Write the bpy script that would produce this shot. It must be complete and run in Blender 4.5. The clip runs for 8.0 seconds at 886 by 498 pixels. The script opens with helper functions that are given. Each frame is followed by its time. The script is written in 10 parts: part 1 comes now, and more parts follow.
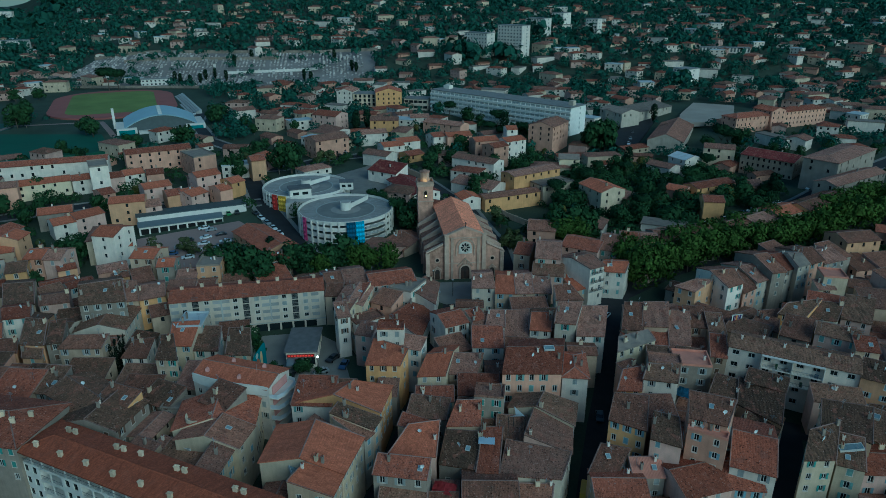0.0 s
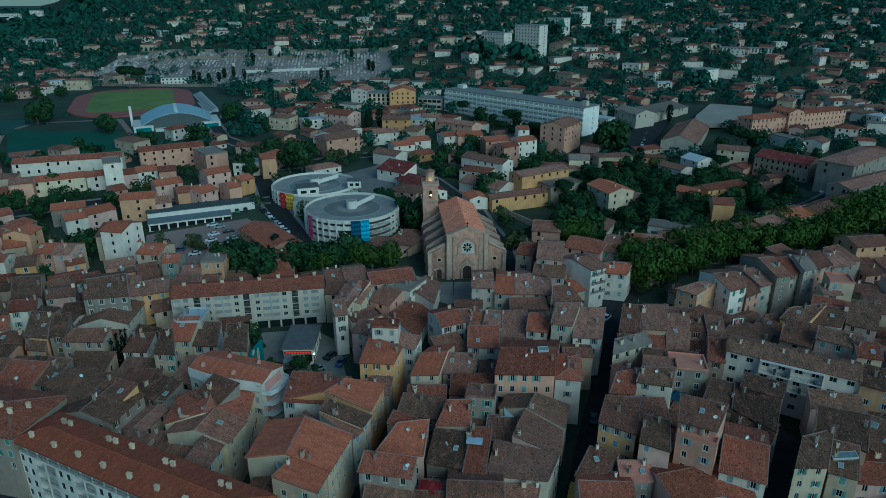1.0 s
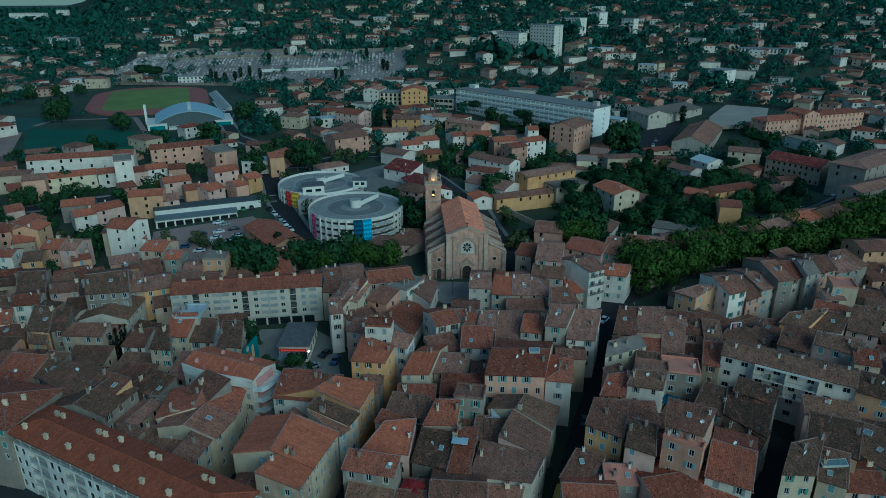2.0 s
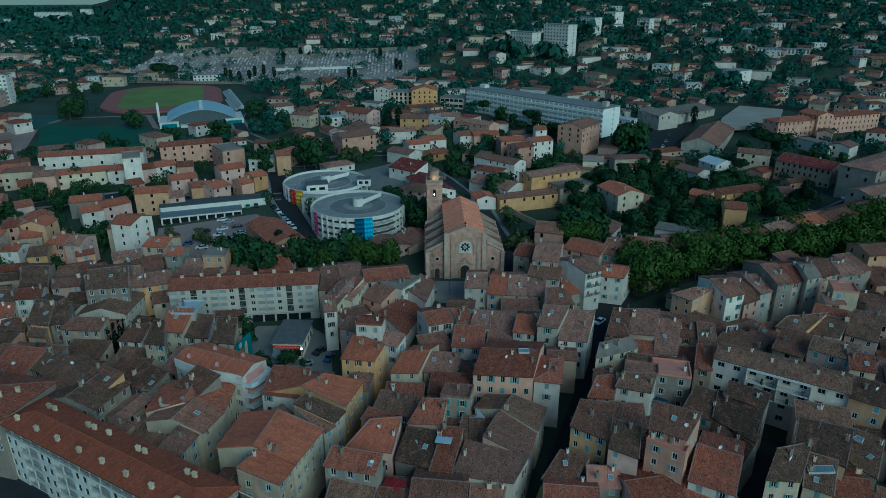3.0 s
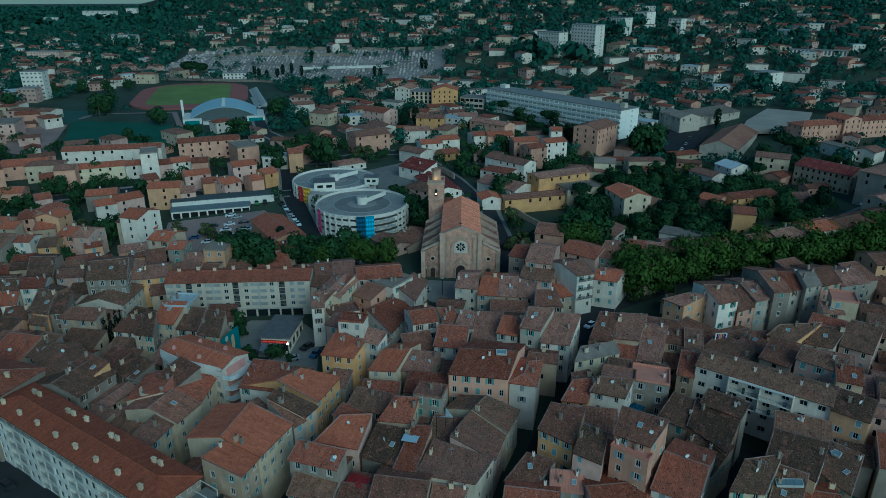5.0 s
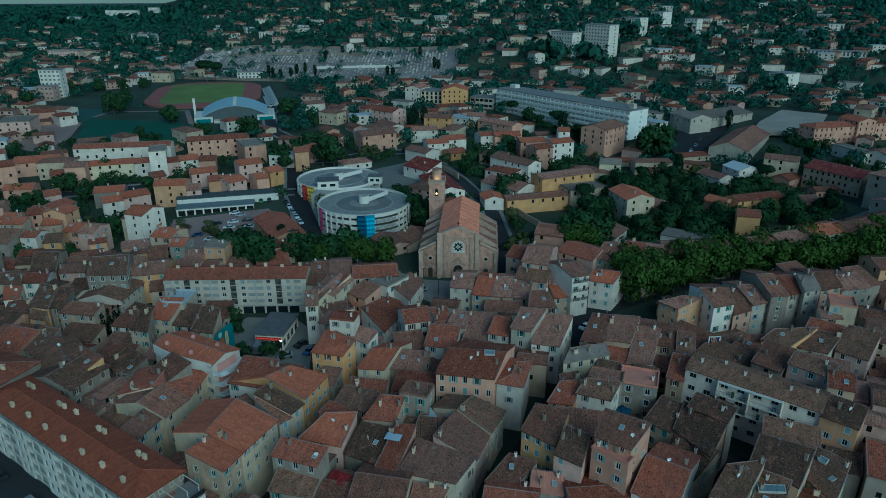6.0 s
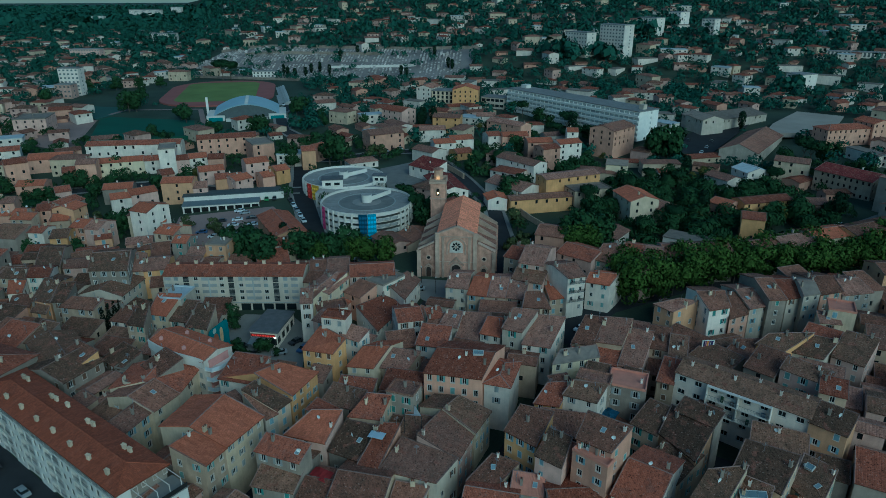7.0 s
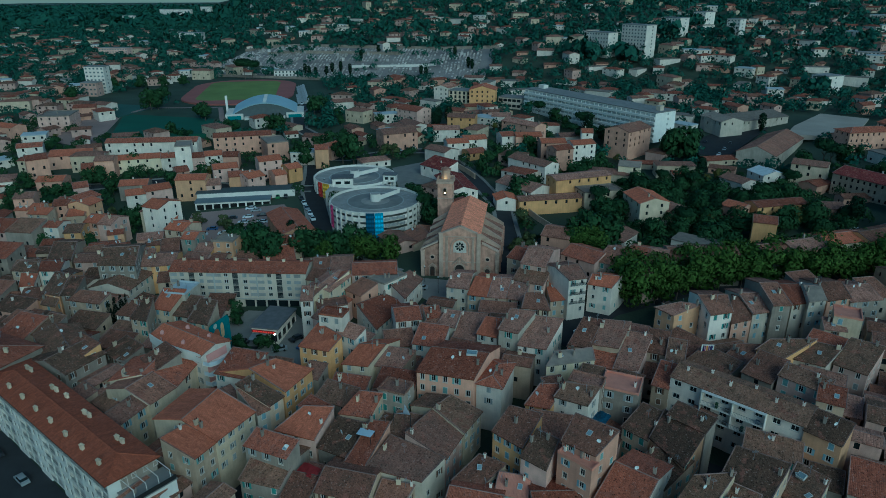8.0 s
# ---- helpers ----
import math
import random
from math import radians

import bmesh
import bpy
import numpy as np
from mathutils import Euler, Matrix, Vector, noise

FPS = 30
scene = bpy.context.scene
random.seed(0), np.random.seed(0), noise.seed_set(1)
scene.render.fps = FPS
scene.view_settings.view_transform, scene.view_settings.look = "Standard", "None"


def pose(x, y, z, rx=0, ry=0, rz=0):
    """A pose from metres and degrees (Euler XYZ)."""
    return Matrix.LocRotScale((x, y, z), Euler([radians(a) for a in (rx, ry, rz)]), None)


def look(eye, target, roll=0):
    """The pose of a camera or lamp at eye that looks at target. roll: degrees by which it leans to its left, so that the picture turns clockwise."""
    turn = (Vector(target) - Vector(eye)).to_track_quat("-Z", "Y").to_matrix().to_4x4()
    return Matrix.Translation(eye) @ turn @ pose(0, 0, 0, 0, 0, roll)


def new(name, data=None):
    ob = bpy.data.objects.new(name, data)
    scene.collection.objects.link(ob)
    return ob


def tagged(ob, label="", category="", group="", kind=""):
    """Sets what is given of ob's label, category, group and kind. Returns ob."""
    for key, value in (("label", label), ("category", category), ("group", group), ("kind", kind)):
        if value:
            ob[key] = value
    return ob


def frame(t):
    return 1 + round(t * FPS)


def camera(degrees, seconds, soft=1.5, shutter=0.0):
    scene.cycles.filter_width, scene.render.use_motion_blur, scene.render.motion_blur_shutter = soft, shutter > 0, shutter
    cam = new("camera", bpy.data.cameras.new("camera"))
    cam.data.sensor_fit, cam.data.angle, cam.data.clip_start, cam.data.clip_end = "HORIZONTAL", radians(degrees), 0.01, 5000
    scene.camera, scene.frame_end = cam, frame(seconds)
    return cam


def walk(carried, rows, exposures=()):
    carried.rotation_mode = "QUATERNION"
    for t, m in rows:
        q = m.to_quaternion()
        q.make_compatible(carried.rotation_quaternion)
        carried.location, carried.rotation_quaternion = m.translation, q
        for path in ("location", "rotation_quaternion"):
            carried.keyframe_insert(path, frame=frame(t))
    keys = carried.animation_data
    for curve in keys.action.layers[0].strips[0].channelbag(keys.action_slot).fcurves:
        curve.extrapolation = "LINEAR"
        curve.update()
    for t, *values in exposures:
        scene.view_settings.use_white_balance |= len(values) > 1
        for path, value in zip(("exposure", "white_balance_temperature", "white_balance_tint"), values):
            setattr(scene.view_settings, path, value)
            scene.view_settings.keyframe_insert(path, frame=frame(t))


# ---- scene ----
cam = camera(67.1, 8.0, soft=0.85)
METRES, EYE, TILT, LEAN, TURN = 52.0, 98.8, -21.5, 0.0, 0.0
ROWS = [
    (0.0, 0.0, 0.0, 0.0, 0.0, 0.0, -0.0),
    (0.5, 0.0587, -0.0014, 0.0004, 0.9, -0.02, -0.35),
    (1.0, 0.118, -0.0016, 0.0008, 1.83, -0.05, -0.7),
    (1.5, 0.178, -0.001, 0.002, 2.72, -0.07, -1.04),
    (3.0, 0.3608, 0.0069, 0.0061, 5.06, -0.19, -1.95),
    (3.5, 0.4228, 0.011, 0.0084, 5.98, -0.23, -2.31),
    (4.0, 0.4848, 0.0162, 0.011, 6.76, -0.28, -2.61),
    (4.5, 0.547, 0.0223, 0.0139, 7.45, -0.32, -2.88),
    (6.0, 0.7357, 0.0431, 0.0244, 9.76, -0.48, -3.76),
    (6.5, 0.7998, 0.0526, 0.0285, 10.55, -0.55, -4.06),
    (7.0, 0.8639, 0.0629, 0.0331, 11.43, -0.62, -4.39),
    (7.5, 0.9283, 0.0742, 0.0381, 12.49, -0.71, -4.78),
    (8.0, 0.993, 0.0871, 0.0437, 13.6, -0.82, -5.17),
]
walk(cam, [(t, pose(0, 0, EYE, TILT, LEAN, TURN) @ pose(METRES * x, METRES * y, METRES * z, 90 + pitch, roll, yaw)) for t, x, y, z, yaw, pitch, roll in ROWS],
     exposures=((0.0, -0.22, 4420, -29), (8.0, -0.26, 4420, -29)))

# ---- light ----
world = bpy.data.worlds.new("dusk")
scene.world = world
world.use_nodes = True
wn, wl = world.node_tree.nodes, world.node_tree.links
wn.clear()
sky = wn.new("ShaderNodeTexSky")
sky.sky_type = "NISHITA"
sky.sun_disc = False
sky.sun_elevation = radians(24)
sky.sun_rotation = radians(142)
sky.altitude = 60
sky.air_density, sky.dust_density, sky.ozone_density = 1.0, 1.0, 3.0
wbg = wn.new("ShaderNodeBackground")
wbg.inputs["Strength"].default_value = 0.084
wout = wn.new("ShaderNodeOutputWorld")
wl.new(sky.outputs[0], wbg.inputs["Color"])
wl.new(wbg.outputs[0], wout.inputs["Surface"])

sun_data = bpy.data.lights.new("sun", "SUN")
sun_data.energy = 1.2
sun_data.angle = radians(40)
sun_data.color = (1.0, 0.955, 0.9)
sun = new("sun", sun_data)
sun.matrix_world = look((170, -215, 165), (0, 0, 0))

# ---- materials ----
MATS = {}


def mat(name, color, rough=0.9, var=0.25, scale=0.6, fine=9.0, bump=0.3, metal=0.0, island=False, spec=0.3, streak=0.0):
    """A weathered surface: coarse stains and fine grain in metres, a little different on each thing."""
    if name in MATS:
        return MATS[name]
    m = bpy.data.materials.new(name)
    m.use_nodes = True
    n, l = m.node_tree.nodes, m.node_tree.links
    b = n["Principled BSDF"]
    b.inputs["Roughness"].default_value = rough
    b.inputs["Metallic"].default_value = metal
    b.inputs["Specular IOR Level"].default_value = spec
    geo = n.new("ShaderNodeNewGeometry")
    info = n.new("ShaderNodeObjectInfo")
    coarse = n.new("ShaderNodeTexNoise")
    coarse.inputs["Scale"].default_value = scale
    coarse.inputs["Detail"].default_value = 5
    grain = n.new("ShaderNodeTexNoise")
    grain.inputs["Scale"].default_value = fine
    grain.inputs["Detail"].default_value = 3
    l.new(geo.outputs["Position"], coarse.inputs["Vector"])
    l.new(geo.outputs["Position"], grain.inputs["Vector"])
    mix = n.new("ShaderNodeMath")
    mix.operation = "MULTIPLY_ADD"
    l.new(grain.outputs["Fac"], mix.inputs[0])
    mix.inputs[1].default_value = 0.5
    l.new(coarse.outputs["Fac"], mix.inputs[2])
    rnd = n.new("ShaderNodeMath")
    rnd.operation = "MULTIPLY_ADD"
    l.new(geo.outputs["Random Per Island"] if island else info.outputs["Random"], rnd.inputs[0])
    rnd.inputs[1].default_value = 0.5
    l.new(mix.outputs[0], rnd.inputs[2])
    if streak:
        mp = n.new("ShaderNodeMapping")
        mp.inputs["Scale"].default_value = (1.6, 1.6, 0.16)
        l.new(geo.outputs["Position"], mp.inputs["Vector"])
        run = n.new("ShaderNodeTexNoise")
        run.inputs["Scale"].default_value = 1.0
        run.inputs["Detail"].default_value = 4
        l.new(mp.outputs[0], run.inputs["Vector"])
        ad = n.new("ShaderNodeMath")
        ad.operation = "MULTIPLY_ADD"
        l.new(run.outputs["Fac"], ad.inputs[0])
        ad.inputs[1].default_value = streak
        sb = n.new("ShaderNodeMath")
        sb.operation = "SUBTRACT"
        l.new(rnd.outputs[0], sb.inputs[0])
        sb.inputs[1].default_value = streak * 0.5
        l.new(sb.outputs[0], ad.inputs[2])
        rnd = ad
    ramp = n.new("ShaderNodeMapRange")
    ramp.inputs["From Min"].default_value = 0.55
    ramp.inputs["From Max"].default_value = 1.45
    ramp.inputs["To Min"].default_value = 1 - var * 1.3
    ramp.inputs["To Max"].default_value = 1 + var
    l.new(rnd.outputs[0], ramp.inputs["Value"])
    col = n.new("ShaderNodeVectorMath")
    col.operation = "SCALE"
    col.inputs[0].default_value = color[:3]
    l.new(ramp.outputs[0], col.inputs["Scale"])
    l.new(col.outputs[0], b.inputs["Base Color"])
    if bump:
        bm_ = n.new("ShaderNodeBump")
        bm_.inputs["Strength"].default_value = bump
        bm_.inputs["Distance"].default_value = 0.05
        l.new(grain.outputs["Fac"], bm_.inputs["Height"])
        l.new(bm_.outputs[0], b.inputs["Normal"])
    MATS[name] = m
    return m


def tile_mat(name, color, moss, amount, spread=(0.62, 1.25)):
    """Clay tiles: single tiles differ, with lichen and soot in patches; UV is metres along the eave and up the slope."""
    if name in MATS:
        return MATS[name]
    m = bpy.data.materials.new(name)
    m.use_nodes = True
    n, l = m.node_tree.nodes, m.node_tree.links
    b = n["Principled BSDF"]
    b.inputs["Roughness"].default_value = 0.92
    b.inputs["Specular IOR Level"].default_value = 0.17
    uv = n.new("ShaderNodeUVMap")
    geo = n.new("ShaderNodeNewGeometry")
    info = n.new("ShaderNodeObjectInfo")
    brick = n.new("ShaderNodeTexBrick")
    brick.offset = 0.0
    brick.inputs["Scale"].default_value = 1.0
    brick.inputs["Brick Width"].default_value = 0.28
    brick.inputs["Row Height"].default_value = 0.42
    brick.inputs["Mortar Size"].default_value = 0.012
    brick.inputs["Bias"].default_value = 0.0
    brick.inputs["Color1"].default_value = (0.82, 0.82, 0.82, 1)
    brick.inputs["Color2"].default_value = (1.18, 1.16, 1.14, 1)
    brick.inputs["Mortar"].default_value = (0.55, 0.52, 0.5, 1)
    l.new(uv.outputs[0], brick.inputs["Vector"])
    patch = n.new("ShaderNodeTexNoise")
    patch.inputs["Scale"].default_value = 0.35
    patch.inputs["Detail"].default_value = 6
    patch.inputs["Roughness"].default_value = 0.65
    l.new(geo.outputs["Position"], patch.inputs["Vector"])
    soot = n.new("ShaderNodeTexNoise")
    soot.inputs["Scale"].default_value = 2.2
    soot.inputs["Detail"].default_value = 4
    l.new(geo.outputs["Position"], soot.inputs["Vector"])
    add = n.new("ShaderNodeMath")
    add.operation = "MULTIPLY_ADD"
    l.new(soot.outputs["Fac"], add.inputs[0])
    add.inputs[1].default_value = 0.55
    l.new(patch.outputs["Fac"], add.inputs[2])
    mr = n.new("ShaderNodeMapRange")
    mr.inputs["From Min"].default_value = 0.95 - amount * 0.35
    mr.inputs["From Max"].default_value = 1.08
    mr.inputs["To Max"].default_value = 0.85
    l.new(add.outputs[0], mr.inputs["Value"])
    mend = n.new("ShaderNodeTexNoise")
    mend.inputs["Scale"].default_value = 0.55
    mend.inputs["Detail"].default_value = 3
    off = n.new("ShaderNodeVectorMath")
    off.inputs[1].default_value = (31.0, 17.0, 5.0)
    l.new(geo.outputs["Position"], off.inputs[0])
    l.new(off.outputs[0], mend.inputs["Vector"])
    mm = n.new("ShaderNodeMapRange")
    mm.inputs["From Min"].default_value = 0.57
    mm.inputs["From Max"].default_value = 0.63
    mm.inputs["To Max"].default_value = 0.7 if amount > 0.2 else 0.15
    l.new(mend.outputs["Fac"], mm.inputs["Value"])
    stretch = n.new("ShaderNodeMapping")
    stretch.inputs["Scale"].default_value = (0.9, 0.25, 1.0)
    l.new(uv.outputs[0], stretch.inputs["Vector"])
    run = n.new("ShaderNodeTexNoise")
    run.inputs["Scale"].default_value = 1.0
    run.inputs["Detail"].default_value = 5
    l.new(stretch.outputs[0], run.inputs["Vector"])
    rr = n.new("ShaderNodeMapRange")
    rr.inputs["From Min"].default_value = 0.3
    rr.inputs["From Max"].default_value = 0.7
    rr.inputs["To Min"].default_value = 0.8
    rr.inputs["To Max"].default_value = 1.16
    l.new(run.outputs["Fac"], rr.inputs["Value"])
    tint = n.new("ShaderNodeMapRange")
    tint.inputs["To Min"].default_value, tint.inputs["To Max"].default_value = spread
    l.new(info.outputs["Random"], tint.inputs["Value"])
    base = n.new("ShaderNodeVectorMath")
    base.operation = "SCALE"
    base.inputs[0].default_value = color
    l.new(tint.outputs[0], base.inputs["Scale"])
    mul = n.new("ShaderNodeVectorMath")
    mul.operation = "MULTIPLY"
    l.new(base.outputs[0], mul.inputs[0])
    l.new(brick.outputs["Color"], mul.inputs[1])
    mx = n.new("ShaderNodeMix")
    mx.data_type = "RGBA"
    l.new(mr.outputs[0], mx.inputs["Factor"])
    new_tile = n.new("ShaderNodeMix")
    new_tile.data_type = "RGBA"
    l.new(mm.outputs[0], new_tile.inputs["Factor"])
    l.new(mul.outputs[0], new_tile.inputs["A"])
    new_tile.inputs["B"].default_value = (0.3, 0.125, 0.085, 1)
    l.new(new_tile.outputs["Result"], mx.inputs["A"])
    mx.inputs["B"].default_value = (*moss, 1)
    speck = n.new("ShaderNodeTexNoise")
    speck.inputs["Scale"].default_value = 3.2
    speck.inputs["Detail"].default_value = 2
    l.new(off.outputs[0], speck.inputs["Vector"])
    pale = n.new("ShaderNodeMapRange")
    pale.inputs["From Min"].default_value = 0.64
    pale.inputs["From Max"].default_value = 0.72
    pale.inputs["To Max"].default_value = 0.75 if amount > 0.2 else 0.08
    l.new(speck.outputs["Fac"], pale.inputs["Value"])
    soil = n.new("ShaderNodeMapRange")
    soil.inputs["From Min"].default_value = 0.3
    soil.inputs["From Max"].default_value = 0.42
    soil.inputs["To Min"].default_value = 0.25 if amount > 0.2 else 0.9
    soil.inputs["To Max"].default_value = 1.0
    l.new(speck.outputs["Fac"], soil.inputs["Value"])
    lichen = n.new("ShaderNodeMix")
    lichen.data_type = "RGBA"
    l.new(pale.outputs[0], lichen.inputs["Factor"])
    l.new(mx.outputs["Result"], lichen.inputs["A"])
    lichen.inputs["B"].default_value = (0.48, 0.33, 0.27, 1)
    dirt = n.new("ShaderNodeVectorMath")
    dirt.operation = "SCALE"
    l.new(lichen.outputs["Result"], dirt.inputs[0])
    l.new(soil.outputs[0], dirt.inputs["Scale"])
    shade = n.new("ShaderNodeVectorMath")
    shade.operation = "SCALE"
    l.new(dirt.outputs[0], shade.inputs[0])
    l.new(rr.outputs[0], shade.inputs["Scale"])
    l.new(shade.outputs[0], b.inputs["Base Color"])
    bu = n.new("ShaderNodeBump")
    bu.inputs["Strength"].default_value = 0.6
    bu.inputs["Distance"].default_value = 0.04
    l.new(brick.outputs["Fac"], bu.inputs["Height"])
    bu.invert = True
    l.new(bu.outputs[0], b.inputs["Normal"])
    MATS[name] = m
    return m


ROOF = {
    "r": tile_mat("tile_red", (0.36, 0.12, 0.07), (0.12, 0.055, 0.04), 0.4),
    "q": tile_mat("tile_orange", (0.46, 0.15, 0.082), (0.26, 0.1, 0.06), 0.18, (0.85, 1.15)),
    "b": tile_mat("tile_brown", (0.31, 0.145, 0.094), (0.1, 0.064, 0.045), 0.6),
    "d": tile_mat("tile_dark", (0.2, 0.112, 0.072), (0.06, 0.048, 0.03), 0.75),
    "p": tile_mat("tile_pink", (0.39, 0.2, 0.142), (0.15, 0.096, 0.07), 0.6),
    "m": tile_mat("tile_mottled", (0.29, 0.155, 0.1), (0.085, 0.065, 0.04), 0.75),
    "g": mat("roof_grey", (0.27, 0.215, 0.17), 0.9, 0.3),
    "s": mat("terrace_salmon", (0.58, 0.25, 0.17), 0.85, 0.2),
    "x": tile_mat("tile_maroon", (0.2, 0.045, 0.04), (0.1, 0.04, 0.035), 0.3),
    "w": mat("roof_white", (0.55, 0.56, 0.56), 0.8, 0.2),
}
ROOF_WORD = {"q": "orange-red clay-tile", "r": "red clay-tile", "b": "brown clay-tile", "d": "dark mossy tile", "p": "faded pink tile", "m": "mottled old tile",
             "g": "grey", "s": "salmon-tiled", "x": "maroon tile", "w": "pale"}
WALL = {
    "e": mat("render_pale_yellow", (0.74, 0.6, 0.4), 0.88, 0.22, 0.35, streak=0.4),
    "c": mat("render_cream", (0.64, 0.5, 0.34), 0.9, 0.25, 0.35, streak=0.5),
    "w": mat("render_white", (0.8, 0.68, 0.56), 0.85, 0.22, 0.35, streak=0.5),
    "y": mat("render_yellow", (0.66, 0.365, 0.15), 0.9, 0.24, 0.35, streak=0.5),
    "p": mat("render_pink", (0.6, 0.39, 0.31), 0.9, 0.26, 0.35, streak=0.5),
    "s": mat("render_salmon", (0.62, 0.345, 0.235), 0.9, 0.24, 0.35, streak=0.5),
    "o": mat("render_orange", (0.58, 0.33, 0.18), 0.9, 0.25, 0.35, streak=0.5),
    "g": mat("render_grey", (0.32, 0.26, 0.205), 0.95, 0.3, 0.35, streak=0.5),
    "b": mat("render_beige", (0.5, 0.365, 0.25), 0.92, 0.3, 0.35, streak=0.5),
    "t": mat("render_pale", (0.54, 0.45, 0.35), 0.9, 0.24, 0.35, streak=0.5),
}
WALL_WORD = {"e": "pale yellow", "c": "cream", "w": "white", "y": "yellow", "p": "pinkish", "s": "salmon", "o": "orange", "g": "grey", "b": "beige", "t": "pale grey"}
GLASS = mat("window_glass", (0.015, 0.02, 0.022), 0.15, 0.3, 1.0, 3.0, 0.0, spec=0.3)
FRAME = mat("window_frame_paint", (0.6, 0.58, 0.54), 0.6, 0.15)
SURROUND = mat("window_surround", (0.6, 0.52, 0.44), 0.85, 0.2)
SHUT = [mat("shutter_blue", (0.24, 0.35, 0.39), 0.7, 0.2), mat("shutter_green", (0.1, 0.26, 0.22), 0.7, 0.2),
        mat("shutter_grey", (0.3, 0.31, 0.3), 0.7, 0.2), mat("shutter_brown", (0.14, 0.08, 0.05), 0.7, 0.2),
        mat("shutter_teal", (0.21, 0.34, 0.31), 0.7, 0.2), mat("shutter_red", (0.3, 0.06, 0.05), 0.7, 0.2)]
STONE = mat("church_stone", (0.45, 0.262, 0.185), 0.92, 0.5, 0.7, 5, 0.4, streak=0.6)
STONE_LIGHT = mat("church_trim", (0.47, 0.335, 0.25), 0.9, 0.35, 0.6, 6, 0.3)
CONCRETE = mat("concrete", (0.42, 0.41, 0.38), 0.9, 0.25, 0.4)
WHITE = mat("white_paint", (0.76, 0.69, 0.6), 0.7, 0.12, 0.5)
ASPHALT = mat("asphalt", (0.034, 0.034, 0.036), 0.95, 0.3, 0.3, 12, 0.3)
DECK = mat("parking_deck", (0.38, 0.345, 0.31), 0.9, 0.25, 0.3)
PAVING = mat("paving", (0.25, 0.23, 0.205), 0.9, 0.2, 0.3)
DARK = mat("dark_opening", (0.012, 0.012, 0.012), 0.9, 0.2, 1, 4, 0)
IRON = mat("iron", (0.05, 0.05, 0.05), 0.6, 0.2, 1, 8, 0, 0.6)
BARK = mat("bark", (0.13, 0.1, 0.075), 0.95, 0.3, 2, 14, 0.6)
LEAF = [mat("leaf_plane", (0.07, 0.108, 0.021), 0.7, 0.32, 1.2, 6, 0, island=True, spec=0.06),
        mat("leaf_oak", (0.04, 0.075, 0.028), 0.7, 0.32, 1.0, 6, 0, island=True, spec=0.06),
        mat("leaf_pine", (0.024, 0.048, 0.02), 0.75, 0.3, 1.0, 6, 0, island=True, spec=0.06),
        mat("leaf_cypress", (0.016, 0.032, 0.016), 0.8, 0.4, 1.0, 6, 0, island=True, spec=0.06),
        mat("leaf_olive", (0.085, 0.1, 0.04), 0.75, 0.3, 1.0, 6, 0, island=True, spec=0.06)]
MORTAR = mat("ridge_mortar", (0.27, 0.175, 0.145), 0.95, 0.5, 1.5, 6, 0.4)


# ---- builders ----
OCC = []
PLANS = []
def ob_from(name, verts, faces, material, parent=None, label="", uvs=None, midx=None, smooth=False):
    me = bpy.data.meshes.new(name)
    me.from_pydata(verts, [], faces)
    for m in (material if isinstance(material, (list, tuple)) else [material]):
        me.materials.append(m)
    if midx is not None:
        me.polygons.foreach_set("material_index", midx)
    if uvs is not None:
        lay = me.uv_layers.new(name="UVMap")
        idx = np.empty(len(me.loops), dtype=np.int32)
        me.loops.foreach_get("vertex_index", idx)
        lay.data.foreach_set("uv", np.asarray(uvs, dtype=np.float32)[idx].ravel())
    if smooth:
        me.polygons.foreach_set("use_smooth", [True] * len(me.polygons))
    me.update()
    ob = new(name, me)
    if parent:
        ob.parent = parent
    if label:
        ob["label"] = label
    return ob


def part(name, bm, material, parent, label="", m=None, smooth=False):
    me = bpy.data.meshes.new(name)
    bm.to_mesh(me)
    bm.free()
    for x in (material if isinstance(material, (list, tuple)) else [material]):
        me.materials.append(x)
    if smooth:
        me.polygons.foreach_set("use_smooth", [True] * len(me.polygons))
    ob = new(name, me)
    ob.parent = parent
    if m is not None:
        ob.matrix_basis = m
    if label:
        ob["label"] = label
    return ob


def share(name, me, parent, m, label=""):
    ob = new(name, me)
    ob.parent = parent
    ob.matrix_basis = m
    if label:
        ob["label"] = label
    return ob


def base(name, m, label, category, group="", kind=""):
    ob = new(name)
    ob.empty_display_size = 0.5
    ob.matrix_basis = m
    return tagged(ob, label, category, group, kind)


def bx(bm, x0, x1, y0, y1, z0, z1, mi=0):
    v = [bm.verts.new((x, y, z)) for z in (z0, z1) for x, y in ((x0, y0), (x1, y0), (x1, y1), (x0, y1))]
    for f in ((3, 2, 1, 0), (4, 5, 6, 7), (0, 1, 5, 4), (1, 2, 6, 5), (2, 3, 7, 6), (3, 0, 4, 7)):
        bm.faces.new([v[i] for i in f]).material_index = mi
    return v


def prism(bm, ring, z0, z1, mi=0, top=True):
    a = [bm.verts.new((x, y, z0)) for x, y in ring]
    b = [bm.verts.new((x, y, z1)) for x, y in ring]
    k = len(ring)
    for i in range(k):
        bm.faces.new((a[i], a[(i + 1) % k], b[(i + 1) % k], b[i])).material_index = mi
    if top:
        bm.faces.new(b).material_index = mi
        bm.faces.new(a[::-1]).material_index = mi


def ring(cx, cy, r, k=12, ph=0.0):
    return [(cx + r * math.cos(ph + 2 * math.pi * i / k), cy + r * math.sin(ph + 2 * math.pi * i / k)) for i in range(k)]


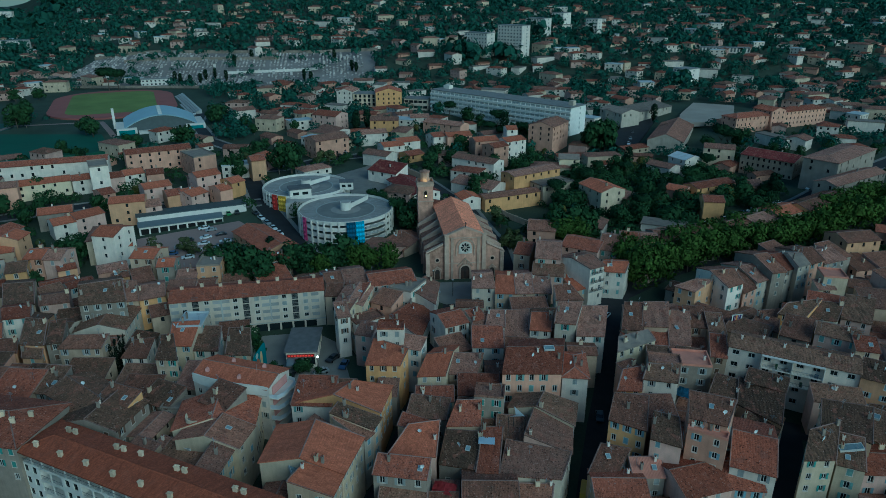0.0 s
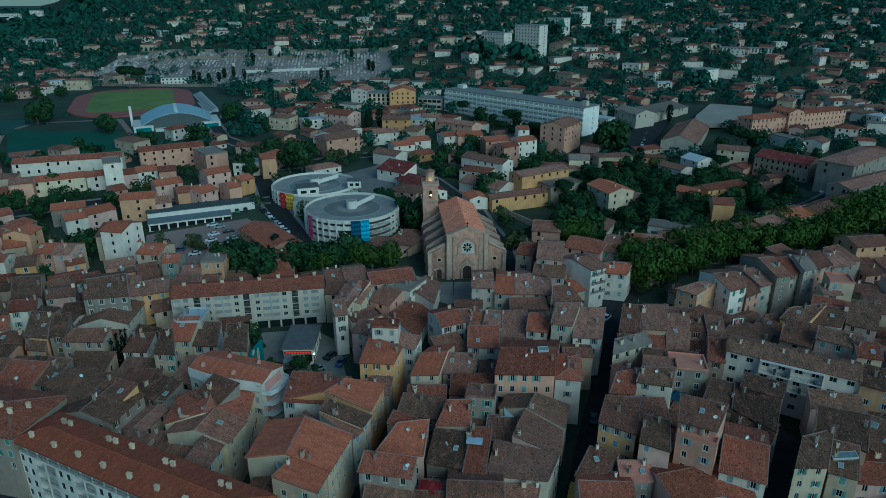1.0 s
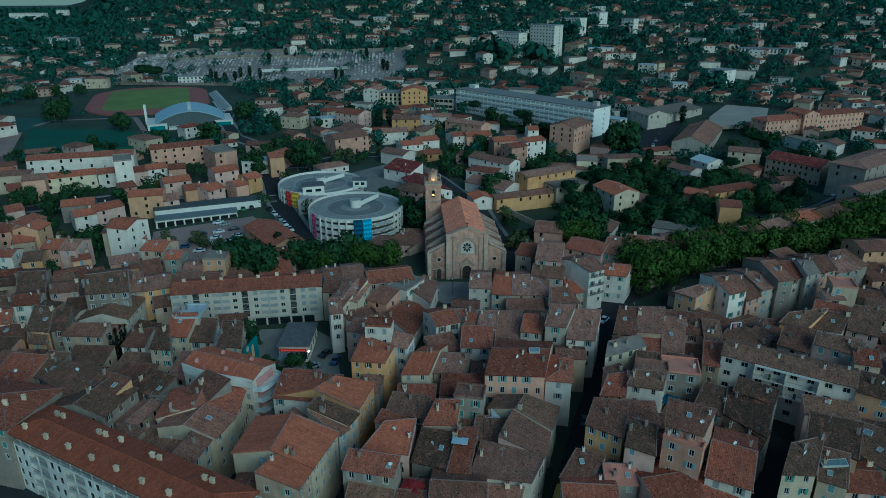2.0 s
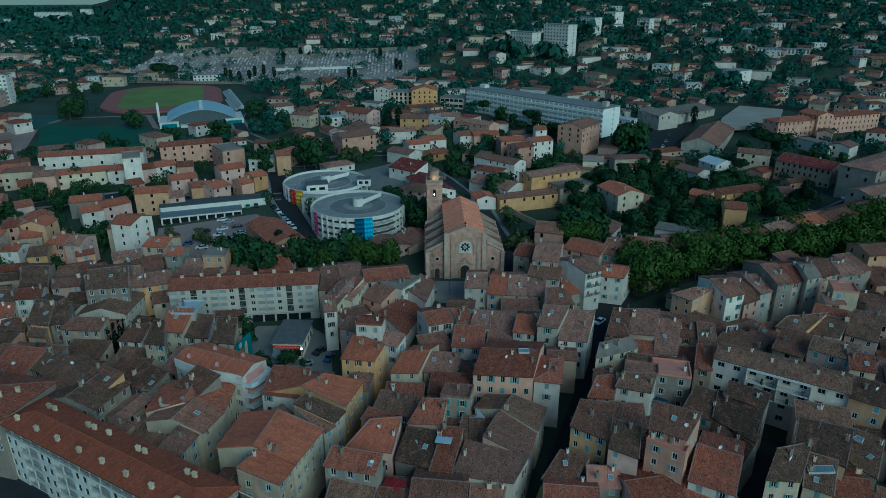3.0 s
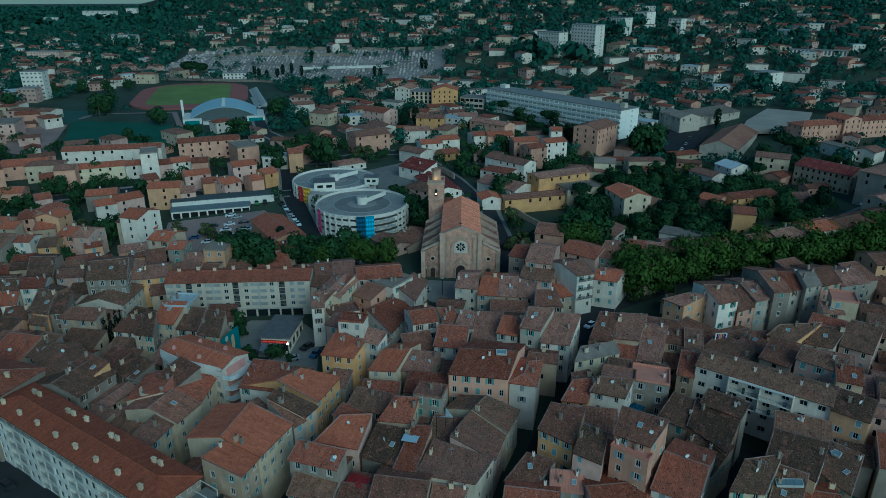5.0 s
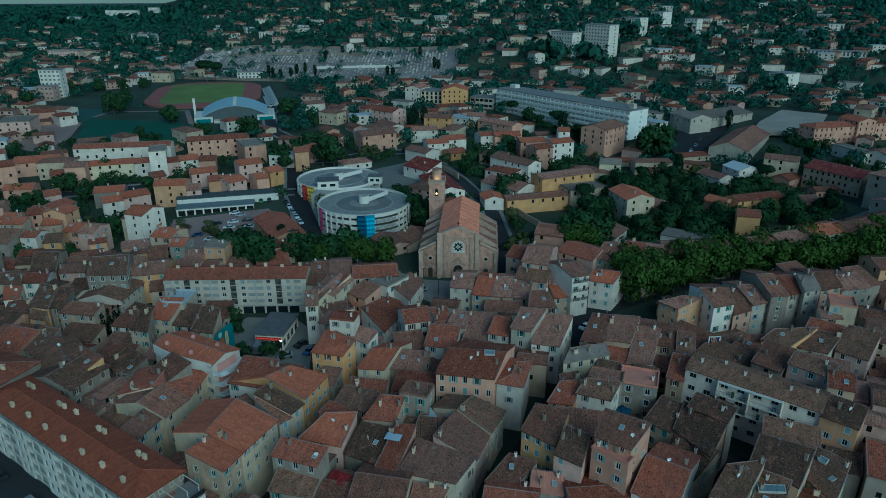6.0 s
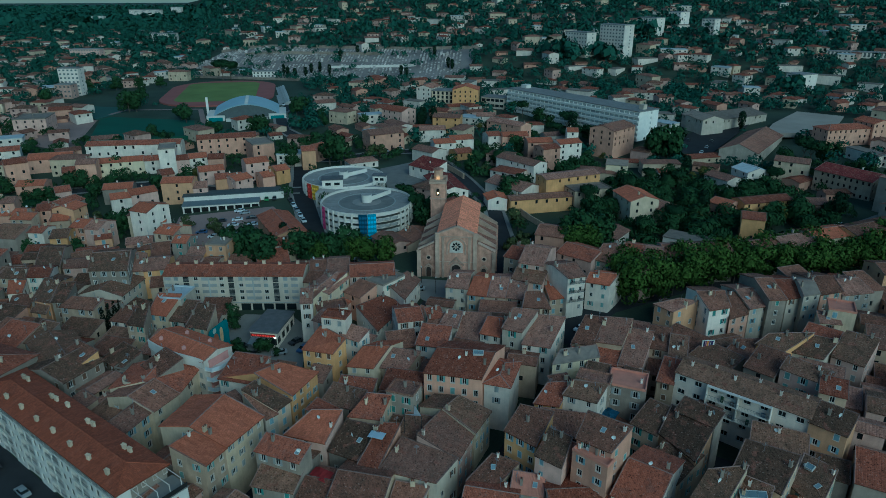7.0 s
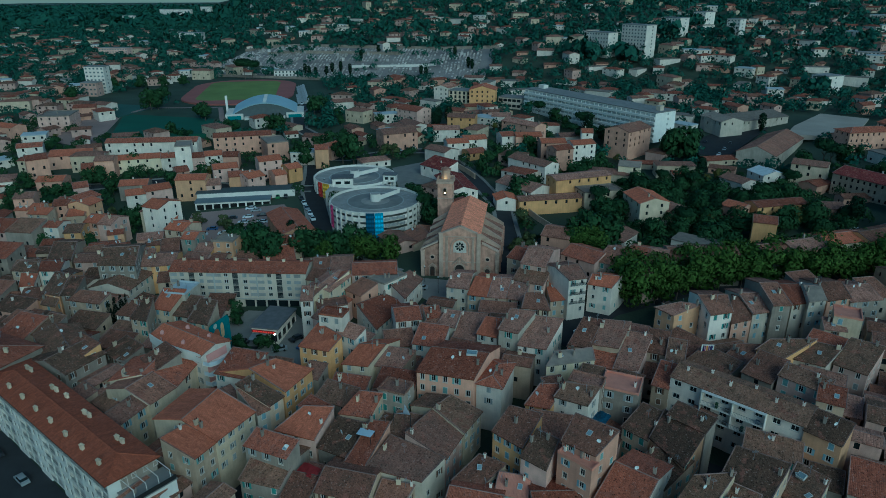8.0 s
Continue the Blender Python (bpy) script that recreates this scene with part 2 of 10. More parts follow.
def mesh_of(bm, name, mats):
    me = bpy.data.meshes.new(name)
    bm.to_mesh(me)
    bm.free()
    for x in mats:
        me.materials.append(x)
    return me


WIN = {}


def window_mesh(w, h):
    """Frame, glazing bar and two panes in one sash, set back in the reveal; x along the wall, y into it, z up from the sill."""
    key = ("w", round(w, 2), round(h, 2))
    if key not in WIN:
        f, us, vs = 0.08, None, None
        us = (0.002, f, w / 2 - 0.04, w / 2 + 0.04, w - f, w - 0.002)
        vs = (0.002, f, h - f, h - 0.002)
        bm = bmesh.new()
        g = [[bm.verts.new((x, 0.1, z)) for x in us] for z in vs]
        for j in range(3):
            for i in range(5):
                q = (g[j][i], g[j][i + 1], g[j + 1][i + 1], g[j + 1][i])
                if j == 1 and i in (1, 3):
                    p = [bm.verts.new((v.co.x, 0.15, v.co.z)) for v in q]
                    for a in range(4):
                        b = (a + 1) % 4
                        bm.faces.new((q[a], q[b], p[b], p[a]))
                    bm.faces.new(p).material_index = 1
                else:
                    bm.faces.new(q)
        for a in ((-0.11, 0.0, -0.1, h + 0.12), (w, w + 0.11, -0.1, h + 0.12), (0.0, w, h, h + 0.12)):
            bx(bm, a[0], a[1], -0.025, 0.03, a[2], a[3], 2)
        bx(bm, -0.14, w + 0.14, -0.09, 0.03, -0.12, -0.002, 2)
        WIN[key] = mesh_of(bm, "window", [FRAME, GLASS, SURROUND])
    return WIN[key]


def shutter_mesh(w, h, col):
    """A louvred leaf: a board whose face steps in between its rails."""
    key = ("s", round(w, 2), round(h, 2), col)
    if key not in WIN:
        bm = bmesh.new()
        zs = (-0.02, 0.1, 0.12, h * 0.46, h * 0.48, h * 0.54, h * 0.56, h - 0.12, h - 0.1, h + 0.02)
        ds = (-0.07, -0.07, -0.045, -0.045, -0.07, -0.07, -0.045, -0.045, -0.07, -0.07)
        rows = [[bm.verts.new(p) for p in ((0, -0.012, z), (0, d, z), (w, d, z), (w, -0.012, z))] for z, d in zip(zs, ds)]
        for a, b in zip(rows, rows[1:]):
            for i in range(3):
                bm.faces.new((a[i], a[i + 1], b[i + 1], b[i]))
        bm.faces.new(rows[0][::-1])
        bm.faces.new(rows[-1])
        WIN[key] = mesh_of(bm, "shutter", [SHUT[col]])
    return WIN[key]


def slope(V, F, U, o, u, v, up, W, L, pitch=0.28, amp=0.05):
    """Barrel tiles as one rippled sheet from o, W along u and L up v."""
    o, u, v, up = Vector(o), Vector(u).normalized(), Vector(v).normalized(), Vector(up).normalized()
    k = max(3, int(W / pitch))
    cols = []
    for i in range(k):
        for q, hgt in ((0.0, 0.0), (0.25, 0.9), (0.5, 1.0), (0.75, 0.9)):
            cols.append(((i + q) * W / k, hgt * amp))
    cols.append((W, 0))
    rows = 3
    n0 = len(V)
    for r in range(rows + 1):
        s = L * r / rows
        for x, hz in cols:
            sag = -0.05 * math.sin(math.pi * r / rows) * (0.6 + 0.4 * math.sin(x * 0.7 + o.x))
            V.append(o + u * x + v * s + up * (hz + sag))
            U.append((x, s))
    c = len(cols)
    for r in range(rows):
        for i in range(c - 1):
            a = n0 + r * c + i
            F.append((a, a + 1, a + c + 1, a + c))


def slab(V, F, U, o, u, v, up, W, L, th=0.14):
    o, u, v, up = Vector(o), Vector(u).normalized(), Vector(v).normalized(), Vector(up).normalized()
    n0 = len(V)
    for dz in (-0.02, -th):
        for a, b_ in ((0, 0), (W, 0), (W, L), (0, L)):
            V.append(o + u * a + v * b_ + up * dz)
            U.append((a, b_))
    for f in ((4, 5, 6, 7)[::-1], (0, 1, 5, 4)[::-1], (1, 2, 6, 5)[::-1], (2, 3, 7, 6)[::-1], (3, 0, 4, 7)[::-1], (0, 1, 2, 3)):
        F.append(tuple(n0 + i for i in f))


CAPS = []


def ridge_cap(V, F, U, a, b, r=0.14):
    a, b = Vector(a), Vector(b)
    d = (b - a).normalized()
    s = d.cross(Vector((0, 0, 1))).normalized()
    n0 = len(V)
    for p in (a, b):
        for q in range(5):
            t = math.pi * q / 4
            V.append(p + s * r * math.cos(t) + Vector((0, 0, r * math.sin(t) * 0.8)))
            U.append((q * 0.1, (p - a).length))
    for q in range(4):
        CAPS.append(len(F))
        F.append((n0 + q, n0 + q + 1, n0 + q + 6, n0 + q + 5))


def wall_side(V, F, o, u, n, W, z0, z1, holes, depth=0.22, panes=None):
    """One wall with its openings cut through to the reveals. o is its lower left corner on plan, n points outwards."""
    o, u, n = Vector((o[0], o[1], 0)), Vector((u[0], u[1], 0)), Vector((n[0], n[1], 0))
    us = sorted({0.0, W} | {round(h[0], 3) for h in holes} | {round(h[1], 3) for h in holes})
    vs = sorted({z0, z1} | {round(h[2], 3) for h in holes} | {round(h[3], 3) for h in holes})
    n0 = len(V)
    for z in vs:
        for x in us:
            V.append(o + u * x + Vector((0, 0, z)))
    k = len(us)
    for j in range(len(vs) - 1):
        for i in range(k - 1):
            cx, cz = (us[i] + us[i + 1]) / 2, (vs[j] + vs[j + 1]) / 2
            if any(h[0] < cx < h[1] and h[2] < cz < h[3] for h in holes):
                continue
            a = n0 + j * k + i
            F.append((a, a + 1, a + k + 1, a + k))
    for h in holes:
        m0 = len(V)
        for dd in (0, -depth):
            for x, z in ((h[0], h[2]), (h[1], h[2]), (h[1], h[3]), (h[0], h[3])):
                V.append(o + u * x + n * dd + Vector((0, 0, z)))
        for i in range(4):
            j = (i + 1) % 4
            F.append((m0 + i, m0 + 4 + i, m0 + 4 + j, m0 + j))
        if panes is not None:
            panes.append(len(F))
        F.append((m0 + 4, m0 + 5, m0 + 6, m0 + 7))


def chimney_mesh(kind):
    key = ("c", kind)
    if key not in WIN:
        bm = bmesh.new()
        w, d, h = ((0.55, 0.45, 1.3), (0.9, 0.45, 1.1), (0.45, 0.45, 0.9))[kind]
        bx(bm, -w / 2, w / 2, -d / 2, d / 2, -0.9, h, 0)
        bx(bm, -w / 2 - 0.07, w / 2 + 0.07, -d / 2 - 0.07, d / 2 + 0.07, h, h + 0.1, 0)
        for i in range(1 + kind % 2):
            prism(bm, ring((i - 0.5 * (kind % 2)) * 0.4, 0, 0.13, 8), h + 0.1, h + 0.42, 1)
        WIN[key] = mesh_of(bm, "chimney", [WALL["g" if kind == 0 else "c" if kind == 1 else "w"], ROOF["r"]])
    return WIN[key]


def antenna_mesh():
    if "ant" not in WIN:
        bm = bmesh.new()
        bx(bm, -0.025, 0.025, -0.025, 0.025, -0.3, 2.2)
        for z, q in ((1.6, 0.45), (1.85, 0.6), (2.1, 0.35)):
            bx(bm, -q, q, -0.02, 0.02, z - 0.02, z + 0.02)
        WIN["ant"] = mesh_of(bm, "antenna", [mat("aerial_metal", (0.4, 0.4, 0.4), 0.4, 0.1, 1, 4, 0, 0.8)])
    return WIN["ant"]


def dish_mesh():
    if "dish" not in WIN:
        bm = bmesh.new()
        rows = []
        for r, y in ((0.06, 0.0), (0.25, -0.05), (0.42, -0.15)):
            rows.append([bm.verts.new((r * math.cos(2 * math.pi * i / 10), y, 0.6 + r * math.sin(2 * math.pi * i / 10))) for i in range(10)])
        for a, b in zip(rows, rows[1:]):
            for i in range(10):
                bm.faces.new((a[i], a[(i + 1) % 10], b[(i + 1) % 10], b[i]))
        bm.faces.new(rows[0])
        v = bx(bm, -0.03, 0.03, 0.0, 0.06, -0.4, 0.6)
        WIN["dish"] = mesh_of(bm, "satellite_dish", [mat("dish_white", (0.7, 0.7, 0.68), 0.5, 0.1, 1, 4, 0)])
    return WIN["dish"]


def skylight_mesh():
    if "sky" not in WIN:
        bm = bmesh.new()
        for a in ((0, 0.9, 0, 0.07), (0, 0.9, 1.13, 1.2), (0, 0.07, 0.07, 1.13), (0.83, 0.9, 0.07, 1.13)):
            bx(bm, a[0], a[1], a[2], a[3], 0.0, 0.16, 0)
        bx(bm, 0.07, 0.83, 0.07, 1.13, 0.06, 0.11, 1)
        WIN["sky"] = mesh_of(bm, "skylight", [FRAME, mat("skylight_glass", (0.3, 0.36, 0.38), 0.15, 0.1, 1, 4, 0, spec=0.6)])
    return WIN["sky"]


GY = (0, 60, 105, 150, 195, 225, 262, 340, 380, 430, 580, 620, 700, 810, 1000, 1400, 2000)
GZ = (-3, 0, 3, 7, 10.6, 12, 15.5, 19, 21, 21.3, 22.5, 34, 46, 57, 85, 150, 190)
GY2 = (430, 500, 560, 620, 700, 810, 1000, 1400, 2000)
GZ2 = (21.3, 22, 23.5, 40, 50, 62, 85, 150, 190)


def ground_z(x, y):
    """Height of the ground: a slope up through the town, a level stretch, then hills that end in a flank on the west."""
    z = float(np.interp(y, GY, GZ))
    if y > 430:
        east = min(1.0, max(0.0, (x + 120) / 120.0))
        z += (float(np.interp(y, GY2, GZ2)) - z) * east
    z -= float(np.interp(y, (212, 250, 300, 385, 440, 480), (0, 2.9, 4.4, 5.8, 1.5, 0))) * min(1.0, max(0.0, (x + 5) / 30.0)) * min(1.0, max(0.0, (175 - x) / 40.0))
    side = min(1.0, max(0.0, (x + 0.555 * y + 60) / 160.0))
    if y > 590:
        z = 22.0 + (z - 22.0) * (side * side * (3 - 2 * side))
    far = math.hypot(x, y)
    if far > 1500:
        z = z - (far - 1500) * 0.012 * (1 - side)
    return z


def townhouse(x, y, yaw, w, d, ez, kind, wall, roof, sty="", pitch=0.3, shutters=True, rows=3, group="old town houses", gap_far=3.7, skip=0.3, name="house"):
    """A rendered house: front wall along local x from its left corner, eaves at ez. kind: g ridge along the front, s one slope rising
    to the back, x gable to the front, h hipped, f flat with a parapet."""
    rnd = random.Random(round(x * 31 + y * 17))
    gz = ground_z(x, y)
    m = pose(x, y, gz, 0, 0, yaw)
    form = {"g": "gable roof", "s": "single-slope roof", "x": "gable roof", "h": "hipped roof", "f": "flat roof"}[kind]
    lab = sty or "%s rendered town house with %s %s" % (WALL_WORD[wall], ROOF_WORD[roof], form)
    top = base(name, m, lab, "house", group)
    cc, ss = math.cos(radians(yaw)), math.sin(radians(yaw))
    for fx, fy in ((0.25, 0.5), (0.75, 0.5)):
        OCC.append((x + w * fx * cc - d * fy * ss, y + w * fx * ss + d * fy * cc, max(d, w * 0.5) * 0.55))
    PLANS.append((x, y, yaw, w, d, ez))
    H = ez - gz
    rise = {"g": pitch * d / 2, "s": pitch * d, "x": pitch * w / 2, "h": pitch * min(w, d) / 2, "f": 0}[kind]
    col = rnd.choice((0, 0, 0, 1, 2, 2, 3, 4, 4)) if wall != "g" else rnd.choice((1, 2, 3))
    sides = {"front": ((0, 0), (1, 0), (0, -1), w), "right": ((w, 0), (0, 1), (1, 0), d),
             "left": ((0, d), (0, -1), (-1, 0), d), "back": ((w, d), (-1, 0), (0, 1), w)}
    V, F, panes = [], [], []
    ww, wh = (0.92, 1.35) if rnd.random() < 0.6 else (1.0, 1.5)
    wins = []
    for side, (o, u, n, W) in sides.items():
        holes = []
        blind = shutters and ((side == "back") or (side != "front" and rnd.random() < 0.45))
        k = int((W - 0.8) / ((2.5 if side == "front" else 3.2) if shutters else gap_far))
        if W > 2.6:
            k = max(1, k)
        if not blind and k > 0:
            gap = W / k
            lev = 0
            zc = H - 0.55 - wh
            while zc > 0.9 and lev < (rows if side == "front" else min(rows, 2 if shutters else 9)):
                for i in range(k):
                    if rnd.random() < ((0.1 if side == "front" else 0.3) if shutters else skip):
                        continue
                    u0 = gap * (i + 0.5) - ww / 2
                    holes.append((u0, u0 + ww, zc, zc + wh))
                zc -= 2.85
                lev += 1
            wins += [(o, u, n, h) for h in holes]
        wall_side(V, F, o, u, n, W, -2.0, H, holes, panes=panes)
    # wall above the eaves
    def add(*pts):
        n0 = len(V)
        V.extend(Vector(p) for p in pts)
        F.append(tuple(range(n0, n0 + len(pts))))
    if kind == "g":
        add((w, 0, H), (w, d, H), (w, d / 2, H + rise))
        add((0, d, H), (0, 0, H), (0, d / 2, H + rise))
    elif kind == "x":
        add((0, 0, H), (w, 0, H), (w / 2, 0, H + rise))
        add((w, d, H), (0, d, H), (w / 2, d, H + rise))
    elif kind == "s":
        add((w, 0, H), (w, d, H), (w, d, H + rise))
        add((0, d, H), (0, 0, H), (0, d, H + rise))
        add((w, d, H), (0, d, H), (0, d, H + rise), (w, d, H + rise))
    mi = np.zeros(len(F), dtype=np.int32)
    if not shutters:
        mi[panes] = 1
        wins = []
    ob_from("wall", V, F, [WALL[wall], GLASS], top, midx=mi)
    # roof, with mortared ridge and verges
    V, F, U = [], [], []
    CAPS.clear()
    e = 0.48
    g = 0.14
    lift = 0.12
    c, s = 1 / math.hypot(1, pitch), pitch / math.hypot(1, pitch)
    if kind == "g":
        L = (d / 2 + e) / c
        for o, u, v in (((-g, -e, H - e * pitch + lift), (1, 0, 0), (0, c, s)), ((w + g, d + e, H - e * pitch + lift), (-1, 0, 0), (0, -c, s))):
            up = Vector(u).cross(Vector(v))
            slope(V, F, U, o, u, v, up, w + 2 * g, L, 0.28 if shutters else 0.6)
            slab(V, F, U, o, u, v, up, w + 2 * g, L)
        ridge_cap(V, F, U, (-g, d / 2, H + rise + lift), (w + g, d / 2, H + rise + lift))
        for xx in (-g, w + g):
            ridge_cap(V, F, U, (xx, -e, H - e * pitch + lift), (xx, d / 2, H + rise + lift), 0.1)
    elif kind == "s":
        L = (d + e + 0.1) / c
        o, u, v = (-g, -e, H - e * pitch + lift), (1, 0, 0), (0, c, s)
        up = Vector(u).cross(Vector(v))
        slope(V, F, U, o, u, v, up, w + 2 * g, L)
        slab(V, F, U, o, u, v, up, w + 2 * g, L)
        for xx in (-g, w + g):
            ridge_cap(V, F, U, (xx, -e, H - e * pitch + lift), (xx, d + 0.1, H + (d + 0.1) * pitch + lift), 0.1)
        ridge_cap(V, F, U, (-g, d + 0.1, H + (d + 0.1) * pitch + lift), (w + g, d + 0.1, H + (d + 0.1) * pitch + lift), 0.13)
    elif kind == "x":
        L = (w / 2 + e) / c
        for o, u, v in (((-e, d + g, H - e * pitch + lift), (0, -1, 0), (c, 0, s)), ((w + e, -g, H - e * pitch + lift), (0, 1, 0), (-c, 0, s))):
            up = Vector(u).cross(Vector(v))
            slope(V, F, U, o, u, v, up, d + 2 * g, L)
            slab(V, F, U, o, u, v, up, d + 2 * g, L)
        ridge_cap(V, F, U, (w / 2, -g, H + rise + lift), (w / 2, d + g, H + rise + lift))
    elif kind == "h":
        q = min(w, d) / 2 + e
        x0, x1, y0, y1, z = -e, w + e, -e, d + e, H - e * pitch + lift
        zr = z + q * pitch
        if w >= d:
            ra, rb = (x0 + q, (y0 + y1) / 2, zr), (x1 - q, (y0 + y1) / 2, zr)
        else:
            ra, rb = ((x0 + x1) / 2, y0 + q, zr), ((x0 + x1) / 2, y1 - q, zr)
        P = [(x0, y0, z), (x1, y0, z), (x1, y1, z), (x0, y1, z)]
        if w >= d:
            polys = ((P[0], P[1], rb, ra), (P[2], P[3], ra, rb), (P[1], P[2], rb), (P[3], P[0], ra))
        else:
            polys = ((P[0], P[1], ra), (P[2], P[3], rb), (P[1], P[2], rb, ra), (P[3], P[0], ra, rb))
        for po in polys:
            n0 = len(V)
            a, b_ = Vector(po[0]), Vector(po[1])
            uu = (b_ - a).normalized()
            for p in po:
                V.append(Vector(p))
                r = Vector(p) - a
                U.append((r.dot(uu), (r - uu * r.dot(uu)).length))
            F.append(tuple(range(n0, n0 + len(po))))
        n0 = len(V)
        for p in P:
            V.append(Vector(p) - Vector((0, 0, 0.14)))
            U.append((0, 0))
        F.append((n0 + 3, n0 + 2, n0 + 1, n0))
        for i in range(4):
            j = (i + 1) % 4
            n1 = len(V)
            V.extend((Vector(P[i]) - Vector((0, 0, 0.14)), Vector(P[j]) - Vector((0, 0, 0.14)), Vector(P[j]), Vector(P[i])))
            U.extend([(0, 0)] * 4)
            F.append((n1, n1 + 1, n1 + 2, n1 + 3))
        for p in P:
            r = ra if (Vector(p) - Vector(ra)).length < (Vector(p) - Vector(rb)).length else rb
            ridge_cap(V, F, U, p, r, 0.12)
        if (Vector(ra) - Vector(rb)).length > 0.3:
            ridge_cap(V, F, U, ra, rb)
    else:
        for a in ((0, w, 0, d, H - 0.1, H + 0.04), (-0.06, w + 0.06, -0.06, 0.2, H + 0.002, H + 0.5), (-0.06, w + 0.06, d - 0.2, d + 0.06, H + 0.002, H + 0.5),
                  (-0.06, 0.2, 0.2, d - 0.2, H + 0.002, H + 0.5), (w - 0.2, w + 0.06, 0.2, d - 0.2, H + 0.002, H + 0.5)):
            n0 = len(V)
            for z in (a[4], a[5]):
                for p in ((a[0], a[2]), (a[1], a[2]), (a[1], a[3]), (a[0], a[3])):
                    V.append(Vector((*p, z)))
                    U.append(p)
            F.extend(tuple(n0 + i for i in f) for f in ((3, 2, 1, 0), (4, 5, 6, 7), (0, 1, 5, 4), (1, 2, 6, 5), (2, 3, 7, 6), (3, 0, 4, 7)))
    mi = np.zeros(len(F), dtype=np.int32)
    mi[CAPS] = 1
    ob_from("roof", V, F, [ROOF[roof], MORTAR], top, uvs=U, midx=mi)
    # windows with their shutters
    for o, u, n, h in wins:
        a = math.atan2(u[1], u[0])
        p = Vector((o[0] + u[0] * h[0], o[1] + u[1] * h[0], h[2]))
        wm = Matrix.Translation(p) @ Matrix.Rotation(a, 4, "Z")
        win = share("window", window_mesh(ww, wh), top, wm)
        if shutters and rnd.random() < 0.7:
            sm = shutter_mesh(ww / 2, wh, col)
            if rnd.random() < 0.3:
                for sx in (0.0, ww / 2):
                    share("shutter", sm, win, pose(sx, 0.06, 0))
            else:
                for sx in (-ww / 2 - 0.02, ww + 0.02):
                    share("shutter", sm, win, pose(sx, 0, 0))
    # chimneys and skylights
    def roof_z(px, py):
        if kind == "g":
            return H + rise - abs(py - d / 2) * pitch
        if kind == "s":
            return H + py * pitch
        if kind == "x":
            return H + rise - abs(px - w / 2) * pitch
        if kind == "h":
            return H + min(px, w - px, py, d - py) * pitch
        return H
    for i in range(rnd.choice((0, 1, 1, 2) if shutters else (0, 0, 1))):
        px, py = rnd.uniform(0.6, w - 0.6), rnd.uniform(0.35, 0.8) * d
        share("chimney", chimney_mesh(rnd.choice((0, 0, 1, 2))), top, pose(px, py, roof_z(px, py) + 0.1, 0, 0, rnd.choice((0, 90))))
    if shutters and rnd.random() < 0.55:
        px, py = rnd.uniform(0.5, w - 0.5), rnd.uniform(0.4, 0.9) * d
        share("antenna", antenna_mesh(), top, pose(px, py, roof_z(px, py) + 0.1, 0, 0, rnd.uniform(0, 180)))
    if shutters and rnd.random() < 0.35:
        px, py = rnd.uniform(0.5, w - 0.5), rnd.uniform(0.2, 0.7) * d
        share("satellite_dish", dish_mesh(), top, pose(px, py, roof_z(px, py) + 0.25, 0, 0, rnd.uniform(-60, 60)))
    if shutters and rnd.random() < 0.3 and kind in "gs" and w > 3:
        px, py = rnd.uniform(0.5, w - 1.5), rnd.uniform(0.15, 0.3) * d
        share("skylight", skylight_mesh(), top, pose(px, py, roof_z(px, py) + 0.2, math.degrees(math.atan(pitch)), 0, 0))
    return top


PLOTS = []


def tile_sheet(V, F, U, p00, p10, p11, p01, seed=0.0, amp=0.045, rows=4):
    """Barrel tiles as one rippled, slightly sunken sheet on four corners: eave from p00 to p10, top edge from p01 to p11."""
    p00, p10, p11, p01 = Vector(p00), Vector(p10), Vector(p11), Vector(p01)
    W, L = ((p10 - p00).length + (p11 - p01).length) / 2, ((p01 - p00).length + (p11 - p10).length) / 2
    k = max(3, int(W / 0.28))
    cols = [((i + q) / k, h * amp) for i in range(k) for q, h in ((0.0, 0.0), (0.25, 0.9), (0.5, 1.0), (0.75, 0.9))] + [(1.0, 0.0)]
    n0, c = len(V), len(cols)
    for r in range(rows + 1):
        t = r / rows
        for s, h in cols:
            p = p00.lerp(p10, s).lerp(p01.lerp(p11, s), t)
            edge = math.sin(math.pi * t) * 0.1 * (0.5 + 0.5 * math.sin(math.pi * s))
            wob = 0.13 * noise.noise(Vector((s * W * 0.45, t * L * 0.45, seed)))
            V.append(p + Vector((0, 0, h + wob - edge)))
            U.append((s * W, t * L))
    for r in range(rows):
        for i in range(c - 1):
            a = n0 + r * c + i
            F.append((a, a + 1, a + c + 1, a + c))
    n0 = len(V)
    for dz in (-0.06, -0.24):
        for p, uv in ((p00, (0, 0)), (p10, (W, 0)), (p11, (W, L)), (p01, (0, L))):
            V.append(p + Vector((0, 0, dz)))
            U.append(uv)
    F.extend(tuple(n0 + i for i in f) for f in ((7, 6, 5, 4), (0, 4, 5, 1), (1, 5, 6, 2), (2, 6, 7, 3), (3, 7, 4, 0), (0, 1, 2, 3)))


def lattice(bm, x0, x1, y, z0, z1, bars):
    """A railing as one piece: a bottom and a top rail joined by upright bars."""
    k = bars * 2 + 1
    rows = [[bm.verts.new((x0 + (x1 - x0) * i / k, y, z)) for i in range(k + 1)] for z in (z0, z0 + 0.06, z1 - 0.06, z1)]
    for r, (a, b) in enumerate(zip(rows, rows[1:])):
        for i in range(k):
            if r != 1 or i % 2 == 0:
                bm.faces.new((a[i], a[i + 1], b[i + 1], b[i]))
    bmesh.ops.solidify(bm, geom=bm.faces[:], thickness=0.03)


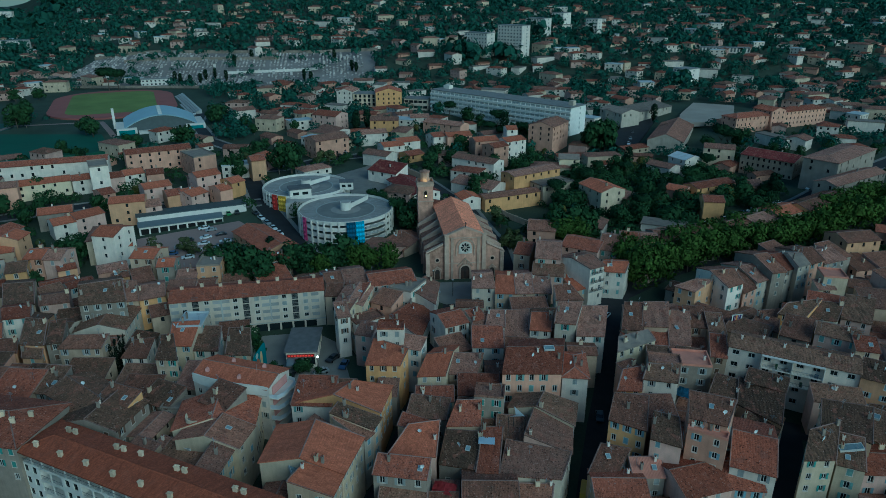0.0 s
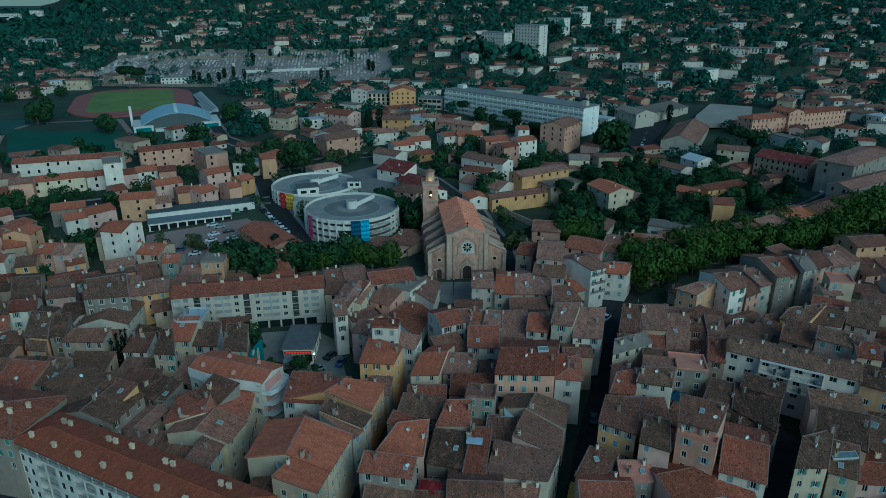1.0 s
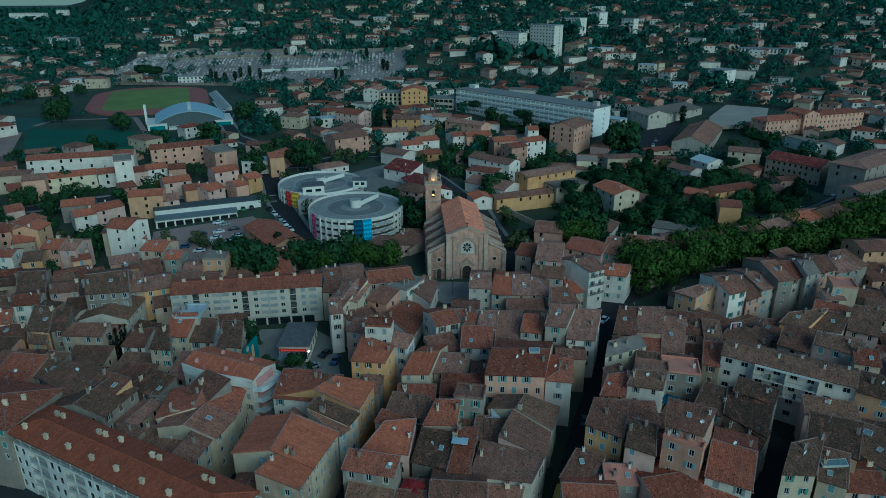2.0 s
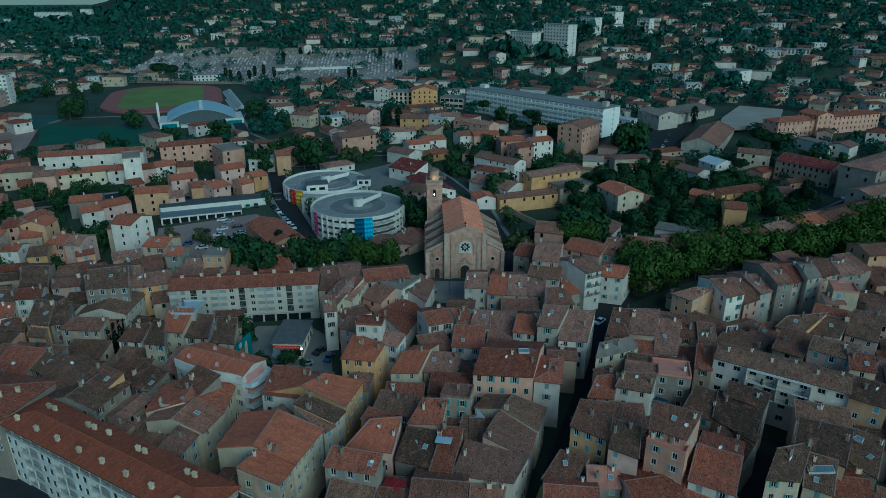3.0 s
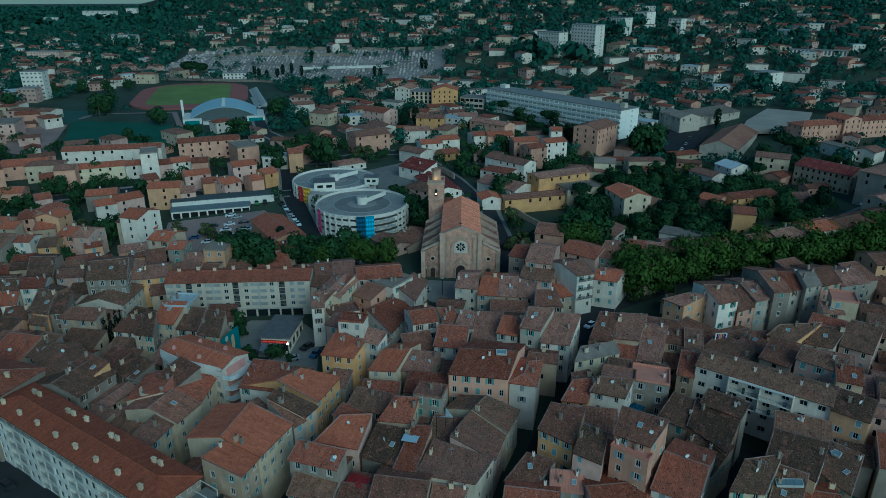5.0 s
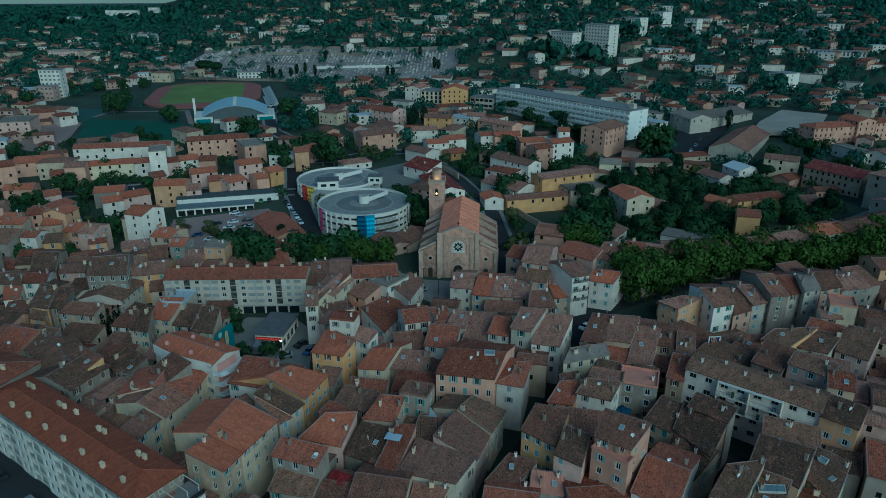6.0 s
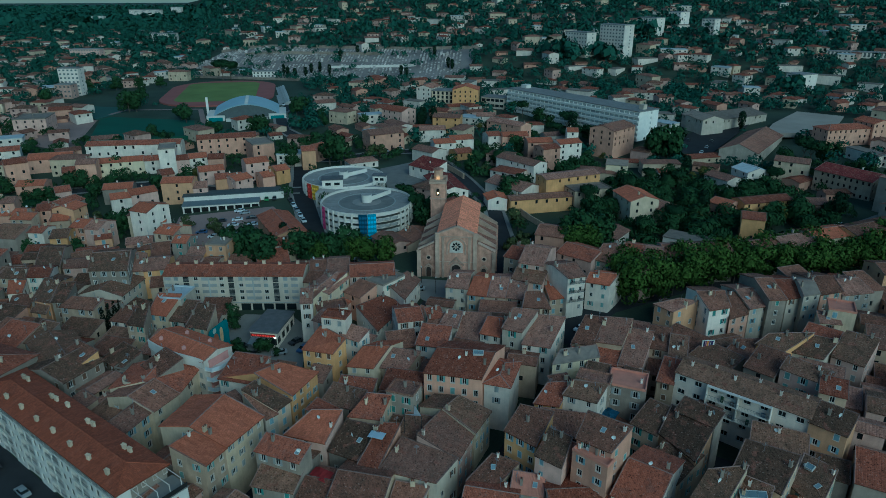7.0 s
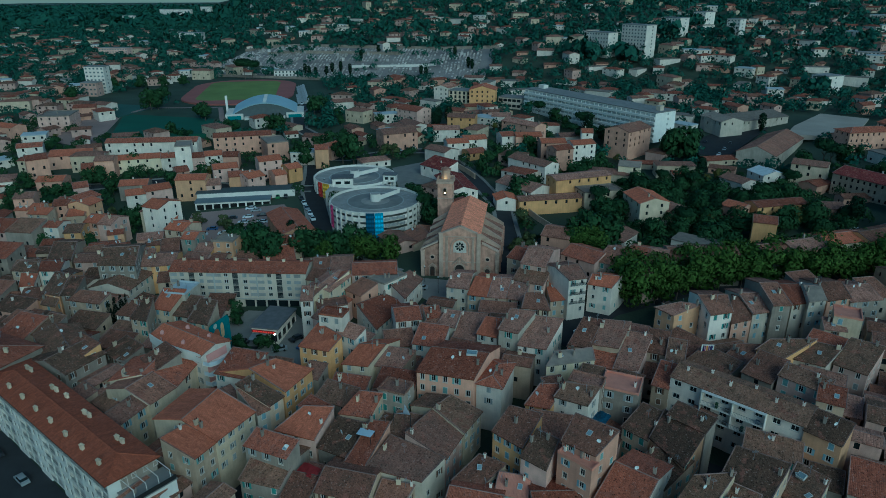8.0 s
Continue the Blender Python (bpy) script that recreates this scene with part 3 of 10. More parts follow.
ROW_CALLS = []


def row_house(*plot, **rest):
    """Notes a house in a terrace; all are built together, once every plot is known."""
    ROW_CALLS.append((plot, rest))


def blocked_by(x, y, own):
    """The plot that covers a place, if any but the own one does."""
    for k, ring_ in enumerate(PLOTS):
        if k == own:
            continue
        inside = False
        for (xa, ya), (xb, yb) in zip(ring_, ring_[1:] + ring_[:1]):
            if (ya > y) != (yb > y) and x < (xb - xa) * (y - ya) / (yb - ya) + xa:
                inside = not inside
        if inside:
            return True
    return False


def plot_ring(a, b, c, d, rear):
    back = Vector((c[0] - b[0] + d[0] - a[0], c[1] - b[1] + d[1] - a[1])).normalized() * rear
    return [a, b, c, (c[0] + back.x, c[1] + back.y), (d[0] + back.x, d[1] + back.y), d] if rear else [a, b, c, d]


def build_row_house(own, a, b, c, d, zf, zb, rear, wall, roof, rows=3, tip=0.0, label="", balconies=0):
    """A house on an irregular plot between its neighbours: a to b is the street front with eaves at zf, c and d end the slope at zb.
    With rear, a second slope falls behind the ridge. tip lifts the right side."""
    rnd = random.Random(round(a[0] * 31 + a[1] * 17))
    gz = ground_z((a[0] + c[0]) / 2, (a[1] + c[1]) / 2)
    yaw = math.atan2(b[1] - a[1], b[0] - a[0])
    co, si = math.cos(yaw), math.sin(yaw)
    loc = lambda p: Vector(((p[0] - a[0]) * co + (p[1] - a[1]) * si, -(p[0] - a[0]) * si + (p[1] - a[1]) * co, 0))
    A, B, C, D = loc(a), loc(b), loc(c), loc(d)
    ring_, heights = [A, B, C], [zf - gz, zf + tip - gz, zb + tip - gz]
    back = ((C - B) + (D - A)).normalized()
    drop = 0.28 * rear
    if rear:
        E, G = C + back * rear, D + back * rear
        ring_ += [E, G]
        heights += [zb - drop + tip - gz, zb - drop - gz]
    ring_.append(D)
    heights.append(zb - gz)
    lab = label or "%s town house with %s roof in a terrace" % (WALL_WORD[wall], ROOF_WORD[roof])
    top = base("house", pose(a[0], a[1], gz, 0, 0, math.degrees(yaw)), lab, "house", "old town houses")
    plot = [(a[0] + p.x * co - p.y * si, a[1] + p.x * si + p.y * co) for p in ring_]
    w, dep = B.x, (C.y + D.y) / 2
    mx, my = sum(p[0] for p in plot) / len(plot), sum(p[1] for p in plot) / len(plot)
    OCC.append((mx, my, max(w, dep + rear) * 0.55))
    PLANS.append((a[0], a[1], math.degrees(yaw), w, dep, zf))
    col = rnd.choice((0, 0, 0, 1, 2, 2, 3, 4, 4)) if wall != "g" else rnd.choice((1, 2, 3))
    ww, wh = rnd.choice(((0.88, 1.4), (0.95, 1.55), (0.8, 1.3)))
    V, F, wins = [], [], []
    for i, (p, q) in enumerate(zip(ring_, ring_[1:] + ring_[:1])):
        u = (q - p).normalized()
        n_ = (u.y, -u.x)
        W, hp, hq = (q - p).length, heights[i], heights[(i + 1) % len(ring_)]
        low = min(hp, hq)
        holes = []
        mid_ = (p + q) / 2 + Vector((n_[0], n_[1], 0)) * 1.6
        seen = not blocked_by(a[0] + mid_.x * co - mid_.y * si, a[1] + mid_.x * si + mid_.y * co, own)
        away = n_[0] * si + n_[1] * co > 0.55
        if W > 2.4 and seen and not away and (i == 0 or (i in (1, len(ring_) - 1) and rnd.random() < 0.8)):
            k = max(1, int((W - 0.5) / (2.3 if i == 0 else 2.7)))
            z, lev = low - 0.5 - wh, 0
            while z > 0.4 and lev < (rows if i == 0 else 3):
                for j in range(k):
                    if rnd.random() > (0.08 if i == 0 else 0.25):
                        u0 = W / k * (j + 0.5) - ww / 2
                        holes.append((u0, u0 + ww, z, z + wh))
                z -= 2.8
                lev += 1
        wins += [(p, u, h) for h in holes]
        wall_side(V, F, p, u, n_, W, -2.0, low, holes)
        if abs(hp - hq) > 0.01:
            n0 = len(V)
            V += [p + Vector((0, 0, low)), q + Vector((0, 0, low)), (p if hp > hq else q) + Vector((0, 0, max(hp, hq)))]
            F.append((n0, n0 + 1, n0 + 2))
    ob_from("wall", V, F, WALL[wall], top)
    # roof
    V, F, U = [], [], []
    CAPS.clear()
    up = lambda p, i, dz=0.14: p + Vector((0, 0, heights[i] + dz))
    side = Vector((0.12, 0, 0))
    fall = (zb - zf) / max(dep, 0.5)
    eave = back * -0.45 + Vector((0, 0, -0.45 * fall))
    last = len(ring_) - 1
    tile_sheet(V, F, U, up(A, 0) + eave - side, up(B, 1) + eave + side, up(C, 2) + side, up(D, last) - side, rnd.random() * 50)
    if rear:
        tail = back * 0.4 + Vector((0, 0, -0.11))
        tile_sheet(V, F, U, up(E, 3) + tail + side, up(G, 4) + tail - side, up(D, last) - side, up(C, 2) + side, rnd.random() * 50)
    ridge_cap(V, F, U, up(D, last) - side, up(C, 2) + side, 0.14)
    for p, i, q, j, s in ((A, 0, D, last, -1), (B, 1, C, 2, 1)):
        if rnd.random() < 0.7:
            ridge_cap(V, F, U, up(p, i) + eave + side * s, up(q, j) + side * s, rnd.choice((0.09, 0.12, 0.16)))
    mi = np.zeros(len(F), dtype=np.int32)
    mi[CAPS] = 1
    ob_from("roof", V, F, [ROOF[roof], MORTAR], top, uvs=U, midx=mi)
    for p, u, h in wins:
        wm = Matrix.Translation(p + u * h[0] + Vector((0, 0, h[2]))) @ Matrix.Rotation(math.atan2(u.y, u.x), 4, "Z")
        win = share("window", window_mesh(ww, wh), top, wm)
        if rnd.random() < 0.5:
            sm = shutter_mesh(ww / 2, wh, col)
            for sx in ((0.0, ww / 2) if rnd.random() < 0.4 else (-ww / 2 - 0.02, ww + 0.02)):
                share("shutter", sm, win, pose(sx, 0.06 if 0 <= sx < ww else 0, 0))
    # what stands on the roof
    def spot(s, t):
        p = A.lerp(B, s).lerp(D.lerp(C, s), t)
        return p.x, p.y, zf - gz + (zb - zf) * t + tip * s
    for i in range(rnd.choice((1, 1, 2, 2))):
        px, py, pz = spot(rnd.choice((0.07, 0.93, rnd.uniform(0.2, 0.8))), rnd.uniform(0.45, 0.97))
        share("chimney", chimney_mesh(rnd.choice((0, 0, 1, 2))), top, pose(px, py, pz + 0.1, 0, 0, rnd.choice((0, 90))))
    if rnd.random() < 0.45:
        px, py, pz = spot(rnd.uniform(0.1, 0.9), rnd.uniform(0.5, 0.95))
        share("antenna", antenna_mesh(), top, pose(px, py, pz + 0.1, 0, 0, rnd.uniform(0, 180)))
    if rnd.random() < 0.3:
        px, py, pz = spot(rnd.uniform(0.1, 0.9), rnd.uniform(0.3, 0.8))
        share("satellite_dish", dish_mesh(), top, pose(px, py, pz + 0.25, 0, 0, rnd.uniform(-60, 60)))
    if rnd.random() < 0.35 and w > 3.4 and dep > 3.5:
        px, py, pz = spot(rnd.uniform(0.15, 0.65), rnd.uniform(0.3, 0.55))
        share("skylight", skylight_mesh(), top, pose(px, py, pz + 0.24, math.degrees(math.atan(fall)), 0, 0))
    for lev in range(balconies):
        z = min(heights[:2]) - 0.5 - wh - 2.8 * lev
        for x0, x1 in ((0.25, w / 2 - 0.12), (w / 2 + 0.12, w - 0.25)):
            bm = bmesh.new()
            bx(bm, x0, x1, -0.75, -0.03, z - 0.2, z - 0.08)
            slab_ = part("balcony_slab", bm, WHITE, top)
            bm = bmesh.new()
            lattice(bm, x0, x1, -0.72, z - 0.078, z + 0.86, int((x1 - x0) / 0.16))
            part("railing", bm, IRON, slab_)


# ---- ground ----
def axis_steps(lo, hi, near_lo, near_hi, fine, grow=1.055):
    a = list(np.arange(near_lo, near_hi + 0.1, fine))
    s, v = fine, near_hi
    while v < hi:
        s *= grow
        v += s
        a.append(v)
    s, v = fine, near_lo
    while v > lo:
        s *= grow
        v -= s
        a.insert(0, v)
    return a


xs = axis_steps(-4300, 4300, -420, 420, 12)
ys = axis_steps(-700, 4300, -60, 760, 12)
ys = sorted(set(ys) | set(GY[:-1]) | set(GY2[:-1]))
V = [(x, y, ground_z(x, y) - 0.05) for y in ys for x in xs]
k = len(xs)
F = [(j * k + i, j * k + i + 1, (j + 1) * k + i + 1, (j + 1) * k + i) for j in range(len(ys) - 1) for i in range(k - 1)]
EARTH = mat("earth_and_scrub", (0.045, 0.058, 0.036), 0.95, 0.5, 0.05, 1.5, 0.4)
ground = tagged(ob_from("ground", V, F, EARTH, smooth=True), "dark ground of earth, scrub and asphalt sloping up to hills", "ground", kind="structure")


# ---- houses: x, y, yaw, width, depth, eaves, roof form, wall, roof ----
townhouse(-15.5, 108.5, 59, 2.9, 7.8, 15.6, "s", "t", "b")
townhouse(-32.1, 119.4, -3, 8.6, 7.7, 16.5, "s", "w", "r")
townhouse(-7.8, 119.9, -11, 8.6, 5.2, 13.6, "s", "g", "m")
townhouse(-6.0, 124.2, 1, 8.4, 4.0, 14.0, "s", "c", "r")
townhouse(-12.8, 98.8, -9, 10.0, 4.0, 15.8, "s", "g", "r")
townhouse(-11.7, 94.2, -2, 8.6, 11.8, 11.6, "g", "g", "m")
townhouse(3.5, 94.7, -1, 10.3, 10.3, 11.6, "g", "b", "b")
townhouse(26.9, 129.4, -6, 5.7, 10.9, 17.0, "h", "w", "r")
townhouse(6.7, 121.2, -8, 6.3, 5.0, 17.2, "f", "g", "p")
townhouse(46.8, 106.3, -30, 7.2, 2.3, 19.9, "f", "s", "s", "salmon house front with a narrow roof terrace")
townhouse(46.7, 131.6, -11, 7.2, 4.1, 19.4, "f", "g", "p")
townhouse(53.5, 133.3, -9, 8.1, 6.9, 17.7, "f", "g", "s")
townhouse(36.2, 102.3, -1, 6.0, 4.0, 12.1, "s", "g", "s")
townhouse(42.2, 103.3, -2, 7.7, 5.1, 9.3, "f", "g", "g")
townhouse(27.9, 97.5, -1, 10.0, 6.9, 11.8, "g", "b", "r")
townhouse(48.2, 100.0, -7, 11.6, 11.0, 11.9, "g", "p", "r")
townhouse(54.1, 102.1, -23, 7.9, 16.2, 14.9, "g", "w", "r")
townhouse(67.3, 127.7, -32, 8.3, 4.0, 17.0, "s", "g", "d")
townhouse(58.6, 125.6, -33, 6.1, 7.4, 14.0, "s", "b", "d")
townhouse(81.7, 124.6, -14, 10.3, 4.9, 13.9, "s", "p", "m")
townhouse(74.3, 102.4, -25, 4.7, 7.3, 15.0, "s", "c", "d")
townhouse(92.5, 127.1, -32, 6.8, 6.0, 18.4, "s", "o", "d")
townhouse(80.1, 103.0, -4, 7.4, 8.9, 12.2, "g", "p", "r")
townhouse(-98.7, 145.8, 17, 3.6, 7.9, 16.0, "s", "g", "d")
townhouse(-125.9, 155.5, 7, 9.7, 4.3, 16.8, "s", "b", "d")
townhouse(-68.1, 151.4, 4, 6.2, 8.0, 17.6, "f", "t", "w")
townhouse(-51.4, 119.5, -28, 7.6, 6.0, 17.4, "s", "g", "b")
townhouse(-38.7, 113.8, 97, 10.5, 16.0, 15.4, "g", "c", "r")
townhouse(-56.3, 107.8, -24, 9.7, 6.5, 12.4, "s", "g", "m")
townhouse(-41.7, 99.0, 83, 7.7, 4.0, 15.1, "s", "c", "p")
townhouse(-39.8, 106.1, 79, 7.2, 13.3, 15.6, "g", "c", "b")
townhouse(-65.3, 110.4, 78, 10.7, 13.1, 16.3, "g", "g", "d")
townhouse(-86.5, 123.9, -36, 15.0, 9.9, 16.5, "g", "g", "m")
townhouse(-73.4, 120.5, -22, 8.5, 4.0, 17.5, "s", "y", "b")
townhouse(-67.0, 125.0, -24, 8.3, 5.9, 13.9, "s", "g", "d")
townhouse(-61.1, 121.7, -7, 7.4, 4.8, 13.8, "f", "g", "g")
townhouse(-100.8, 125.3, -4, 9.4, 8.2, 14.1, "s", "b", "r")
townhouse(-92.7, 127.3, -6, 5.7, 7.6, 14.3, "s", "g", "d")
townhouse(-27.1, 153.7, 19, 3.2, 5.6, 19.2, "s", "w", "p")
townhouse(-21.8, 160.4, 82, 12.4, 7.4, 19.3, "g", "c", "p")
townhouse(-22.6, 154.4, 31, 8.3, 5.0, 16.8, "f", "w", "p")
townhouse(-15.7, 140.9, -1, 6.3, 4.4, 22.7, "f", "w", "r")
townhouse(-22.4, 150.6, -17, 4.5, 4.5, 16.3, "s", "p", "p")
townhouse(-17.2, 142.9, -19, 12.6, 4.0, 18.4, "s", "w", "p")
townhouse(-15.4, 174.2, -26, 7.0, 9.5, 18.1, "f", "w", "g")
townhouse(-20.6, 174.8, 19, 13.4, 10.3, 18.5, "g", "p", "r")
townhouse(-28.4, 176.6, 18, 6.5, 12.0, 18.5, "g", "y", "p")
townhouse(-33.4, 175.3, 21, 5.1, 11.1, 18.4, "g", "w", "b")
townhouse(0.6, 152.2, 26, 6.8, 9.5, 17.3, "g", "w", "r")
townhouse(26.6, 182.7, -11, 9.2, 5.6, 18.8, "s", "p", "m")
townhouse(7.8, 156.4, 29, 4.2, 4.0, 16.9, "s", "w", "r")
townhouse(7.3, 144.8, -1, 7.7, 7.0, 15.8, "s", "w", "r")
townhouse(63.2, 153.9, -9, 5.1, 7.6, 16.6, "s", "b", "b")
townhouse(67.9, 150.0, -8, 4.1, 7.9, 16.3, "s", "b", "m")
townhouse(64.7, 140.7, -16, 3.7, 7.4, 15.7, "s", "b", "r")
townhouse(117.0, 188.8, 24, 9.5, 11.9, 19.6, "g", "g", "p")
townhouse(90.8, 144.2, -33, 9.7, 4.1, 20.1, "s", "p", "m")
townhouse(96.8, 137.0, -16, 5.1, 4.8, 19.5, "s", "b", "r")
townhouse(107.2, 173.3, -1, 5.0, 4.0, 18.2, "s", "c", "p")
townhouse(109.2, 175.1, -12, 6.3, 6.6, 21.2, "f", "c", "s")
townhouse(-211.9, 262.4, 28, 19.5, 12.0, 22.1, "g", "s", "q", shutters=False, group="houses beyond the church")
townhouse(-177.5, 253.4, 27, 8.2, 9.0, 24.2, "g", "s", "p", shutters=False, group="houses beyond the church")
townhouse(-175.3, 263.7, 30, 20.4, 9.0, 22.2, "g", "e", "q", shutters=False, group="houses beyond the church")
townhouse(-156.2, 272.1, 32, 7.2, 9.0, 22.4, "g", "w", "r", shutters=False, group="houses beyond the church")
townhouse(-193.0, 279.5, 20, 44.5, 9.0, 26.0, "g", "w", "r", shutters=False, group="houses beyond the church")
townhouse(-147.6, 271.5, 30, 7.2, 13.0, 28.2, "f", "w", "g", shutters=False, group="houses beyond the church")
townhouse(-145.6, 300.5, 30, 29.0, 9.0, 26.8, "g", "s", "r", shutters=False, group="houses beyond the church")
townhouse(-142.0, 275.3, 36, 6.2, 9.0, 22.6, "g", "p", "r", shutters=False, group="houses beyond the church")
townhouse(-137.1, 279.2, 37, 8.3, 9.0, 22.8, "g", "w", "q", shutters=False, group="houses beyond the church")
townhouse(-128.2, 280.3, 24, 7.1, 9.0, 22.8, "g", "s", "r", shutters=False, group="houses beyond the church")
townhouse(-121.3, 261.0, 37, 11.0, 9.0, 22.0, "g", "p", "q", shutters=False, group="houses beyond the church")
townhouse(-109.2, 253.7, 33, 5.9, 9.0, 21.3, "g", "o", "r", shutters=False, group="houses beyond the church")
townhouse(-103.0, 254.9, 42, 5.9, 9.0, 21.4, "g", "s", "q", shutters=False, group="houses beyond the church")
townhouse(-113.4, 242.9, 31, 5.8, 9.5, 20.2, "g", "p", "p", shutters=False, group="houses beyond the church")
townhouse(-125.5, 239.1, 18, 12.6, 9.0, 22.8, "g", "o", "q", shutters=False, group="houses beyond the church")
townhouse(-135.9, 255.0, 46, 5.5, 9.0, 21.4, "g", "s", "r", shutters=False, group="houses beyond the church")
townhouse(-134.2, 231.1, 51, 10.6, 9.0, 19.4, "g", "p", "q", shutters=False, group="houses beyond the church")
townhouse(-139.9, 226.0, 41, 7.6, 9.0, 18.7, "g", "w", "q", shutters=False, group="houses beyond the church")
townhouse(-150.5, 235.0, 26, 11.7, 9.0, 19.6, "g", "g", "q", shutters=False, group="houses beyond the church")
townhouse(-146.9, 209.0, 86, 10.6, 9.0, 20.8, "g", "g", "r", shutters=False, group="houses beyond the church")
townhouse(-140.8, 206.5, 92, 7.6, 9.0, 20.6, "g", "o", "q", shutters=False, group="houses beyond the church")
townhouse(-156.7, 205.8, 1, 6.1, 9.0, 20.4, "g", "s", "r", shutters=False, group="houses beyond the church")
townhouse(-157.6, 194.6, 7, 8.3, 4.0, 19.9, "s", "b", "q")
townhouse(-148.0, 202.1, 22, 6.9, 9.0, 17.4, "g", "b", "r", shutters=False, group="houses beyond the church")
townhouse(-114.7, 204.1, -10, 8.2, 10.7, 23.2, "g", "w", "q", shutters=False, group="houses beyond the church")
townhouse(-109.4, 207.4, 26, 5.4, 9.0, 17.6, "g", "w", "q", shutters=False, group="houses beyond the church")
townhouse(-98.0, 193.3, -4, 7.9, 9.6, 19.7, "g", "b", "q")
townhouse(-105.8, 188.0, 31, 8.5, 7.1, 16.6, "g", "s", "p")
townhouse(-87.3, 187.1, 7, 5.1, 7.5, 19.3, "g", "g", "q")
townhouse(-80.5, 183.0, 7, 5.9, 10.9, 16.1, "g", "y", "p")
townhouse(-75.1, 187.2, 7, 6.8, 9.0, 19.3, "f", "o", "g")
townhouse(-130.8, 192.4, 2, 5.8, 9.6, 19.7, "g", "s", "q")
townhouse(-124.3, 191.8, 2, 5.4, 9.7, 19.7, "g", "p", "p")
townhouse(-119.2, 189.6, 35, 5.4, 5.3, 16.7, "g", "o", "r")
townhouse(-130.7, 182.5, 22, 5.6, 9.6, 19.0, "g", "y", "m")
townhouse(-142.1, 185.6, 7, 5.6, 7.0, 19.2, "g", "w", "r")
townhouse(-168.0, 228.9, 46, 5.9, 9.0, 19.0, "g", "p", "r", shutters=False, group="houses beyond the church")
townhouse(-182.8, 250.7, 37, 5.2, 9.0, 21.0, "g", "o", "r", shutters=False, group="houses beyond the church")
townhouse(-110.1, 178.4, 45, 7.5, 5.7, 15.9, "g", "w", "r")
townhouse(-100.0, 184.8, 31, 4.7, 4.0, 16.3, "g", "y", "b")
townhouse(-112.6, 295.6, 41, 10.4, 15.9, 26.5, "f", "s", "g", shutters=False, group="houses beyond the church")
townhouse(-101.7, 267.3, 41, 10.4, 9.0, 25.2, "g", "p", "q", shutters=False, group="houses beyond the church")
townhouse(-88.0, 268.6, 51, 6.6, 9.0, 22.3, "g", "y", "q", shutters=False, group="houses beyond the church")
townhouse(-89.9, 259.3, 47, 5.4, 9.0, 21.8, "g", "s", "q", shutters=False, group="houses beyond the church")
townhouse(-99.4, 252.9, 60, 8.4, 9.0, 21.4, "g", "p", "q", shutters=False, group="houses beyond the church")
townhouse(-85.4, 291.1, 27, 6.4, 9.0, 26.2, "g", "o", "r", shutters=False, group="houses beyond the church")
townhouse(-83.2, 305.0, 74, 9.1, 9.0, 24.0, "g", "s", "q", shutters=False, group="houses beyond the church")
townhouse(-62.6, 324.4, 38, 18.7, 12.0, 27.6, "g", "s", "p", shutters=False, group="houses beyond the church")
townhouse(-74.6, 222.8, -50, 26.1, 11.5, 17.8, "g", "o", "r", shutters=False, group="houses beyond the church")
townhouse(-54.8, 196.6, 31, 6.3, 4.0, 17.2, "s", "c", "r")
townhouse(-33.7, 292.5, -32, 15.5, 9.0, 22.0, "s", "w", "x", shutters=False, group="houses beyond the church")
townhouse(-24.5, 284.0, -62, 27.0, 12.0, 19.8, "g", "w", "x", shutters=False, group="houses beyond the church")
townhouse(4.2, 309.1, -36, 23.2, 9.0, 23.7, "g", "w", "p", shutters=False, group="houses beyond the church")
townhouse(57.0, 270.4, -66, 15.5, 11.7, 22.0, "g", "c", "q", shutters=False, group="houses beyond the church")
townhouse(30.0, 223.1, -10, 9.8, 12.0, 18.3, "g", "s", "b", shutters=False, group="houses beyond the church")
townhouse(22.5, 196.8, -20, 5.1, 11.5, 19.9, "g", "b", "r")
townhouse(28.0, 187.5, -10, 7.6, 16.1, 22.2, "g", "p", "p")
townhouse(38.5, 203.2, -29, 12.2, 11.5, 20.1, "g", "p", "r", shutters=False, group="houses beyond the church")
townhouse(49.7, 200.0, -23, 7.3, 16.3, 20.1, "g", "g", "b")
townhouse(58.0, 205.2, -14, 6.6, 12.0, 20.3, "g", "b", "r", shutters=False, group="houses beyond the church")
townhouse(64.6, 203.7, -7, 5.8, 12.0, 20.3, "g", "g", "p", shutters=False, group="houses beyond the church")
townhouse(59.2, 199.1, -54, 7.7, 6.0, 19.9, "s", "p", "b")
townhouse(71.3, 206.5, 7, 5.9, 10.8, 20.5, "g", "g", "b", shutters=False, group="houses beyond the church")
townhouse(77.4, 207.1, 15, 7.4, 12.0, 20.5, "g", "g", "p", shutters=False, group="houses beyond the church")
townhouse(84.7, 208.8, 17, 8.7, 12.0, 20.6, "g", "g", "b", shutters=False, group="houses beyond the church")
townhouse(100.5, 215.9, 30, 10.9, 9.0, 21.0, "g", "g", "b", shutters=False, group="houses beyond the church")
townhouse(109.5, 219.6, 32, 13.0, 10.4, 21.2, "g", "s", "p", shutters=False, group="houses beyond the church")
townhouse(120.8, 226.9, 30, 16.0, 10.1, 21.9, "g", "e", "q", shutters=False, group="houses beyond the church")
townhouse(133.4, 231.7, 36, 29.5, 9.0, 22.7, "g", "y", "b", shutters=False, group="houses beyond the church")
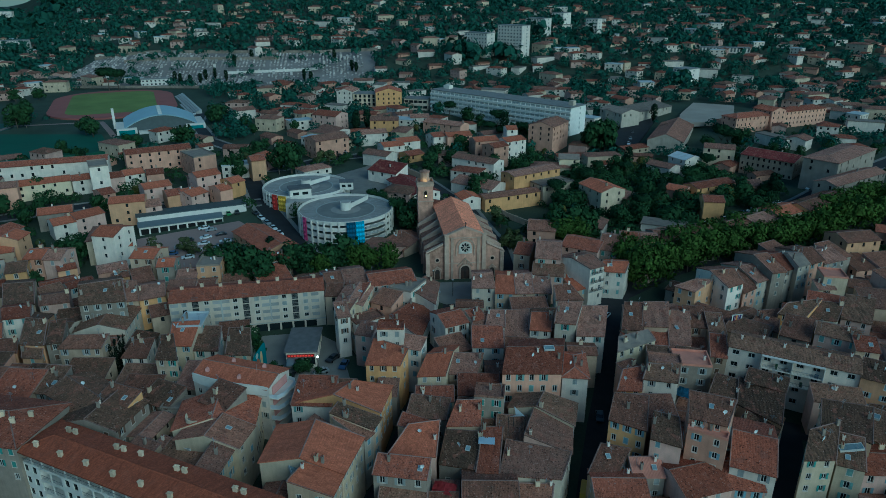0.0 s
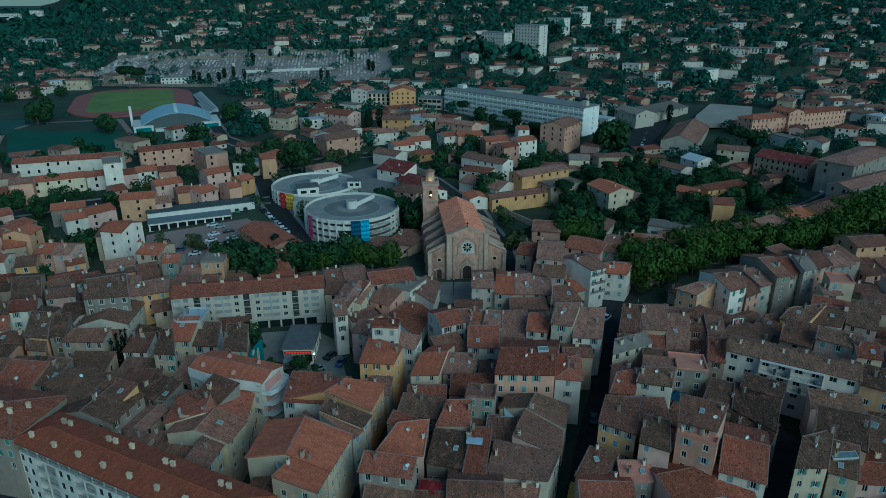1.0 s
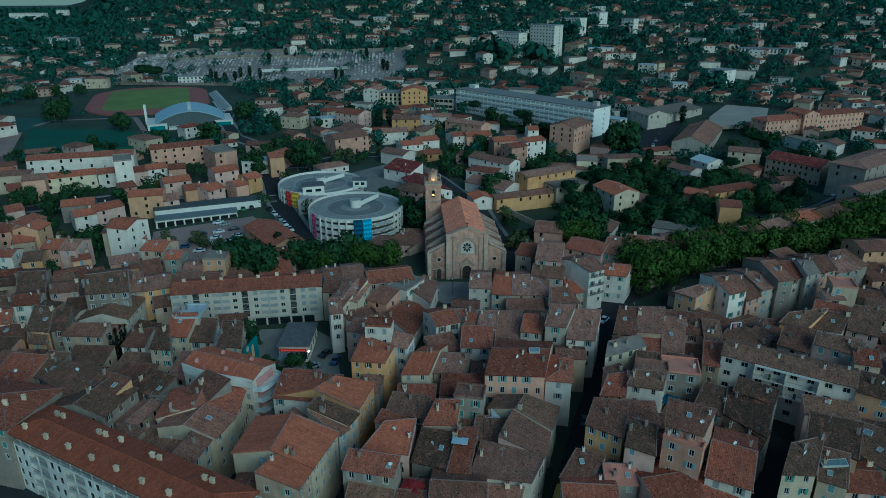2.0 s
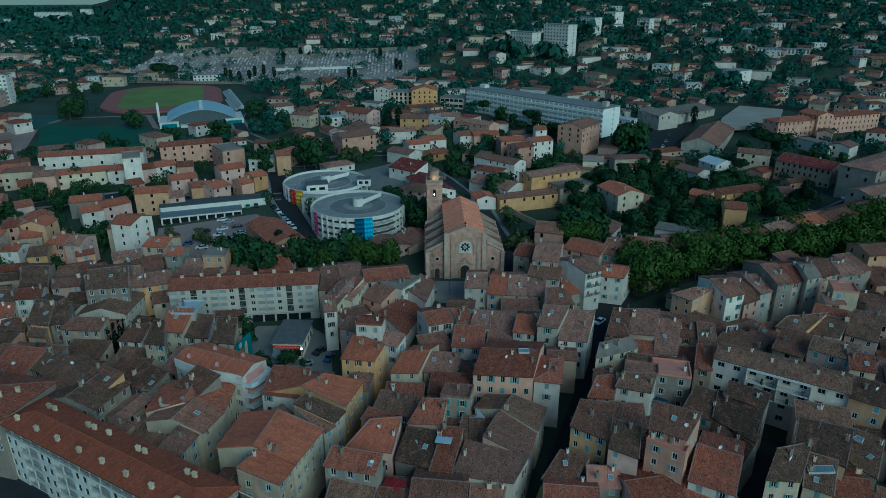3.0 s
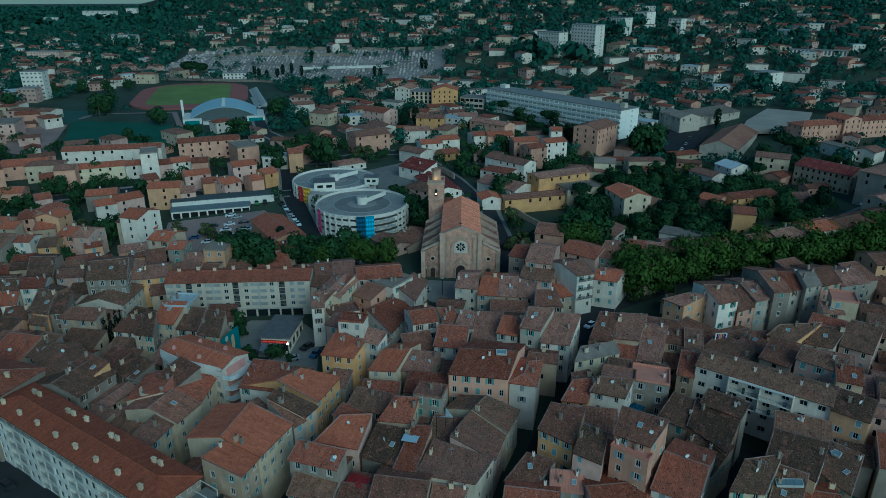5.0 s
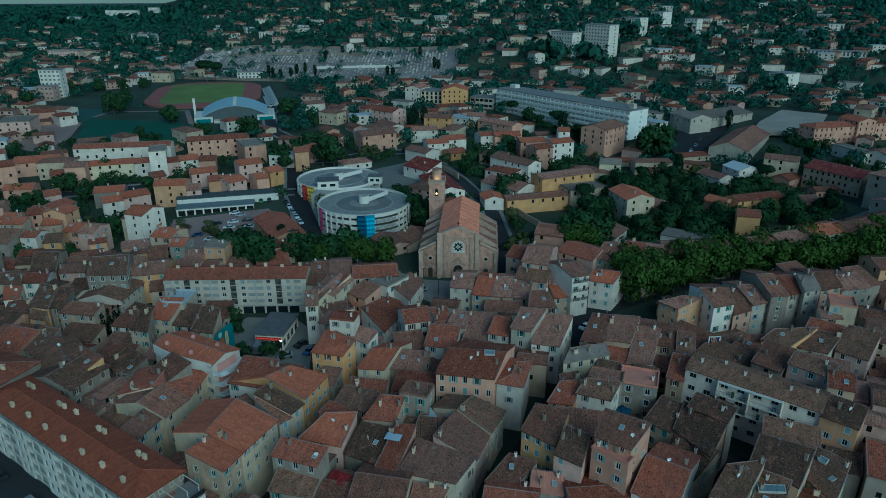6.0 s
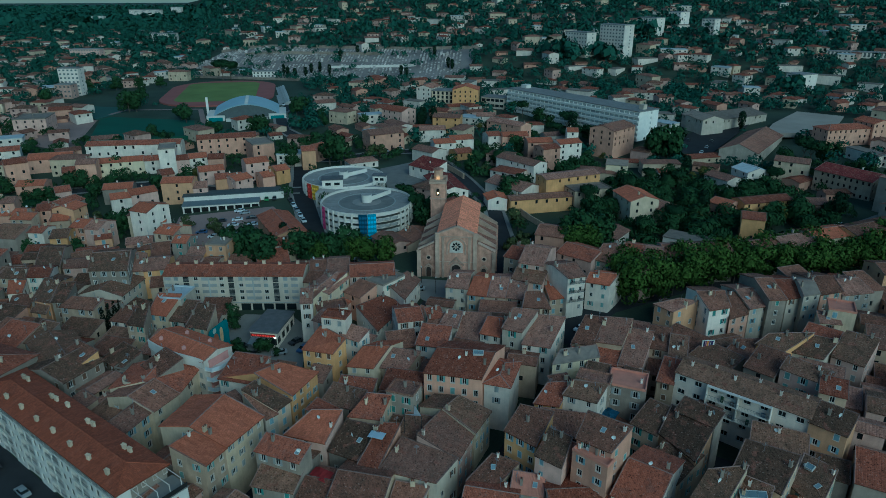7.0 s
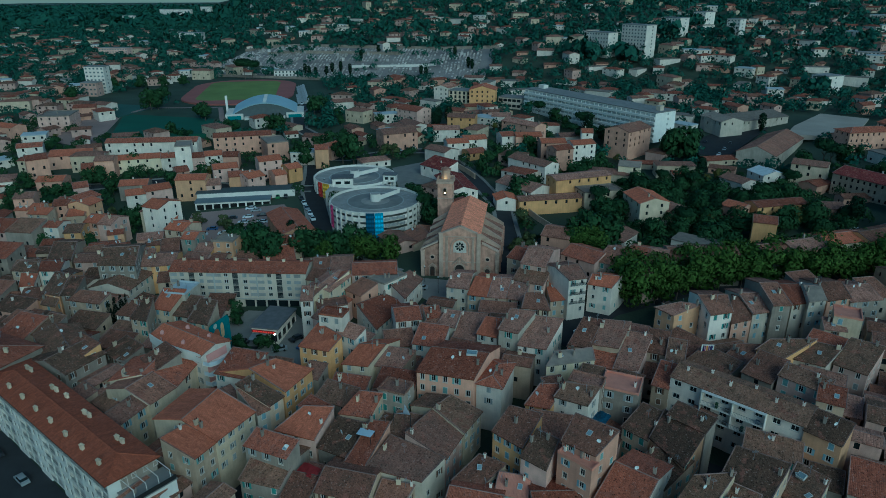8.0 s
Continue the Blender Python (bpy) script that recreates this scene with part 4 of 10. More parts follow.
townhouse(128.9, 325.3, -20, 14.4, 9.0, 24.6, "g", "c", "p", shutters=False, group="houses beyond the church")
townhouse(110.6, 321.6, -63, 11.1, 11.0, 21.4, "g", "w", "w", shutters=False, group="houses beyond the church")
townhouse(101.9, 249.0, -8, 7.8, 9.0, 20.6, "g", "y", "r", shutters=False, group="houses beyond the church")
townhouse(-75.0, 384.9, -27, 16.3, 12.0, 30.3, "g", "p", "r", shutters=False, group="houses beyond the church")
townhouse(-43.2, 349.6, 19, 14.4, 9.0, 26.0, "g", "w", "p", shutters=False, group="houses beyond the church")
townhouse(-40.3, 368.8, 1, 15.5, 9.0, 29.7, "g", "y", "p", shutters=False, group="houses beyond the church")
townhouse(-18.9, 389.3, 7, 10.9, 9.0, 27.4, "g", "w", "p", shutters=False, group="houses beyond the church")
townhouse(-11.3, 380.0, -34, 25.1, 9.0, 27.0, "g", "s", "p", shutters=False, group="houses beyond the church")
townhouse(-22.6, 333.4, 26, 12.2, 9.0, 25.2, "g", "w", "q", shutters=False, group="houses beyond the church")
townhouse(-4.9, 344.2, 29, 7.4, 9.0, 25.7, "g", "w", "r", shutters=False, group="houses beyond the church")
townhouse(2.4, 344.9, 19, 13.7, 9.0, 25.8, "g", "s", "q", shutters=False, group="houses beyond the church")
townhouse(16.5, 335.3, 19, 12.8, 9.0, 25.3, "g", "s", "q", shutters=False, group="houses beyond the church")
townhouse(32.3, 334.5, 32, 12.4, 9.0, 25.3, "g", "w", "q", shutters=False, group="houses beyond the church")
townhouse(46.3, 360.1, -32, 14.2, 21.4, 29.1, "x", "s", "p", shutters=False, group="houses beyond the church")
townhouse(34.6, 360.1, 7, 6.0, 9.0, 26.4, "g", "w", "q", shutters=False, group="houses beyond the church")
townhouse(25.1, 323.4, 37, 9.7, 9.0, 24.8, "g", "s", "r", shutters=False, group="houses beyond the church")
townhouse(54.3, 305.1, -6, 9.3, 9.0, 23.8, "g", "e", "g", shutters=False, group="houses beyond the church")
townhouse(-16.4, 319.5, 38, 9.1, 9.0, 21.7, "g", "y", "r", shutters=False, group="houses beyond the church")
townhouse(-29.1, 325.1, 27, 11.1, 9.0, 24.8, "g", "w", "q", shutters=False, group="houses beyond the church")
townhouse(-202.1, 240.5, 50, 8.9, 9.0, 26.0, "g", "s", "r", shutters=False, group="houses beyond the church")
townhouse(-191.0, 232.5, 23, 11.5, 9.0, 19.3, "g", "s", "q", shutters=False, group="houses beyond the church")
townhouse(-184.0, 213.4, 26, 7.6, 9.0, 17.9, "g", "s", "p", shutters=False, group="houses beyond the church")
townhouse(-165.5, 196.6, 14, 4.7, 4.0, 20.0, "g", "s", "q")
townhouse(-161.1, 198.2, 7, 5.4, 8.1, 20.1, "g", "y", "q")
townhouse(-155.0, 198.3, 24, 4.0, 4.0, 20.1, "g", "b", "r")
townhouse(-154.3, 203.3, 31, 4.9, 9.0, 20.3, "g", "s", "r", shutters=False, group="houses beyond the church")
townhouse(-147.1, 201.7, 27, 5.9, 9.0, 17.4, "g", "b", "q", shutters=False, group="houses beyond the church")
townhouse(-239.6, 271.5, 39, 11.7, 9.0, 22.5, "g", "w", "r", shutters=False, group="houses beyond the church")
townhouse(-294.4, 309.4, -9, 16.6, 9.0, 24.0, "g", "s", "q", shutters=False, group="houses beyond the church")
townhouse(-273.4, 321.1, 26, 17.2, 20.0, 27.6, "f", "p", "g", shutters=False, group="houses beyond the church")
townhouse(44.4, 96.6, 16, 19.2, 11.6, 11.9, "g", "p", "r")
townhouse(155.7, 255.2, 33, 39.4, 9.0, 25.0, "g", "g", "p", shutters=False, group="houses beyond the church")
townhouse(132.7, 204.6, 12, 13.0, 10.4, 20.4, "g", "o", "b", shutters=False, group="houses beyond the church")


townhouse(17.2, 259.3, 25, 26.3, 7.0, 18.4, "g", "y", "b", "long yellow wing with small windows and brown tile roof", shutters=False, group="houses beyond the church", skip=0.2, pitch=0.2)
townhouse(30.1, 273.0, 34, 26.0, 9.0, 24.0, "g", "y", "p", "tall yellow building with faded tile roof", shutters=False, group="houses beyond the church", pitch=0.2)
townhouse(42.0, 269.6, 30, 17.0, 9.0, 20.5, "f", "c", "g", "old grey stone annex with flat roof", shutters=False, group="houses beyond the church")
townhouse(111.0, 359.0, -25, 18.3, 54.0, 21.3, "x", "t", "p", "gabled hall with pale blue front and brown roof", shutters=False, group="houses beyond the church", skip=1.0, pitch=0.4)
townhouse(143.6, 316.3, -47, 24.8, 15.0, 23.5, "g", "b", "x", "long school wing with maroon roof and tall windows", shutters=False, group="houses beyond the church", gap_far=2.4, skip=0.05)
townhouse(94.3, 274.2, -40, 8.6, 9.0, 18.5, "g", "s", "q", shutters=False, group="houses beyond the church")
townhouse(107.0, 270.5, 27, 22.0, 8.0, 19.5, "g", "y", "r", shutters=False, group="houses beyond the church")
townhouse(124.9, 280.8, 10, 16.6, 9.2, 17.3, "g", "s", "p", shutters=False, group="houses beyond the church")
townhouse(60.0, 276.5, -50, 24.0, 10.0, 18.5, "g", "c", "p", "old low farm building with faded roof in a park", shutters=False, group="houses beyond the church")
townhouse(8.0, 259.0, 20, 8.0, 9.0, 18.2, "x", "w", "q", "white gabled chapel house with red roof", shutters=False, group="houses beyond the church")
townhouse(3.5, 281.0, -36, 21.0, 13.0, 19.5, "g", "w", "p", "broad old house with faded pink roof", shutters=False, group="houses beyond the church", skip=0.6)

# ---- terraces on irregular plots: front corners, back corners, eaves, top edge, rear slope ----
row_house((13.3, 128.7), (26.5, 128.7), (28.2, 136.7), (14.8, 136.1), 18.4, 20.6, 7.0, "s", "r")
row_house((7.2, 149.1), (10.6, 150.7), (12.0, 159.7), (8.1, 159.8), 15.0, 17.3, 0.0, "w", "b")
row_house((11.2, 154.9), (16.1, 154.0), (16.3, 159.9), (12.2, 160.3), 16.6, 18.2, 0.0, "t", "p")
row_house((15.9, 151.4), (21.6, 150.7), (23.2, 162.1), (16.2, 161.4), 14.4, 17.4, 0.0, "p", "p")
row_house((22.3, 151.9), (27.6, 151.1), (28.8, 157.7), (23.4, 157.9), 16.9, 18.7, 0.0, "w", "q")
row_house((28.2, 149.7), (33.2, 148.7), (36.3, 156.7), (30.1, 156.8), 20.1, 22.3, 0.0, "t", "p")
row_house((33.4, 147.5), (40.3, 147.1), (43.2, 157.7), (36.0, 157.6), 17.6, 20.6, 0.0, "w", "p")
row_house((15.0, 173.7), (20.9, 173.4), (21.0, 181.5), (15.7, 181.6), 16.9, 19.1, 7.2, "b", "q")
row_house((20.9, 173.4), (25.9, 173.7), (26.1, 182.4), (21.1, 181.3), 16.9, 19.2, 7.4, "b", "p")
row_house((25.7, 174.7), (31.1, 174.0), (31.6, 180.3), (26.5, 182.0), 16.6, 18.5, 6.2, "b", "p")
row_house((31.4, 167.4), (39.0, 167.8), (36.2, 174.3), (31.6, 173.3), 17.7, 19.4, 0.0, "c", "b")
row_house((38.2, 177.8), (42.8, 180.3), (39.1, 187.2), (34.6, 188.7), 15.6, 18.3, 0.0, "b", "q")
row_house((48.0, 185.2), (54.7, 184.1), (57.2, 189.2), (49.0, 189.3), 18.8, 20.2, 4.4, "w", "q")
row_house((8.4, 175.3), (15.0, 175.0), (14.7, 181.9), (8.7, 181.1), 17.9, 19.7, 5.7, "t", "p")
row_house((45.3, 150.1), (50.7, 149.5), (52.8, 159.3), (48.2, 159.6), 18.0, 20.8, 0.0, "b", "b")
row_house((50.8, 151.0), (57.1, 150.5), (59.8, 159.6), (53.1, 159.4), 18.4, 20.9, 0.0, "b", "p")
row_house((46.6, 148.2), (55.9, 145.0), (57.6, 153.0), (45.0, 150.4), 15.7, 17.0, 0.0, "p", "r")
row_house((56.2, 145.3), (61.8, 146.1), (65.0, 157.7), (59.2, 158.5), 15.7, 19.0, 0.0, "p", "p")
row_house((27.1, 115.6), (29.2, 123.6), (22.1, 124.8), (19.8, 119.5), 13.9, 15.9, 6.0, "c", "m")
row_house((25.2, 107.7), (26.9, 116.7), (19.5, 120.2), (16.2, 110.7), 13.1, 15.3, 0.0, "p", "p")
row_house((11.0, 102.8), (22.4, 101.6), (25.2, 107.6), (12.9, 111.7), 12.2, 13.4, 0.0, "t", "p")
row_house((14.4, 97.8), (20.2, 98.7), (20.9, 101.4), (14.4, 101.7), 10.0, 10.9, 0.0, "b", "b")
row_house((33.6, 113.1), (40.1, 109.4), (42.7, 118.0), (36.0, 119.1), 17.4, 19.5, 0.0, "y", "b")
row_house((40.1, 106.6), (45.2, 104.0), (46.6, 110.6), (42.3, 112.7), 17.7, 19.5, 0.0, "p", "d")
row_house((47.4, 107.7), (53.6, 104.9), (57.3, 110.5), (49.3, 113.8), 21.8, 23.6, 0.0, "s", "b")
row_house((38.4, 125.2), (43.7, 125.1), (45.9, 132.1), (40.8, 130.5), 16.3, 18.1, 0.0, "y", "r")
row_house((44.3, 126.8), (51.4, 125.2), (53.4, 130.2), (46.2, 130.5), 18.2, 19.5, 0.0, "w", "m")
row_house((27.9, 103.2), (34.0, 104.0), (37.1, 108.4), (31.7, 110.1), 12.2, 13.6, 0.0, "b", "b")
row_house((-10.5, 106.9), (-1.3, 105.9), (-0.7, 114.3), (-6.9, 112.9), 14.0, 16.1, 0.0, "p", "q")
row_house((-0.7, 105.7), (5.9, 104.1), (8.5, 112.3), (0.6, 113.1), 12.5, 14.7, 0.0, "g", "d")
row_house((6.4, 103.2), (10.6, 102.9), (12.1, 113.3), (8.2, 112.9), 12.5, 15.3, 0.0, "s", "r")
row_house((0.8, 113.7), (7.7, 113.9), (8.2, 120.2), (3.0, 119.9), 15.4, 17.1, 0.0, "b", "r")
row_house((-5.8, 131.3), (0.6, 131.7), (2.4, 139.1), (-3.8, 137.5), 16.0, 17.9, 6.0, "c", "q")
row_house((1.5, 134.1), (7.9, 134.0), (9.7, 140.2), (2.8, 140.3), 14.9, 16.6, 0.0, "b", "p")
row_house((-119.7, 163.6), (-112.1, 165.0), (-116.7, 173.6), (-124.4, 172.1), 17.7, 20.3, 8.3, "b", "d")
row_house((-110.6, 164.5), (-103.4, 166.7), (-105.2, 170.6), (-112.5, 167.9), 17.5, 18.6, 3.7, "p", "p")
row_house((-95.8, 158.2), (-84.7, 160.9), (-89.3, 169.6), (-99.2, 165.2), 20.7, 23.1, 7.8, "g", "d")
row_house((-88.6, 166.5), (-84.7, 167.8), (-87.8, 174.9), (-93.5, 175.5), 17.6, 20.1, 0.0, "b", "p")
row_house((-84.2, 167.0), (-78.2, 170.3), (-80.2, 175.4), (-86.7, 172.7), 17.8, 19.4, 5.2, "y", "p")
row_house((-114.6, 154.7), (-108.1, 156.3), (-109.9, 160.4), (-116.9, 158.6), 18.3, 19.5, 4.0, "w", "r")
row_house((-115.6, 148.0), (-112.0, 149.6), (-114.2, 154.1), (-119.3, 153.0), 16.0, 17.5, 0.0, "w", "q")
row_house((-105.4, 146.0), (-99.1, 145.5), (-102.5, 154.2), (-108.5, 155.2), 16.0, 18.4, 7.8, "o", "d")
row_house((-113.0, 145.3), (-105.9, 145.0), (-108.2, 149.7), (-114.9, 149.5), 14.1, 15.3, 0.0, "o", "b")
row_house((-103.4, 142.9), (-98.4, 142.6), (-100.1, 146.9), (-105.2, 146.5), 14.0, 15.1, 0.0, "o", "d")
townhouse(-83.0, 154.3, 96, 16.9, 12.6, 15.4, "g", "t", "m")
row_house((-94.8, 144.2), (-84.2, 144.4), (-84.3, 149.0), (-94.0, 148.3), 15.8, 17.0, 0.0, "b", "b")
row_house((-79.8, 144.6), (-73.6, 144.5), (-74.1, 151.5), (-79.0, 149.8), 13.0, 14.7, 0.0, "w", "b")
row_house((-67.1, 135.6), (-62.0, 135.4), (-65.7, 143.6), (-68.1, 142.9), 17.9, 20.0, 0.0, "b", "d")
row_house((-68.2, 145.7), (-62.5, 145.5), (-63.0, 154.2), (-69.6, 153.3), 15.8, 18.1, 0.0, "c", "q")
row_house((-62.4, 146.4), (-56.3, 146.3), (-57.7, 154.5), (-64.3, 154.6), 14.0, 16.3, 0.0, "w", "d")
row_house((-51.4, 137.8), (-45.3, 137.3), (-47.5, 145.9), (-52.6, 146.1), 18.0, 20.3, 0.0, "b", "d")
row_house((79.3, 168.9), (84.9, 172.1), (84.1, 177.8), (76.7, 176.4), 20.9, 22.7, 5.9, "w", "b")
row_house((85.0, 171.0), (90.2, 174.8), (90.8, 183.5), (86.4, 182.8), 18.1, 20.3, 7.0, "s", "b")
row_house((90.7, 176.0), (96.4, 179.3), (94.0, 185.5), (87.9, 183.5), 19.1, 21.1, 6.5, "t", "p")
row_house((95.4, 177.3), (99.9, 178.6), (97.6, 186.9), (93.0, 185.5), 21.5, 23.9, 7.7, "g", "b")
row_house((101.0, 181.5), (106.5, 184.6), (104.6, 190.9), (98.7, 189.3), 20.4, 22.4, 6.5, "t", "r")
row_house((104.8, 181.3), (109.5, 183.8), (108.9, 188.3), (104.6, 188.1), 21.8, 23.3, 4.7, "t", "g")
row_house((110.4, 185.6), (116.8, 189.2), (115.6, 195.0), (107.9, 193.1), 20.7, 22.6, 6.0, "s", "b")
row_house((81.7, 157.9), (87.0, 153.3), (91.4, 162.6), (85.3, 161.4), 15.2, 17.3, 0.0, "b", "b")
row_house((96.4, 158.8), (103.7, 156.5), (108.3, 162.6), (102.9, 164.3), 16.8, 18.8, 0.0, "t", "d")
row_house((105.9, 158.6), (112.0, 155.1), (117.7, 164.1), (111.2, 166.9), 16.7, 19.6, 0.0, "p", "d")
row_house((59.4, 115.4), (66.7, 111.0), (72.0, 117.8), (64.9, 120.1), 11.8, 14.0, 0.0, "b", "d")
row_house((64.0, 122.6), (70.0, 115.2), (74.0, 123.0), (66.9, 129.8), 14.5, 16.6, 0.0, "o", "d")
row_house((66.8, 100.5), (72.6, 100.6), (77.5, 109.1), (70.4, 106.5), 17.5, 19.5, 0.0, "c", "d")
row_house((76.2, 112.3), (82.8, 106.2), (87.6, 114.8), (78.8, 117.7), 16.8, 18.9, 0.0, "b", "d")
row_house((-6.1, 154.5), (-2.9, 171.5), (-9.2, 171.2), (-14.7, 162.9), 12.8, 15.1, 0.0, "w", "r")
row_house((-2.4, 168.8), (-1.2, 183.0), (-5.4, 184.1), (-9.8, 175.2), 15.8, 17.5, 0.0, "w", "p")
row_house((-17.8, 133.5), (-9.8, 133.1), (-8.2, 137.3), (-16.6, 142.3), 17.8, 19.6, 0.0, "y", "q")
row_house((-18.1, 97.3), (-15.6, 107.8), (-25.1, 109.8), (-26.0, 98.5), 16.9, 19.4, 7.9, "c", "q")
row_house((-19.4, 91.9), (-18.2, 97.5), (-25.1, 98.1), (-27.2, 93.2), 16.6, 18.7, 0.0, "b", "q")
row_house((-14.2, 111.0), (-12.9, 115.1), (-21.7, 116.7), (-22.9, 113.1), 16.3, 18.8, 0.0, "b", "d")
row_house((-13.3, 116.4), (-11.4, 126.6), (-19.4, 124.6), (-23.0, 119.3), 16.5, 19.0, 7.9, "y", "q")
row_house((86.9, 113.7), (90.2, 108.3), (95.3, 117.1), (90.6, 120.8), 12.9, 15.1, 0.0, "c", "d")
row_house((-28.0, 156.7), (-24.9, 157.3), (-22.8, 162.0), (-26.0, 161.6), 17.9, 19.7, 0.0, "e", "p", tip=1.2)
row_house((-26.4, 162.0), (-22.8, 162.1), (-20.5, 172.8), (-24.6, 173.2), 18.4, 19.6, 0.0, "e", "r", tip=1.2)

row_house((42.9, 178.8), (47.6, 181.5), (44.6, 187.4), (38.2, 183.9), 22.2, 23.6, 6.0, "w", "p", rows=4, label="tall white town house with balconies at the avenue's end", balconies=3)
row_house((66.3, 173.6), (70.8, 169.7), (77.3, 174.3), (72.6, 174.8), 19.1, 20.7, 0.0, "o", "p")
row_house((41.3, 138.0), (51.8, 143.6), (50.9, 147.2), (42.8, 143.4), 18.5, 19.3, 0.0, "e", "g", rows=1, label="cream house with a plain wall and grey roof at the corner")
row_house((89.0, 158.7), (94.8, 156.1), (103.1, 164.0), (92.2, 161.0), 17.9, 19.7, 0.0, "y", "d", label="bright yellow house with pale blue windows")
row_house((-21.3, 223.9), (-13.3, 213.7), (-8.4, 219.0), (-15.6, 228.6), 14.0, 16.2, 5.0, "b", "b", rows=1, label="low beige sacristy with brown tile roof beside the church")

PLOTS.extend(plot_ring(*p[:4], p[6]) for p, _ in ROW_CALLS)
for k, (p, more) in enumerate(ROW_CALLS):
    build_row_house(k, *p, **more)

# ---- church ----
def church(x, y, yaw):
    gz = ground_z(x, y) - 0.3
    top = base("church", pose(x, y, gz, 0, 0, yaw), "ochre stone church with rose window and square bell tower", "church")
    bm = bmesh.new()
    # nave body
    v = [bm.verts.new(p) for p in ((-6, 0.4, -1), (6, 0.4, -1), (6, 34, -1), (-6, 34, -1), (-6, 0.4, 14.6), (6, 0.4, 14.6), (6, 34, 14.6), (-6, 34, 14.6), (0, 0.4, 17.4), (0, 34, 17.4))]
    for f in ((0, 1, 5, 8, 4), (1, 2, 6, 5), (2, 3, 7, 9, 6), (3, 0, 4, 7)):
        bm.faces.new([v[i] for i in f])
    part("nave", bm, STONE, top)
    for s in (-1, 1):
        bm = bmesh.new()
        xs_ = (6.02 * s, 12 * s)
        v = [bm.verts.new(p) for p in ((xs_[0], 0.5, -1), (xs_[1], 0.5, -1), (xs_[1], 31, -1), (xs_[0], 31, -1),
                                       (xs_[0], 0.5, 11.3), (xs_[1], 0.5, 8.7), (xs_[1], 31, 8.7), (xs_[0], 31, 11.3))]
        for f in ((0, 1, 5, 4), (1, 2, 6, 5), (2, 3, 7, 6), (4, 5, 6, 7)):
            bm.faces.new([v[i] for i in f])
        part("aisle", bm, STONE, top)
        V, F, U = [], [], []
        o = Vector((12.4 * s, 0.9 if s > 0 else 30.6, 8.75))
        u = Vector((0, s, 0))
        vv = Vector((-6.2 * s, 0, 2.75))
        slope(V, F, U, o, u, vv, u.cross(vv), 29.7, vv.length, 0.3)
        ob_from("aisle_roof", V, F, ROOF["p"], top, uvs=U)
        # sloping buttress walls across the aisle roof
        for k in range(4):
            yy = 5.0 + k * 7.6
            bm = bmesh.new()
            pr = [(6.03 * s, 10.6), (12.7 * s, 8.0), (12.7 * s, 9.5), (6.03 * s, 13.6)]
            a = [bm.verts.new((p[0], yy, p[1])) for p in pr]
            b = [bm.verts.new((p[0], yy + 0.8, p[1])) for p in pr]
            bm.faces.new(a)
            bm.faces.new(b[::-1])
            for i in range(4):
                bm.faces.new((a[i], a[(i + 1) % 4], b[(i + 1) % 4], b[i]))
            part("buttress_wall", bm, STONE_LIGHT, top)
            bm = bmesh.new()
            bx(bm, min(12.03 * s, 13 * s), max(12.03 * s, 13 * s), yy - 0.3, yy + 1.1, -1, 8.2)
            part("buttress", bm, STONE, top)
        # nave roof
        V, F, U = [], [], []
        o = Vector((6.5 * s, 0.9 if s > 0 else 33.9, 14.5))
        vv = Vector((-6.5 * s, 0, 3.05))
        slope(V, F, U, o, u, vv, u.cross(vv), 33, vv.length, 0.3)
        ob_from("nave_roof", V, F, ROOF["church"], top, uvs=U)
    # west front, with openings cut into it
    bm = bmesh.new()
    prof = [(-6, -1), (6, -1), (6, 15.2), (5.2, 15.2), (0, 17.5), (-5.2, 15.2), (-6, 15.2)]
    a = [bm.verts.new((p[0], -0.5, p[1])) for p in prof]
    b = [bm.verts.new((p[0], 0.38, p[1])) for p in prof]
    bm.faces.new(a)
    bm.faces.new(b[::-1])
    for i in range(len(prof)):
        bm.faces.new((a[i], b[i], b[(i + 1) % len(prof)], a[(i + 1) % len(prof)]))
    part("west_front", bm, STONE, top)
    for s in (-1, 1):
        bm = bmesh.new()
        prof = [(6.02 * s, -1), (12 * s, -1), (12 * s, 9.2), (6.02 * s, 12.2)]
        a = [bm.verts.new((p[0], -0.2, p[1])) for p in prof]
        b = [bm.verts.new((p[0], 0.48, p[1])) for p in prof]
        bm.faces.new(a)
        bm.faces.new(b[::-1])
        for i in range(4):
            bm.faces.new((a[i], b[i], b[(i + 1) % 4], a[(i + 1) % 4]))
        part("side_front", bm, STONE, top)
        for px, wd, hh, dp in ((6.0, 1.3, 15.2, -1.0), (4.2, 0.8, 14.0, -0.8), (12.0, 1.2, 8.9, -0.7)):
            bm = bmesh.new()
            bx(bm, px * s - wd / 2, px * s + wd / 2, dp, -0.21 if px > 11 else -0.51, -1, hh)
            bx(bm, px * s - wd / 2 - 0.12, px * s + wd / 2 + 0.12, dp - 0.12, -0.21 if px > 11 else -0.51, hh + 0.002, hh + 0.5)
            part("pilaster", bm, STONE_LIGHT, top)
        # raking cornices
        for x0, z0, x1, z1, yy in ((0, 17.5, 5.4 * s, 15.2, -0.75), (6.9 * s, 12.1, 12.3 * s, 9.4, -0.45)):
            bm = bmesh.new()
            d = Vector((x1 - x0, 0, z1 - z0)).normalized()
            nn = Vector((-d.z, 0, d.x)) * (0.45 if d.x > 0 else -0.45)
            c = [Vector((x0, yy, z0)), Vector((x1, yy, z1)), Vector((x1, yy, z1)) + nn, Vector((x0, yy, z0)) + nn]
            a = [bm.verts.new(p) for p in c]
